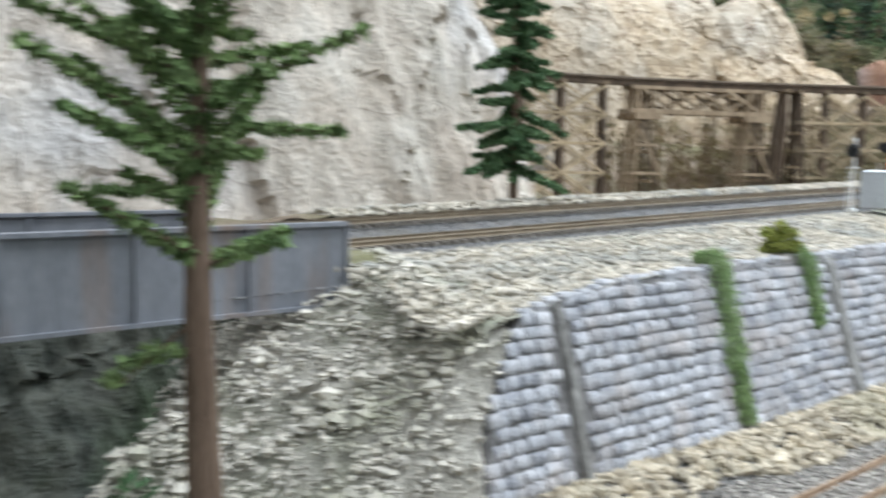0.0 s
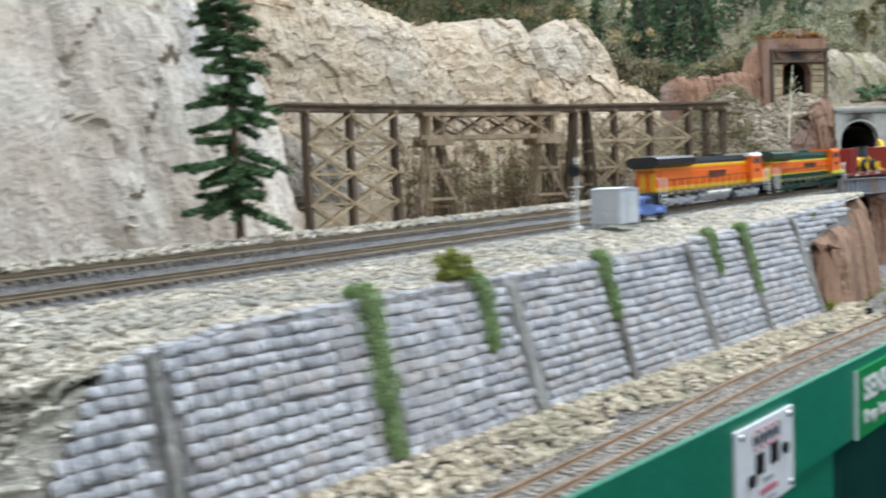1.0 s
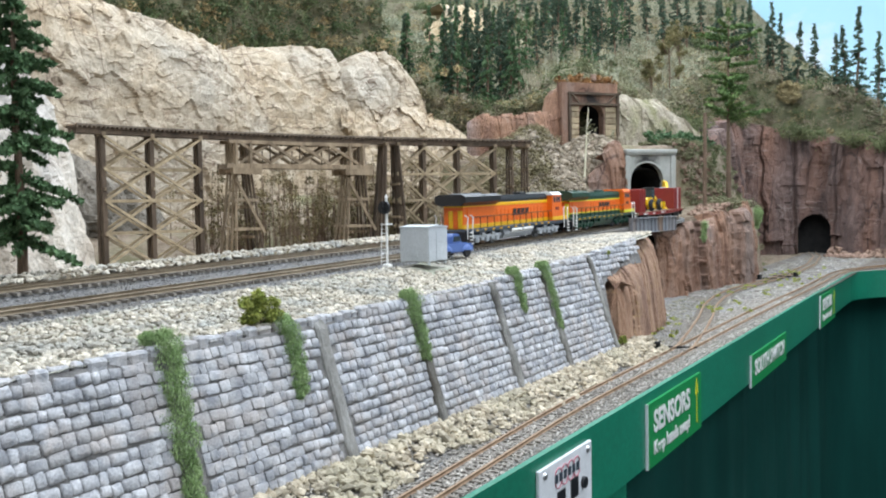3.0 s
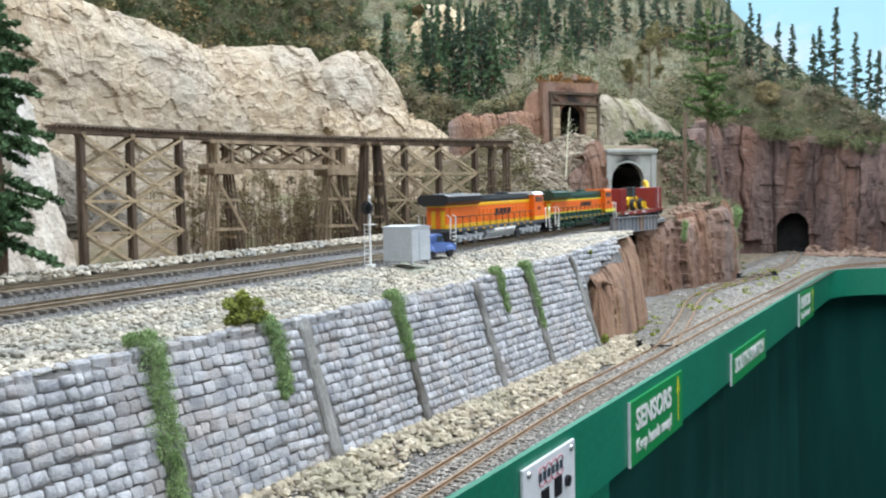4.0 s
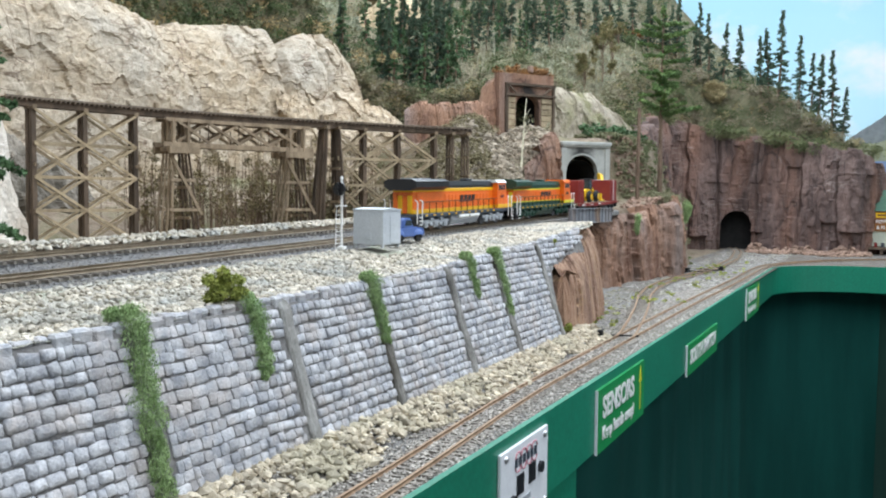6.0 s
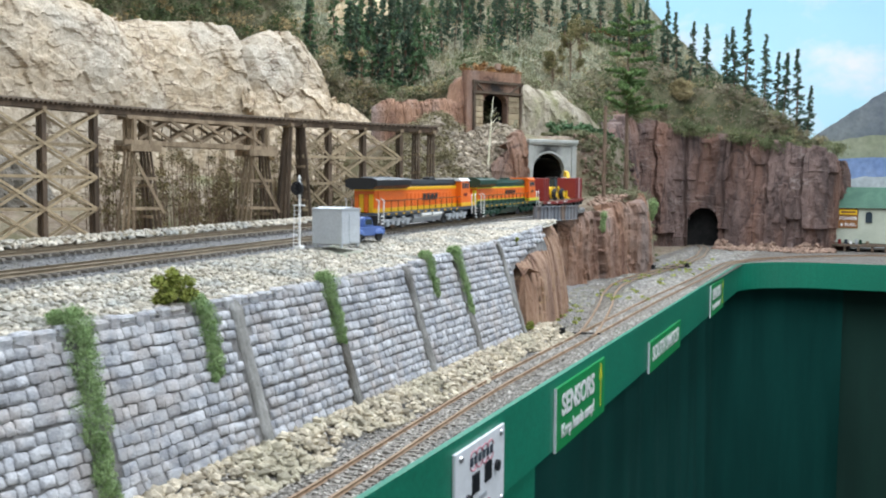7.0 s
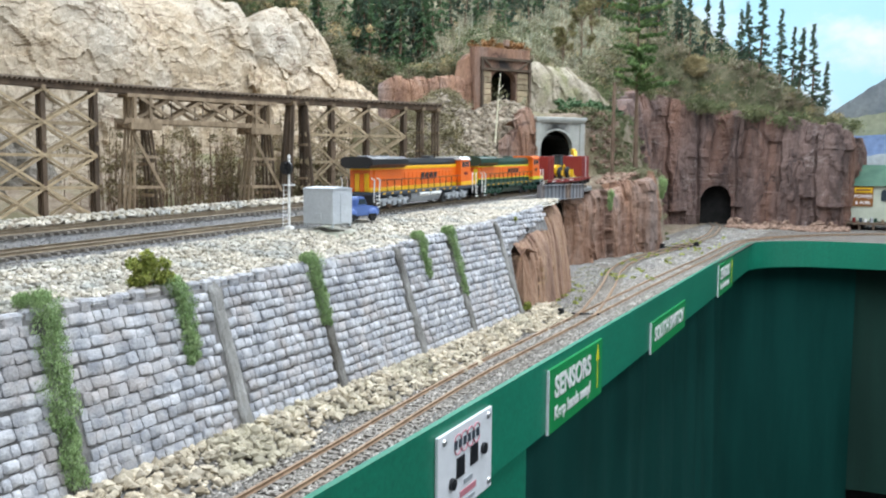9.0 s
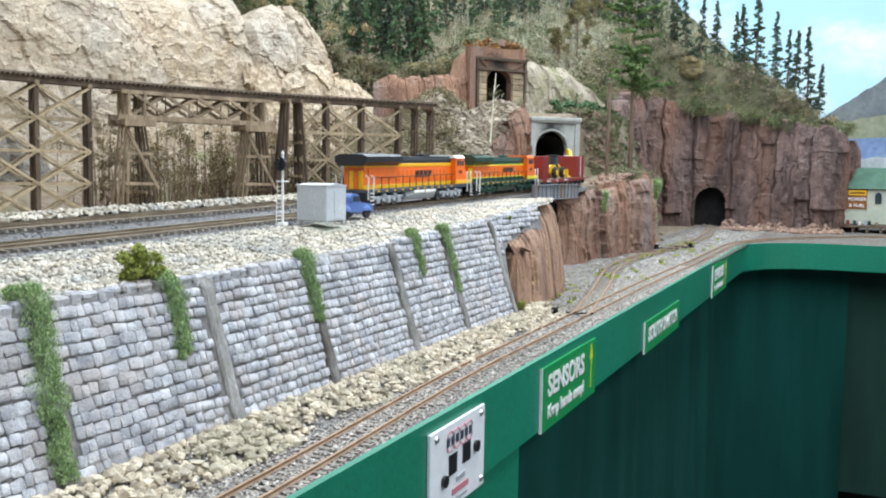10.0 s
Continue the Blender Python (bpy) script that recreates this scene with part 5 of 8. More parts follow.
# ---- plate girder bridges ----
def girder(name, a, b, top, deep, label, ribs=9, parent_m=None, bow=0.0):
    """A riveted plate girder between two plan points."""
    t = thing(name, label, "plate girder")
    a, b = Vector((*a, 0)), Vector((*b, 0))
    d = (b - a)
    n = Vector((-d.y, d.x, 0)).normalized()

    def at(u, side, z):
        p = a + d * u + n * (side + bow * 4 * u * (1 - u))
        return Vector((p.x, p.y, z))
    seg = 6
    bm = bmesh.new()
    sweep(bm, [at(i / seg, 0, top - deep / 2) for i in range(seg + 1)], 0.0016, deep)
    part("web", bm, STEEL, t)
    for z in (top, top - deep):
        bm = bmesh.new()
        sweep(bm, [at(i / seg, 0, z) for i in range(seg + 1)], 0.006, 0.0016)
        part("flange", bm, STEEL, t)
    for k in range(ribs + 1):
        bm = bmesh.new()
        c = at(k / ribs, 0, top - deep / 2)
        box(bm, c, (0.0012, 0.005, deep * 0.98), math.degrees(math.atan2(d.y, d.x)))
        part("stiffener", bm, STEEL, t)
    return t


girder("girder_bridge", (-0.42, 0.302), (0.222, 0.302), 0.1020, 0.0345, "weathered grey steel plate girder over the ravine", 14)
girder("girder_bridge", (-0.42, 0.433), (0.222, 0.433), 0.1005, 0.0265, "weathered grey steel plate girder over the ravine", 14)
girder("girder_bridge", (1.27, 0.312), (1.47, 0.311), 0.1225, 0.020, "grey ribbed steel girder below the near track", 12)
girder("girder_bridge", (1.08, 0.418), (1.30, 0.408), 0.128, 0.016, "grey steel girder beside the far track", 9)


def abutments():
    for name, c, s, rz in (("abutment", (0.235, 0.367, 0.045), (0.03, 0.13, 0.085), 0), ("pier", (1.29, 0.36, 0.045), (0.04, 0.11, 0.10), 0)):
        bm = bmesh.new()
        box(bm, c, s, rz, 0.003)
        solid(name, bm, CONCRETE if name == "pier" else GULLY, "rough stone support under the bridge end", "abutment", kind="structure")
    bm = bmesh.new()
    sweep(bm, [near_line(1.15 + i * 0.0165) + Vector((0, 0, -0.0062)) for i in range(37)], 0.046, 0.0045)
    solid("bridge_deck", bm, DARKBALLAST, "dark ballasted deck of the bridge before the tunnel", "bridge deck", kind="structure")


abutments()


# ---- tunnel portals ----
def arch_slab(w_left, w_right, top, half, spring, rise, depth, z0):
    """An upright slab in x (along) and z, with an arched opening at x = 0, z0 at its foot."""
    bm = bmesh.new()
    n = 14
    arc = [(half * math.cos(math.pi * k / n), spring + rise * math.sin(math.pi * k / n)) for k in range(n + 1)]
    outer = [(w_right, z0), (w_right, spring)]
    for k in range(1, n):
        a = math.pi * k / n
        c, s = math.cos(a), math.sin(a)
        hw = w_right if c > 0 else -w_left
        f = min(abs(hw / c) if abs(c) > 1e-6 else 1e9, (top - spring) / s)
        outer.append((c * f, spring + s * f))
    outer += [(-w_left, spring), (-w_left, z0)]
    inner = [(half, z0)] + arc + [(-half, z0)]
    front_o = [bm.verts.new((x, 0, z)) for x, z in outer]
    front_i = [bm.verts.new((x, 0, z)) for x, z in inner]
    back_o = [bm.verts.new((x, depth, z)) for x, z in outer]
    back_i = [bm.verts.new((x, depth, z)) for x, z in inner]
    m = len(inner)
    for k in range(m - 1):
        bm.faces.new((front_o[k], front_o[k + 1], front_i[k + 1], front_i[k]))
        bm.faces.new((back_o[k], back_i[k], back_i[k + 1], back_o[k + 1]))
        bm.faces.new((front_i[k], front_i[k + 1], back_i[k + 1], back_i[k]))
        bm.faces.new((front_o[k], back_o[k], back_o[k + 1], front_o[k + 1]))
    corner = [(front_o, back_o)]
    # square off the two upper corners
    for sx, x in ((1, w_right), (-1, -w_left)):
        pts = [v for v in front_o if v.co.z >= spring - 1e-6 and sx * v.co.x > 0]
        side = [v for v in pts if abs(v.co.x - x) < 1e-5]
        up = [v for v in pts if abs(v.co.z - top) < 1e-5]
        if side and up:
            a = max(side, key=lambda v: v.co.z).co
            b = max(up, key=lambda v: sx * v.co.x).co
            prism(bm, [(a.x, a.z), (x, top), (b.x, b.z)], "y", 0.0, depth)
    bmesh.ops.recalc_face_normals(bm, faces=bm.faces)
    return bm


def bore(line, s0, s1, half, high, name):
    bm = bmesh.new()
    rows = []
    n = 12
    for i in range(n + 1):
        s = s0 + (s1 - s0) * i / n
        p = line(s)
        d = (line(s + 0.002) - p).normalized()
        nr = Vector((-d.y, d.x, 0)).normalized()
        prof = [(half, -0.008)] + [(half * math.cos(math.pi * k / 10), high - half + half * math.sin(math.pi * k / 10)) for k in range(11)] + [(-half, -0.008)]
        rows.append([bm.verts.new(p + nr * a + Vector((0, 0, b))) for a, b in prof])
    for r, q in zip(rows, rows[1:]):
        for k in range(len(r)):
            bm.faces.new((r[k], r[(k + 1) % len(r)], q[(k + 1) % len(r)], q[k]))
    bm.faces.new(rows[-1])
    return solid(name, bm, SOOT, "soot-black tunnel lining", "tunnel", kind="structure")


def concrete_portal():
    t = thing("tunnel_portal", "grey concrete tunnel portal with cornice and soot stain", "tunnel portal", pose(1.7255, 0.4365, 0, 0, 0, -45))
    part("face", arch_slab(0.0425, 0.0570, 0.238, 0.0325, 0.185, 0.0325, 0.012, 0.085), sooty(CONCRETE, "sooty_portal_concrete", (0, 0, 0.2200), (0.030, 0.03, 0.024)), t, "grey concrete face with black soot above the arch")
    bm = bmesh.new()
    box(bm, (0.0078, 0.004, 0.2385), (0.104, 0.020, 0.007), bevel=0.001)
    part("cornice", bm, CONCRETE, t)
    bm = bmesh.new()
    box(bm, (0.0078, 0.003, 0.2335), (0.100, 0.014, 0.003), bevel=0.0005)
    part("moulding", bm, CONCRETE, t)
    for x in (-0.0385, 0.0525):
        bm = bmesh.new()
        box(bm, (x, -0.001, 0.158), (0.010, 0.004, 0.146), bevel=0.0008)
        part("pilaster", bm, CONCRETE, t)
    bm = bmesh.new()
    n = 14
    for k in range(n):
        a0, a1 = math.pi * k / n, math.pi * (k + 1) / n
        q = [(r * math.cos(a), 0.185 + r * math.sin(a)) for r, a in ((0.0327, a0), (0.0358, a0), (0.0358, a1), (0.0327, a1))]
        prism(bm, q, "y", -0.0015, 0.002)
    part("arch_ring", bm, CONCRETE, t)
    a0 = 1.49 + 0.33 * 0.805
    bore(near_line, a0 + 0.004, a0 + 0.44, 0.034, 0.084, "tunnel_lining")


concrete_portal()


def timber_portal():
    ang = math.degrees(math.atan2(-0.6, 0.8))
    t = thing("timber_portal", "dark red rock tunnel mouth with a timber frame", "tunnel portal", pose(1.8376, 0.5864, 0, 0, 0, ang))
    part("rock_face", arch_slab(0.068, 0.062, 0.388, 0.029, 0.325, 0.020, 0.02, 0.225), sooty(REDROCK, "sooty_red_rock", (0, 0, 0.352), (0.030, 0.03, 0.030)), t, "red-brown rock face with soot above the mouth")
    for x in (-0.052, 0.060):
        bm = bmesh.new()
        beam(bm, (x, -0.003, 0.255), (x, -0.003, 0.368), 0.005, 0.005)
        part("post", bm, DARKTIMBER, t)
    for z in (0.366, 0.345):
        bm = bmesh.new()
        beam(bm, (-0.056, -0.004, z), (0.064, -0.004, z), 0.005, 0.0045)
        part("lintel", bm, DARKTIMBER, t)
    for x0, x1 in ((-0.049, -0.031), (0.031, 0.057)):
        for k in range(6):
            bm = bmesh.new()
            z = 0.276 + k * 0.0118
            box(bm, ((x0 + x1) / 2, -0.001, z), (x1 - x0, 0.003, 0.0106), bevel=0.0006)
            part("plank", bm, PALETIMBER, t)
    for a, b in (((-0.05, 0.366), (-0.03, 0.347)), ((0.058, 0.366), (0.034, 0.347))):
        bm = bmesh.new()
        beam(bm, (a[0], -0.005, a[1]), (b[0], -0.005, b[1]), 0.003, 0.003)
        part("brace", bm, DARKTIMBER, t)
    h = Vector((0.6, 0.8, 0)).normalized()
    base = Vector((1.8376, 0.5864, 0.287))
    bore(lambda s: base + h * s, 0.005, 0.16, 0.033, 0.066, "tunnel_lining")
    # a rock with rust on the top of the portal
    bm = bmesh.new()
    box(bm, (0.008, 0.005, 0.399), (0.011, 0.010, 0.014), bevel=0.002)
    part("cap_rock", bm, REDSTONE, t)


timber_portal()

# ---- paints ----
ORANGE = plain("orange_paint", (0.85, 0.16, 0.012), 0.35)
YELLOW = plain("yellow_paint", (0.85, 0.47, 0.01), 0.35)
BLACK = plain("black_paint", (0.012, 0.013, 0.016), 0.4)
DKGREEN = plain("dark_green_paint", (0.008, 0.045, 0.026), 0.4)
LIME = plain("bright_yellow_stripe", (0.75, 0.70, 0.03), 0.4)
SILVER = plain("silver_grey_paint", (0.42, 0.45, 0.48), 0.4, 0.2)
DKGREY = plain("blue_grey_frame_paint", (0.035, 0.05, 0.07), 0.5)
WHITE = plain("white_paint", (0.82, 0.82, 0.80), 0.45)
OXIDE = plain("red_oxide_paint", (0.23, 0.022, 0.018), 0.5)
CATYELLOW = plain("machine_yellow", (0.86, 0.52, 0.01), 0.4)
TYRE = plain("black_rubber", (0.02, 0.02, 0.022), 0.8)
GLASS = plain("dark_window_glass", (0.03, 0.045, 0.055), 0.1)
REDLAMP = plain("red_coupler_paint", (0.45, 0.02, 0.02), 0.5)
BLUE = plain("faded_blue_paint", (0.09, 0.16, 0.40), 0.45)
SIGNGREEN = plain("bright_green_sign", (0.01, 0.27, 0.075), 0.35)
PLATEWHITE = plain("white_panel_plastic", (0.80, 0.82, 0.84), 0.4)
PINK = plain("pink_print", (0.55, 0.20, 0.24), 0.6)
BRASS = plain("nickel_screw", (0.6, 0.6, 0.6), 0.3, 0.9)


def wheelset(bogie, x, r=0.0058, tread=0.0165, mt=None):
    for side in (-1, 1):
        bm = bmesh.new()
        rod(bm, (x, side * (tread / 2 - 0.0016), r), (x, side * (tread / 2 + 0.0012), r), r, n=18)
        rod(bm, (x, side * (tread / 2 + 0.0012), r), (x, side * (tread / 2 + 0.0020), r), r * 0.45, n=10)
        part("wheel", bm, mt or STEEL, bogie)


def bogie(vehicle, cx, axles, mt, wheel_r=0.0058, width=0.027):
    """A truck: side frames with axle boxes and springs, and its wheels."""
    b = part_empty("bogie", vehicle)
    half = max(abs(a) for a in axles) + 0.009
    for side in (-1, 1):
        bm = bmesh.new()
        y = side * width / 2
        box(bm, (cx, y, 0.0088), (half * 2, 0.0026, 0.0030), bevel=0.0005)
        for a in axles:
            box(bm, (cx + a, y * 1.03, 0.0062), (0.0066, 0.0034, 0.0062), bevel=0.0008)
            rod(bm, (cx + a, y * 1.05, 0.0060), (cx + a, y * 1.18, 0.0060), 0.0019, n=10)
        for a, c in zip(axles, axles[1:]):
            box(bm, (cx + (a + c) / 2, y * 1.05, 0.0060), (0.0060, 0.0030, 0.0028), bevel=0.0006)
            rod(bm, (cx + (a + c) / 2 - 0.003, y * 1.12, 0.0110), (cx + (a + c) / 2 + 0.003, y * 1.12, 0.0110), 0.0013, n=8)
        part("side_frame", bm, mt, b)
    for a in axles:
        wheelset(b, cx + a, wheel_r)
    return b


def part_empty(name, parent):
    # a bolster plate that carries the rest of the part
    bm = bmesh.new()
    box(bm, (0, 0, 0.0105), (0.001, 0.020, 0.002))
    return part(name, bm, BLACK, parent)


def locomotive(name, label, m, L, c):
    """c: colours. Long hood towards x = 0, cab towards x = L."""
    t = thing(name, label, "locomotive", m, "train on the upper track")
    cab0, cab1 = L - 0.047, L - 0.021
    bm = bmesh.new()
    box(bm, (L / 2, 0, 0.0148), (L - 0.010, 0.0335, 0.0036), bevel=0.0005)
    part("walkway", bm, c["frame"], t)
    bm = bmesh.new()
    box(bm, (L / 2, 0, 0.0118), (L - 0.024, 0.0200, 0.0036), bevel=0.0005)
    part("underframe", bm, c["frame"], t)
    # hood in its painted bands, each a little proud of the next
    z = 0.0166
    x0, x1 = 0.010, cab0
    for k, (h, key, w) in enumerate(c["bands"]):
        bm = bmesh.new()
        box(bm, ((x0 + x1) / 2, 0, z + h / 2), (x1 - x0 - 0.0002 * k, w, h), bevel=0.0003)
        part("hood_band", bm, c[key], t)
        z += h
    top = z
    bm = bmesh.new()
    prism(bm, [(-0.0105, top), (0.0105, top), (0.0085, top + 0.0042), (-0.0085, top + 0.0042)], "x", 0.010, cab0)
    part("hood_roof", bm, c["roof"], t)
    # radiator housing with wings at the rear
    bm = bmesh.new()
    prism(bm, [(-0.0108, top - 0.0045), (0.0108, top - 0.0045), (0.0168, top - 0.0012), (0.0168, top + 0.0040), (0.0120, top + 0.0062), (-0.0120, top + 0.0062), (-0.0168, top + 0.0040), (-0.0168, top - 0.0012)], "x", 0.004, c["wing"])
    part("radiator_housing", bm, c["roof"], t)
    for k in range(3):
        bm = bmesh.new()
        rod(bm, (0.018 + k * 0.018, 0, top + 0.0060), (0.018 + k * 0.018, 0, top + 0.0072), 0.0062, n=20)
        part("roof_fan", bm, SILVER if c.get("fans") else c["roof"], t)
    for side in (-1, 1):
        bm = bmesh.new()
        box(bm, (0.045, side * 0.0110, top - 0.0112), (0.056, 0.0010, 0.010), bevel=0.0003)
        part("radiator_grille", bm, c["grille"], t)
    bm = bmesh.new()
    box(bm, (cab0 - 0.05, 0, top + 0.0052), (0.014, 0.009, 0.003), bevel=0.0006)
    part("exhaust_stack", bm, c["roof"], t)
    # doors on the hood side
    for side in (-1, 1):
        x = 0.082
        while x < cab0 - 0.012:
            bm = bmesh.new()
            box(bm, (x, side * 0.01075, 0.0275), (0.0072, 0.0006, 0.0125), bevel=0.00015)
            part("hood_door", bm, c["main"], t)
            x += 0.0088
    # cab
    bm = bmesh.new()
    prism(bm, [(cab0, 0.0166), (cab1, 0.0166), (cab1, 0.0365), (cab1 - 0.003, 0.0458), (cab0, 0.0458)], "y", -0.0165, 0.0165)
    cab = part("cab", bm, c["main"], t, c["cab_label"])
    bm = bmesh.new()
    prism(bm, [(-0.0172, 0.0452), (0.0172, 0.0452), (0.0140, 0.0485), (-0.0140, 0.0485)], "x", cab0 - 0.001, cab1)
    part("cab_roof", bm, c["cabroof"], cab)
    for side in (-1, 1):
        for k in range(3):
            bm = bmesh.new()
            box(bm, (cab0 + 0.006 + k * 0.0066, side * 0.0166, 0.0400), (0.0046, 0.0008, 0.0058), bevel=0.0003)
            part("side_window", bm, GLASS, cab)
    for y in (-0.009, 0.0, 0.009):
        bm = bmesh.new()
        box(bm, (cab1 - 0.0012, y, 0.0410), (0.0012, 0.0062, 0.0056), bevel=0.0003)
        part("windscreen", bm, GLASS, cab)
    bm = bmesh.new()
    prism(bm, [(cab1, 0.0166), (L - 0.006, 0.0166), (L - 0.006, 0.0275), (cab1 + 0.003, 0.0360), (cab1, 0.0365)], "y", -0.0130, 0.0130)
    part("nose", bm, c["main"], t)
    bm = bmesh.new()
    box(bm, (L - 0.0052, 0, 0.0255), (0.0014, 0.0065, 0.0026), bevel=0.0004)
    part("headlight", bm, WHITE, t)
    # band of the cab sill in yellow
    bm = bmesh.new()
    box(bm, ((cab0 + L - 0.006) / 2, 0, 0.0190), (L - 0.006 - cab0, 0.0336, 0.0042), bevel=0.0004)
    part("sill_stripe", bm, c["sill"], t)
    # rear end panel with its stripes
    for k, y in enumerate((-0.0075, -0.0025, 0.0025, 0.0075)):
        bm = bmesh.new()
        box(bm, (0.0095, y, 0.0255), (0.0016, 0.0046, 0.0170), bevel=0.0003)
        part("end_stripe", bm, c["end"] if k % 2 == 0 else c["main"], t)
    # fuel tank and air reservoirs
    bm = bmesh.new()
    prism(bm, [(-0.0135, 0.0132), (0.0135, 0.0132), (0.0150, 0.0085), (0.0120, 0.0040), (-0.0120, 0.0040), (-0.0150, 0.0085)], "x", L * 0.345, L * 0.615)
    part("fuel_tank", bm, c["truck"], t, c["tank_label"])
    for side in (-1, 1):
        for k in range(2):
            bm = bmesh.new()
            rod(bm, (L * 0.40 + k * 0.027, side * 0.0146, 0.0118), (L * 0.40 + 0.024 + k * 0.027, side * 0.0146, 0.0118), 0.0025, n=14)
            part("air_reservoir", bm, c["tank"], t)
    b = bogie(t, L * 0.20, (-0.021, 0.0, 0.021), c["truck"])
    b = bogie(t, L * 0.78, (-0.021, 0.0, 0.021), c["truck"])
    # pilots, steps, couplers
    for x, d in ((0.006, -1), (L - 0.006, 1)):
        bm = bmesh.new()
        box(bm, (x, 0, 0.0095), (0.003, 0.0320, 0.0110), bevel=0.0006)
        part("pilot", bm, BLACK, t)
        bm = bmesh.new()
        box(bm, (x + d * 0.006, 0, 0.0105), (0.010, 0.0036, 0.0034), bevel=0.0008)
        box(bm, (x + d * 0.0105, 0.0008, 0.0105), (0.003, 0.0062, 0.0052), bevel=0.0010)
        part("coupler", bm, c["coupler"], t)
        for side in (-1, 1):
            for k in range(4):
                bm = bmesh.new()
                box(bm, (x - d * 0.003, side * 0.0172, 0.0035 + k * 0.0034), (0.0060, 0.0040, 0.0008))
                part("step", bm, BLACK, t)
                bm = bmesh.new()
                box(bm, (x - d * 0.003, side * 0.0194, 0.0036 + k * 0.0034), (0.0062, 0.0006, 0.0010))
                part("step_edge", bm, WHITE, t)
            for e in (0.0, 0.010):
                bm = bmesh.new()
                a = Vector((x - d * e, side * 0.0172, 0.0075))
                pts = [a, a + Vector((0, 0, 0.010)), a + Vector((-d * 0.001, 0, 0.0205)), a + Vector((d * 0.003, -side * 0.001, 0.0225))]
                for p, q in zip(pts, pts[1:]):
                    rod(bm, p, q, 0.0006, n=6)
                part("grab_rail", bm, WHITE, t)
    # walkway handrails
    for side in (-1, 1):
        bm = bmesh.new()
        rod(bm, (0.016, side * 0.0166, 0.0278), (cab0 - 0.002, side * 0.0166, 0.0278), 0.00035, n=6)
        part("handrail", bm, c["rail"], t)
        x = 0.018
        while x < cab0:
            bm = bmesh.new()
            rod(bm, (x, side * 0.0166, 0.0160), (x, side * 0.0166, 0.0278), 0.00035, n=5)
            part("stanchion", bm, c["rail"], t)
            x += 0.0145
        x = 0.026
        while x < cab0:
            bm = bmesh.new()
            box(bm, (x, side * 0.0168, 0.0150), (0.0042, 0.0006, 0.0014))
            part("sill_reflector", bm, YELLOW, t)
            x += 0.0165
        # the railway's lettering as plain slanted bars
        for k in range(4):
            bm = bmesh.new()
            xx = L * 0.455 + k * 0.0098
            prism(bm, [(xx, 0.0280), (xx + 0.0072, 0.0280), (xx + 0.0088, 0.0330), (xx + 0.0016, 0.0330)], "y", side * 0.01125 - 0.0003, side * 0.01125 + 0.0003)
            part("lettering_bar", bm, c["logo"], t)
        if c["swoosh"]:
            bm = bmesh.new()
            prism(bm, [(L * 0.44, 0.0262), (L * 0.44 + 0.030, 0.0264), (L * 0.44 + 0.040, 0.0272), (L * 0.44 + 0.004, 0.0270)], "y", side * 0.01125 - 0.0003, side * 0.01125 + 0.0003)
            part("logo_line", bm, c["logo"], t)
        bm = bmesh.new()
        box(bm, (cab0 + 0.013, side * 0.0167, 0.0300), (0.0085, 0.0006, 0.0032))
        part("number_bar", bm, c["number"], t)
    return t


def on_track(s0, s1):
    """The pose of a vehicle whose ends stand at s0 and s1 on the near track."""
    e = (s1 - s0) * 0.2
    a, b = near_line(s0 + e), near_line(s1 - e)
    d = (b - a).normalized()
    o = a - d * e
    return Matrix.Translation(o) @ Matrix.Rotation(math.atan2(d.y, d.x), 4, "Z") @ Matrix.Rotation(-math.asin(d.z), 4, "Y")


ORANGE_LOOK = dict(frame=DKGREY, bands=[(0.0040, "yellow", 0.0218), (0.0165, "main", 0.0212), (0.0032, "yellow", 0.0216), (0.0028, "roof", 0.0210)], main=ORANGE, yellow=YELLOW, roof=BLACK, grille=ORANGE, wing=0.076, cab_label="orange cab with side windows", cabroof=WHITE, sill=YELLOW, end=YELLOW, truck=SILVER, tank=WHITE, tank_label="silver-grey fuel tank", coupler=REDLAMP, rail=BLACK, logo=BLACK, swoosh=True, number=OXIDE, fans=True)
GREEN_LOOK = dict(frame=DKGREEN, bands=[(0.0045, "roof", 0.0220), (0.0014, "yellow", 0.0222), (0.0130, "main", 0.0212), (0.0016, "yellow", 0.0216), (0.0048, "roof", 0.0210)], main=ORANGE, yellow=LIME, roof=DKGREEN, grille=ORANGE, wing=0.060, cab_label="orange cab with side windows", cabroof=ORANGE, sill=LIME, end=LIME, truck=DKGREEN, tank=DKGREEN, tank_label="dark green fuel tank", coupler=BLACK, rail=DKGREEN, logo=BLACK, swoosh=False, number=BLACK)

TAIL = 0.83
locomotive("diesel_locomotive", "orange, yellow and black model diesel locomotive on the track", on_track(TAIL, TAIL + 0.25), 0.25, ORANGE_LOOK)
locomotive("diesel_locomotive", "dark green and orange model diesel locomotive with yellow stripes", on_track(TAIL + 0.256, TAIL + 0.488), 0.232, GREEN_LOOK)


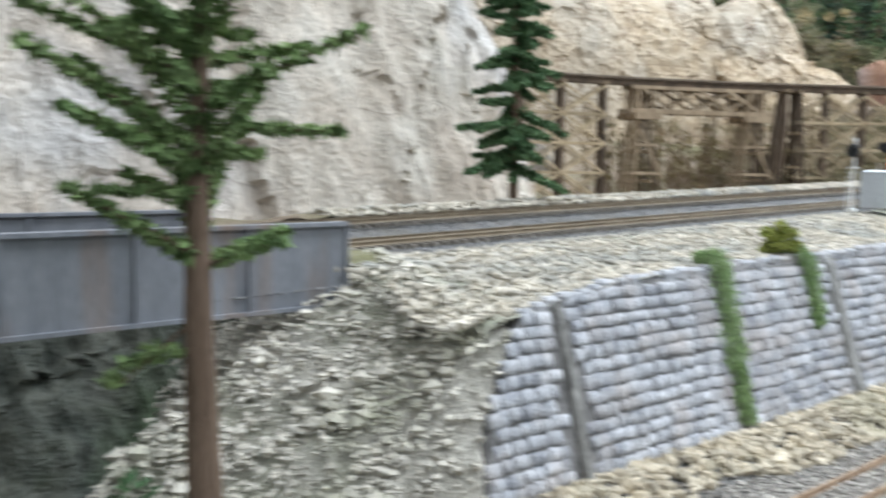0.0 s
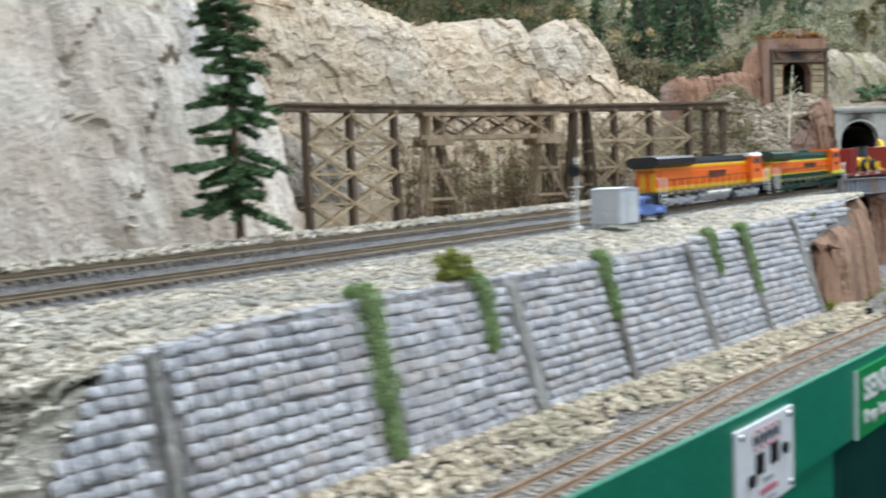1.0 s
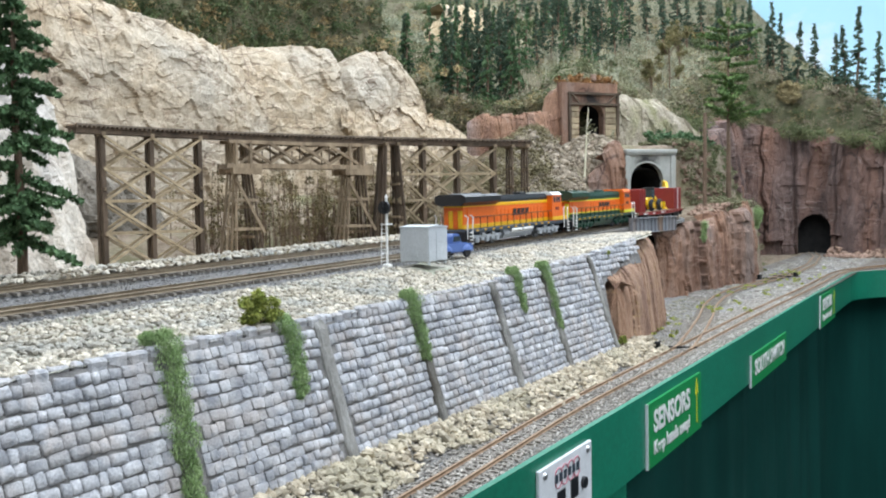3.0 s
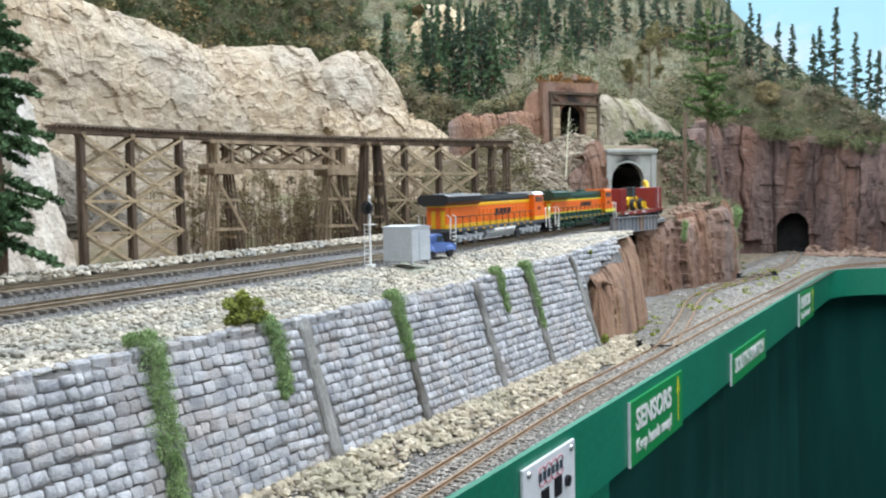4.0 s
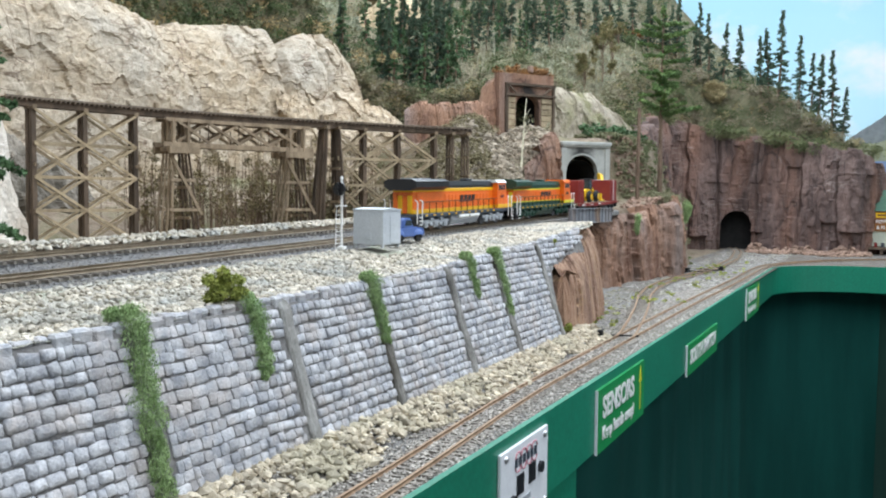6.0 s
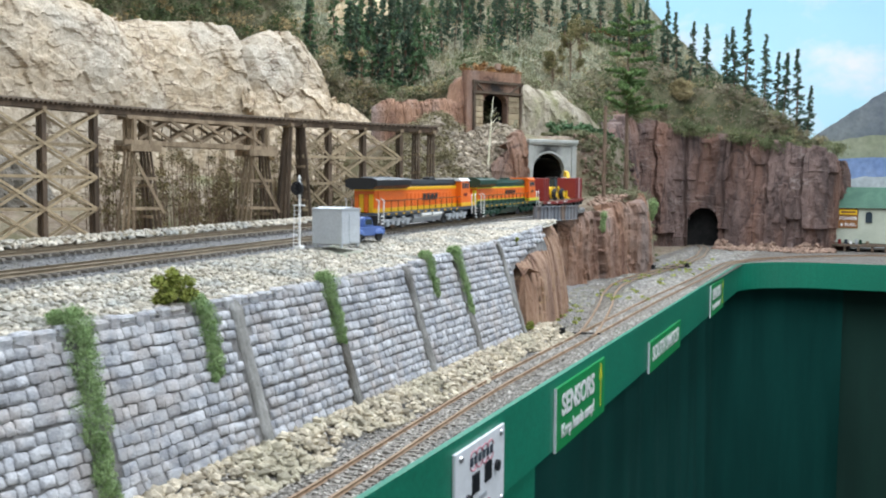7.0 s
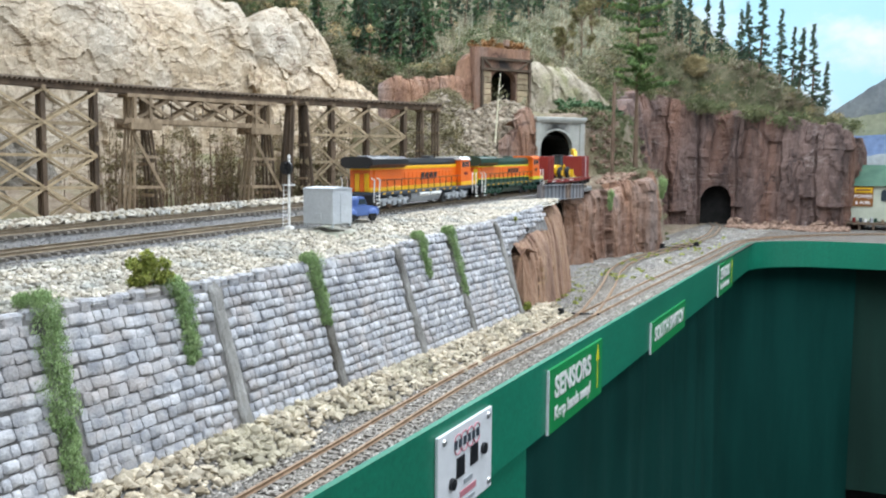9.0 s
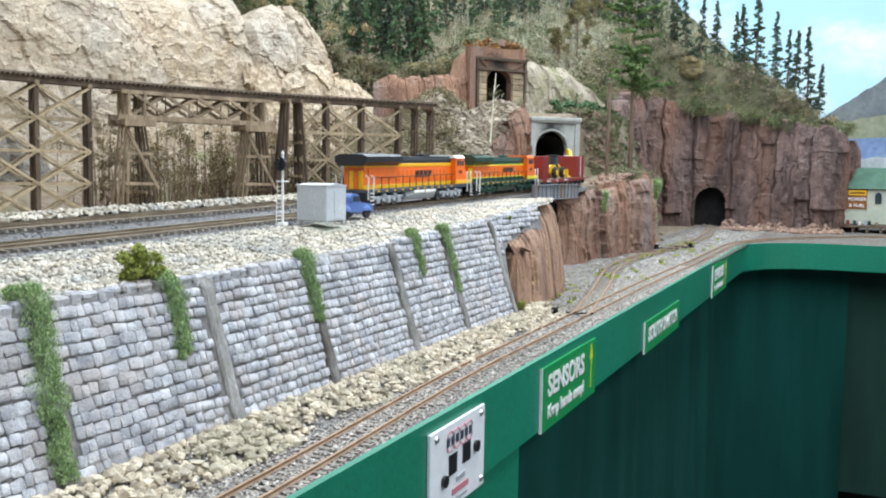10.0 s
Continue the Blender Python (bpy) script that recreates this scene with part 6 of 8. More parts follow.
def flatcar(m, L, mt, label, bulkheads, deck_mt):
    t = thing("flatcar", label, "flatcar", m, "train on the upper track")
    bm = bmesh.new()
    box(bm, (L / 2, 0, 0.0128), (L - 0.012, 0.0320, 0.0030), bevel=0.0004)
    part("deck", bm, deck_mt, t)
    for side in (-1, 1):
        bm = bmesh.new()
        prism(bm, [(0.008, 0.0140), (L - 0.008, 0.0140), (L - 0.008, 0.0112), (L - 0.07, 0.0090), (0.07, 0.0090), (0.008, 0.0112)], "y", side * 0.0163 - 0.0008, side * 0.0163 + 0.0008)
        part("side_sill", bm, mt, t)
        x = 0.02
        while x < L - 0.02:
            bm = bmesh.new()
            box(bm, (x, side * 0.0173, 0.0120), (0.0012, 0.0010, 0.0030))
            part("stake_pocket", bm, mt, t)
            x += 0.0175
        for x, w in ((0.035, 0.016), (0.075, 0.010), (0.12, 0.018)):
            bm = bmesh.new()
            box(bm, (x, side * 0.0174, 0.0118), (w, 0.0005, 0.0018))
            part("lettering_bar", bm, WHITE, t)
    if bulkheads:
        for x0, x1 in ((0.012, 0.040), (L - 0.052, L - 0.012)):
            b = None
            bm = bmesh.new()
            box(bm, ((x0 + x1) / 2, 0, 0.0310), (x1 - x0, 0.0318, 0.0330), bevel=0.0005)
            b = part("bulkhead", bm, mt, t, "tall red-oxide bulkhead")
            for side in (-1, 1):
                for k in range(3):
                    bm = bmesh.new()
                    xx = x0 + (x1 - x0) * (k + 0.5) / 3
                    box(bm, (xx, side * 0.0161, 0.0310), (0.0012, 0.0008, 0.0325))
                    part("rib", bm, WHITE if (k == 1 and x0 > 0.1) else mt, b)
    for cx in (L * 0.16, L * 0.84):
        bogie(t, cx, (-0.010, 0.010), BLACK, 0.0050, 0.0250)
    for x, d in ((0.004, -1), (L - 0.004, 1)):
        bm = bmesh.new()
        box(bm, (x, 0, 0.0100), (0.012, 0.0034, 0.0034), bevel=0.0006)
        part("coupler", bm, BLACK, t)
    return t


def tyre(parent, x, y, r, w, hub):
    bm = bmesh.new()
    rod(bm, (x, y - w / 2, r), (x, y + w / 2, r), r, n=20)
    bmesh.ops.bevel(bm, geom=[e for e in bm.edges if e.calc_face_angle(0) > 1.0], offset=r * 0.18, segments=2, affect="EDGES")
    wh = part("wheel", bm, TYRE, parent, "black rubber tyre")
    bm = bmesh.new()
    rod(bm, (x, y - w / 2 - 0.0004, r), (x, y + w / 2 + 0.0004, r), r * 0.52, n=14)
    part("hub", bm, hub, wh, "yellow hub")


def loader(m):
    t = thing("wheel_loader", "yellow toy wheel loader chained on the flatcar", "wheel loader", m, "machines on the train")
    bm = bmesh.new()
    prism(bm, [(0.0, 0.0090), (0.030, 0.0090), (0.030, 0.0170), (0.024, 0.0200), (0.004, 0.0200), (0.0, 0.0170)], "y", -0.0085, 0.0085)
    part("engine_body", bm, CATYELLOW, t)
    bm = bmesh.new()
    box(bm, (0.034, 0, 0.0255), (0.0140, 0.0150, 0.0160), bevel=0.0012)
    part("cab", bm, GLASS, t, "dark glazed cab")
    bm = bmesh.new()
    box(bm, (0.034, 0, 0.0340), (0.0155, 0.0165, 0.0014), bevel=0.0004)
    part("cab_roof", bm, BLACK, t)
    bm = bmesh.new()
    box(bm, (0.048, 0, 0.0120), (0.018, 0.0120, 0.0080), bevel=0.001)
    part("front_frame", bm, CATYELLOW, t)
    for side in (-1, 1):
        bm = bmesh.new()
        beam(bm, (0.044, side * 0.0062, 0.0200), (0.062, side * 0.0062, 0.0100), 0.0020, 0.0036)
        beam(bm, (0.062, side * 0.0062, 0.0100), (0.070, side * 0.0062, 0.0040), 0.0020, 0.0036)
        part("lift_arm", bm, CATYELLOW, t)
    bm = bmesh.new()
    prism(bm, [(0.066, 0.0015), (0.084, 0.0010), (0.082, 0.0025), (0.070, 0.0045), (0.069, 0.0130), (0.066, 0.0130)], "y", -0.0150, 0.0150)
    part("bucket", bm, CATYELLOW, t)
    for x in (0.012, 0.050):
        for y in (-0.0115, 0.0115):
            tyre(t, x, y, 0.0088, 0.0062, CATYELLOW)
    return t


def excavator(m):
    t = thing("excavator", "yellow toy tracked excavator on the flatcar", "excavator", m, "machines on the train")
    for y in (-0.0105, 0.0105):
        bm = bmesh.new()
        prism(bm, [(0.0, 0.004), (0.004, 0.0), (0.046, 0.0), (0.050, 0.004), (0.046, 0.0085), (0.004, 0.0085)], "y", y - 0.0032, y + 0.0032)
        part("crawler_track", bm, TYRE, t)
    bm = bmesh.new()
    prism(bm, [(-0.006, 0.0105), (0.036, 0.0105), (0.036, 0.0175), (0.028, 0.0215), (-0.004, 0.0215), (-0.006, 0.0190)], "y", -0.0140, 0.0140)
    part("house", bm, CATYELLOW, t)
    bm = bmesh.new()
    box(bm, (0.028, 0.0080, 0.0265), (0.0130, 0.0100, 0.0140), bevel=0.0010)
    part("cab", bm, plain("pale_glass", (0.32, 0.38, 0.44), 0.15), t, "pale glazed cab")
    bm = bmesh.new()
    for p, q in (((0.034, 0.018), (0.048, 0.040)), ((0.048, 0.040), (0.066, 0.042))):
        beam(bm, (p[0], -0.003, p[1]), (q[0], -0.003, q[1]), 0.0050, 0.0065)
    part("boom", bm, CATYELLOW, t)
    bm = bmesh.new()
    beam(bm, (0.066, -0.003, 0.042), (0.060, -0.003, 0.018), 0.0040, 0.0050)
    part("stick", bm, CATYELLOW, t)
    bm = bmesh.new()
    prism(bm, [(0.052, 0.009), (0.062, 0.009), (0.064, 0.018), (0.056, 0.018)], "y", -0.0090, 0.0030)
    part("bucket", bm, CATYELLOW, t)
    return t


s = TAIL + 0.495
fm = on_track(s, s + 0.235)
flatcar(fm, 0.235, OXIDE, "red-oxide bulkhead flatcar with white lettering bars", True, TIMBER)
loader(fm @ pose(0.070, 0, 0.0143))
s += 0.242
fm = on_track(s, s + 0.200)
flatcar(fm, 0.200, BLACK, "black flatcar with a timber deck", False, TIMBER)
excavator(fm @ pose(0.030, 0, 0.0143))


# ---- hut, signal, truck beside the upper track ----
def hut():
    t = thing("relay_hut", "light grey lineside equipment hut on short legs", "equipment hut", pose(0.7165, 0.295, 0.0975))
    bm = bmesh.new()
    box(bm, (0, 0, 0.0152), (0.0285, 0.0270, 0.0270), bevel=0.0004)
    part("body", bm, HUT, t)
    bm = bmesh.new()
    prism(bm, [(-0.0146, 0.0284), (0.0146, 0.0284), (0.0146, 0.0292), (0.0, 0.0306), (-0.0146, 0.0292)], "y", -0.0139, 0.0139)
    part("roof", bm, HUT, t)
    for x in (-0.0125, 0.0125):
        for y in (-0.0120, 0.0120):
            bm = bmesh.new()
            box(bm, (x, y, 0.0009), (0.0018, 0.0018, 0.0034))
            part("leg", bm, HUT, t)
    bm = bmesh.new()
    box(bm, (0.002, -0.0137, 0.0140), (0.0110, 0.0005, 0.0220), bevel=0.0001)
    part("door", bm, HUT, t)
    bm = bmesh.new()
    box(bm, (-0.0144, 0.0, 0.0080), (0.0006, 0.0060, 0.0045), bevel=0.0001)
    part("vent", bm, HUT, t)


def signal():
    t = thing("signal_mast", "white-painted railway signal mast with a black head", "railway signal", pose(0.667, 0.297, 0.0975))
    bm = bmesh.new()
    box(bm, (0, 0, 0.0008), (0.0056, 0.0056, 0.0026), bevel=0.0004)
    part("base", bm, WHITE, t)
    bm = bmesh.new()
    rod(bm, (0, 0, 0.001), (0, 0, 0.0520), 0.0009, n=10)
    part("mast", bm, WHITE, t)
    bm = bmesh.new()
    rod(bm, (0, 0, 0.0520), (0, 0, 0.0545), 0.0014, 0.0002, n=10)
    part("finial", bm, WHITE, t)
    bm = bmesh.new()
    box(bm, (0.0005, 0.0005, 0.0320), (0.0095, 0.0050, 0.0009))
    part("platform", bm, WHITE, t)
    for x in (-0.0042, 0.005):
        bm = bmesh.new()
        rod(bm, (x, 0.0028, 0.0005), (x * 0.6, 0.0028, 0.0320), 0.00028, n=5)
        part("ladder_rail", bm, WHITE, t)
    for k in range(9):
        bm = bmesh.new()
        rod(bm, (-0.004, 0.0028, 0.004 + k * 0.003), (0.0046, 0.0028, 0.004 + k * 0.003), 0.0002, n=4)
        part("rung", bm, WHITE, t)
    bm = bmesh.new()
    rod(bm, (-0.0022, 0.0, 0.0445), (-0.0042, 0.0, 0.0445), 0.0050, n=20)
    part("target", bm, BLACK, t, "round black signal target")
    for k, col in ((0.0028, (0.02, 0.3, 0.08)), (0.0, (0.35, 0.22, 0.02)), (-0.0028, (0.3, 0.02, 0.02))):
        bm = bmesh.new()
        rod(bm, (-0.0040, 0, 0.0445 + k), (-0.0062, 0, 0.0445 + k), 0.0012, n=10)
        part("lens_hood", bm, BLACK, t)
    bm = bmesh.new()
    box(bm, (-0.0010, 0, 0.0445), (0.0030, 0.0040, 0.0090), bevel=0.0004)
    part("housing", bm, BLACK, t)


def truck():
    t = thing("pickup_truck", "faded blue vintage toy pickup truck on the gravel", "pickup truck", pose(0.744, 0.305, 0.0985, 0, 0, -4))
    bm = bmesh.new()
    prism(bm, [(0.0, 0.0045), (0.050, 0.0045), (0.0515, 0.0075), (0.0500, 0.0115), (0.0380, 0.0128), (0.0330, 0.0128), (0.0310, 0.0128), (0.0, 0.0118)], "y", -0.0092, 0.0092)
    bmesh.ops.bevel(bm, geom=list(bm.edges), offset=0.0008, segments=2, affect="EDGES")
    part("body", bm, BLUE, t)
    bm = bmesh.new()
    prism(bm, [(0.0180, 0.0120), (0.0350, 0.0120), (0.0318, 0.0190), (0.0290, 0.0205), (0.0215, 0.0205), (0.0190, 0.0185)], "y", -0.0082, 0.0082)
    bmesh.ops.bevel(bm, geom=list(bm.edges), offset=0.0008, segments=2, affect="EDGES")
    cab = part("cab", bm, BLUE, t)
    for side in (-1, 1):
        bm = bmesh.new()
        prism(bm, [(0.0208, 0.0140), (0.0322, 0.0140), (0.0305, 0.0185), (0.0218, 0.0185)], "y", side * 0.0083 - 0.0002, side * 0.0083 + 0.0002)
        part("side_window", bm, GLASS, cab)
    bm = bmesh.new()
    beam(bm, (0.0346, 0, 0.0130), (0.0324, 0, 0.0182), 0.0130, 0.0005)
    part("windscreen", bm, GLASS, cab)
    for x in (0.0100, 0.0405):
        for y in (-0.0088, 0.0088):
            bm = bmesh.new()
            rod(bm, (x, y - 0.0014, 0.0046), (x, y + 0.0014, 0.0046), 0.0046, n=16)
            part("wheel", bm, TYRE, t)
            bm = bmesh.new()
            r = bmesh.ops.create_uvsphere(bm, u_segments=12, v_segments=6, radius=1.0)
            bmesh.ops.transform(bm, matrix=Matrix.Translation((x, y, 0.0062)) @ Matrix.Diagonal((0.0072, 0.0030, 0.0048, 1)), verts=r["verts"])
            bmesh.ops.delete(bm, geom=[v for v in bm.verts if v.co.z < 0.006], context="VERTS")
            part("mudguard", bm, BLUE, t)
    bm = bmesh.new()
    box(bm, (0.0518, 0, 0.0055), (0.0010, 0.0180, 0.0016), bevel=0.0003)
    part("bumper", bm, SILVER, t)


hut()
signal()
truck()


# ---- signs and panel on the fascia ----
FX = 0.1286


def lettering(parent, text, x, z, size, mt, y=FX - 0.0026, squeeze=1.0):
    cu = bpy.data.curves.new("lettering", "FONT")
    cu.body, cu.size, cu.extrude, cu.align_x, cu.align_y = text, size, 0.0002, "CENTER", "CENTER"
    cu.offset = size * 0.030
    cu.materials.append(mt)
    ob = new("lettering", cu)
    ob.parent = parent
    ob.matrix_world = Matrix.Translation((x, y, z)) @ Matrix.Rotation(radians(90), 4, "X") @ Matrix.Diagonal((squeeze, 1, 1, 1))
    return ob


def fascia_sign(x0, x1, z0, z1, label, lines, arrow=False):
    t = thing("sign", label, "sign", group="signs on the fascia")
    bm = bmesh.new()
    box(bm, ((x0 + x1) / 2, FX - 0.0012, (z0 + z1) / 2), (x1 - x0, 0.0022, z1 - z0), bevel=0.0002)
    part("board", bm, SIGNGREEN, t)
    # thin white strip: the bright highlight on the board's left edge, as geometry
    bm = bmesh.new()
    box(bm, (x0 - 0.0006, FX - 0.0012, (z0 + z1) / 2), (0.0010, 0.0021, z1 - z0))
    part("board_edge", bm, PLATEWHITE, t)
    for text, x, z, size, sq in lines:
        lettering(t, text, x, z, size, WHITE, squeeze=sq)
    if arrow:
        xx = x1 - 0.016
        bm = bmesh.new()
        prism(bm, [(xx - 0.0007, z0 + 0.008), (xx + 0.0007, z0 + 0.008), (xx + 0.0007, z1 - 0.016), (xx + 0.0045, z1 - 0.017), (xx, z1 - 0.003), (xx - 0.0045, z1 - 0.017), (xx - 0.0007, z1 - 0.016)], "y", FX - 0.0028, FX - 0.0022)
        part("arrow", bm, LIME, t, "yellow arrow")
    return t


fascia_sign(0.763, 0.915, -0.0605, -0.0100, "green sensor warning sign with white lettering", [("SENSORS", 0.826, -0.0270, 0.0235, 1.05), ("Keep hands away!", 0.826, -0.0470, 0.0140, 1.0)], True)
fascia_sign(1.128, 1.338, -0.0640, -0.0278, "green South Switch sign with white lettering", [("SOUTH SWITCH", 1.233, -0.0450, 0.0230, 1.05)])
fascia_sign(1.642, 1.812, -0.0620, -0.0090, "green sensor warning sign with white lettering", [("SENSORS", 1.712, -0.0270, 0.0255, 1.05), ("Keep hands away!", 1.712, -0.0470, 0.0145, 1.0)], True)


def throttle_panel():
    t = thing("throttle_panel", "white plug-in panel with black sockets and screws", "control panel")
    x0, x1, z0, z1 = 0.5645, 0.6455, -0.0620, -0.0095
    bm = bmesh.new()
    box(bm, ((x0 + x1) / 2, FX - 0.0012, (z0 + z1) / 2), (x1 - x0, 0.0022, z1 - z0), bevel=0.0004)
    part("plate", bm, PLATEWHITE, t)
    y = FX - 0.0026
    for x, z in ((0.5955, -0.0345), (0.6160, -0.0325)):
        bm = bmesh.new()
        box(bm, (x, y, z), (0.0115, 0.0008, 0.0125), bevel=0.0002)
        part("socket", bm, BLACK, t)
    for x, z in ((0.5830, -0.0415), (0.6305, -0.0330)):
        bm = bmesh.new()
        rod(bm, (x, y + 0.001, z), (x, y - 0.0018, z), 0.0036, n=16)
        part("knob", bm, BLACK, t)
    for x, z in ((0.5720, -0.0140), (0.6385, -0.0140), (0.5720, -0.0575), (0.6400, -0.0570)):
        bm = bmesh.new()
        rod(bm, (x, y + 0.001, z), (x, y - 0.0010, z), 0.0026, 0.0016, n=12)
        part("screw", bm, BRASS, t)
    # maker's mark and small print as plain marks
    for k in range(4):
        bm = bmesh.new()
        n = 10
        for i in range(n):
            a0, a1 = math.pi * i / n, math.pi * (i + 1) / n
            c = 0.5915 + k * 0.0094
            for s in (1, -1):
                p = Vector((c + 0.0045 * math.cos(a0), y, -0.0200 + s * (0.0025 + 0.0035 * math.sin(a0))))
                q = Vector((c + 0.0045 * math.cos(a1), y, -0.0200 + s * (0.0025 + 0.0035 * math.sin(a1))))
                rod(bm, p, q, 0.0004, n=5)
        part("logo_loop", bm, PINK, t)
    for k in range(6):
        bm = bmesh.new()
        box(bm, (0.5885 + k * 0.0066, y, -0.0200), (0.0040, 0.0005, 0.0052))
        part("logo_bar", bm, DKGREY, t)
    for x, z, w, h, mt in ((0.607, -0.0455, 0.012, 0.0030, SILVER), (0.607, -0.0520, 0.024, 0.0038, PINK), (0.607, -0.0575, 0.020, 0.0020, SILVER)):
        bm = bmesh.new()
        box(bm, (x, y, z), (w, 0.0005, h))
        part("print_bar", bm, mt, t)


throttle_panel()
t = thing("label_strip", "small white label strip stuck on the fascia", "label")
bm = bmesh.new()
box(bm, (0.4275, FX - 0.0007, -0.0225), (0.035, 0.0012, 0.0120), bevel=0.0002)
part("strip", bm, PLATEWHITE, t)
bm = bmesh.new()
box(bm, (0.4275, FX - 0.0015, -0.0225), (0.026, 0.0004, 0.0040))
part("lettering_bar", bm, SILVER, t)


# ---- trackside building at the far end ----
def fuel_house():
    t = thing("fuel_house", "pale grey-green model building with a green roof and sign", "building")
    wallm = material("pale_green_clapboard", (0.42, 0.45, 0.36), (0.50, 0.53, 0.43), 30, 0.8, 0.2, 500)
    roofm = material("green_roof_sheet", (0.035, 0.10, 0.065), (0.06, 0.14, 0.09), 30, 0.7, 0.3, 500)
    bm = bmesh.new()
    box(bm, (2.81, -0.160, 0.068), (0.12, 0.244, 0.100), bevel=0.001)
    part("wall", bm, wallm, t)
    bm = bmesh.new()
    prism(bm, [(2.742, 0.112), (2.878, 0.112), (2.81, 0.168)], "y", -0.290, -0.032)
    part("roof", bm, roofm, t)
    bm = bmesh.new()
    box(bm, (2.80, -0.165, 0.0135), (0.16, 0.262, 0.006), bevel=0.0006)
    part("platform", bm, DARKTIMBER, t)
    for k in range(8):
        bm = bmesh.new()
        box(bm, (2.726, -0.042 - k * 0.033, 0.004), (0.006, 0.006, 0.014))
        part("platform_post", bm, DARKTIMBER, t)
    for k in range(12):
        bm = bmesh.new()
        box(bm, (2.7492, -0.048 - k * 0.0195, 0.068), (0.0012, 0.0016, 0.098))
        part("batten", bm, wallm, t)
    bm = bmesh.new()
    prism(bm, [(-0.131 + 0.008 * math.cos(a), 0.094 + 0.009 * math.sin(a)) for a in [math.pi * k / 8 for k in range(9)]] + [(-0.139, 0.073), (-0.123, 0.073)], "x", 2.7475, 2.7495)
    part("window", bm, GLASS, t, "small arched dark window")
    s = part("sign_board", box_bm((2.7485, -0.0805, 0.0845), (0.0022, 0.0475, 0.0525)), plain("brown_sign_paint", (0.26, 0.10, 0.02), 0.6), t, "brown sign with white and yellow lettering")
    part("yellow_panel", box_bm((2.7466, -0.0805, 0.1010), (0.0012, 0.0430, 0.0130)), CATYELLOW, s)
    part("name_bar", box_bm((2.7456, -0.0805, 0.1010), (0.0008, 0.0350, 0.0050)), plain("brown_print", (0.2, 0.08, 0.02), 0.6), s)
    for text, z in (("POWER", 0.0840), ("& FUEL", 0.0675)):
        cu = bpy.data.curves.new("lettering", "FONT")
        cu.body, cu.size, cu.extrude, cu.align_x, cu.align_y = text, 0.0125, 0.0003, "CENTER", "CENTER"
        cu.offset = 0.0002
        cu.materials.append(WHITE)
        ob = new("lettering", cu)
        ob.parent = s
        ob.matrix_world = Matrix.Translation((2.7466, -0.0805, z)) @ Matrix.Rotation(radians(-90), 4, "Z") @ Matrix.Rotation(radians(90), 4, "X")


def box_bm(c, s, bevel=0.0002):
    bm = bmesh.new()
    box(bm, c, s, 0, bevel)
    return bm


fuel_house()


def drums():
    g = random.Random(2)
    cols = (WHITE, OXIDE, DKGREY, WHITE, SILVER, DKGREEN, TIMBER)
    for k, mt in enumerate(cols):
        t = thing("oil_drum", ("white", "rusty red", "dark grey", "white", "silver", "green", "brown")[k] + " small drum standing on the platform", "drum", pose(2.737 + g.uniform(-0.003, 0.003), -0.050 - k * 0.013 + g.uniform(-0.003, 0.003), 0.0165), "drums on the platform")
        h = g.uniform(0.008, 0.014)
        bm = bmesh.new()
        rod(bm, (0, 0, 0), (0, 0, h), 0.0038, n=14)
        part("barrel", bm, mt, t)
        for z in (0.3, 0.66):
            bm = bmesh.new()
            rod(bm, (0, 0, h * z), (0, 0, h * z + 0.0006), 0.0041, n=14)
            part("hoop", bm, mt, t)


drums()

# ---- vegetation ----
def leaves(centres, radii, count, size, seed, squash=0.8, droop=0.0):
    """Small two-triangle leaves scattered round centres: arrays of vertices and faces."""
    g = np.random.RandomState(seed)
    c = np.repeat(np.array(centres, float), count, 0)
    r = np.repeat(np.array(radii, float), count)
    n = len(c)
    d = g.normal(size=(n, 3))
    d /= np.linalg.norm(d, axis=1)[:, None]
    p = c + d * (r * g.uniform(0.25, 1.0, n) ** 0.6)[:, None] * np.array((1, 1, squash))
    a = g.normal(size=(n, 3))
    a /= np.linalg.norm(a, axis=1)[:, None]
    b = np.cross(a, g.normal(size=(n, 3)))
    b /= np.linalg.norm(b, axis=1)[:, None] + 1e-9
    a[:, 2] -= droop
    s = size * g.uniform(0.55, 1.3, n)[:, None]
    v = np.stack([p - a * s, p + b * s * 0.45, p + a * s, p - b * s * 0.45], 1).reshape(-1, 3)
    f = np.arange(n * 4).reshape(n, 4)
    return v, f


def leaf_mesh(name, v, f, mt):
    me = bpy.data.meshes.new(name)
    me.from_pydata(v.tolist(), [], f.tolist())
    me.materials.append(mt)
    return me


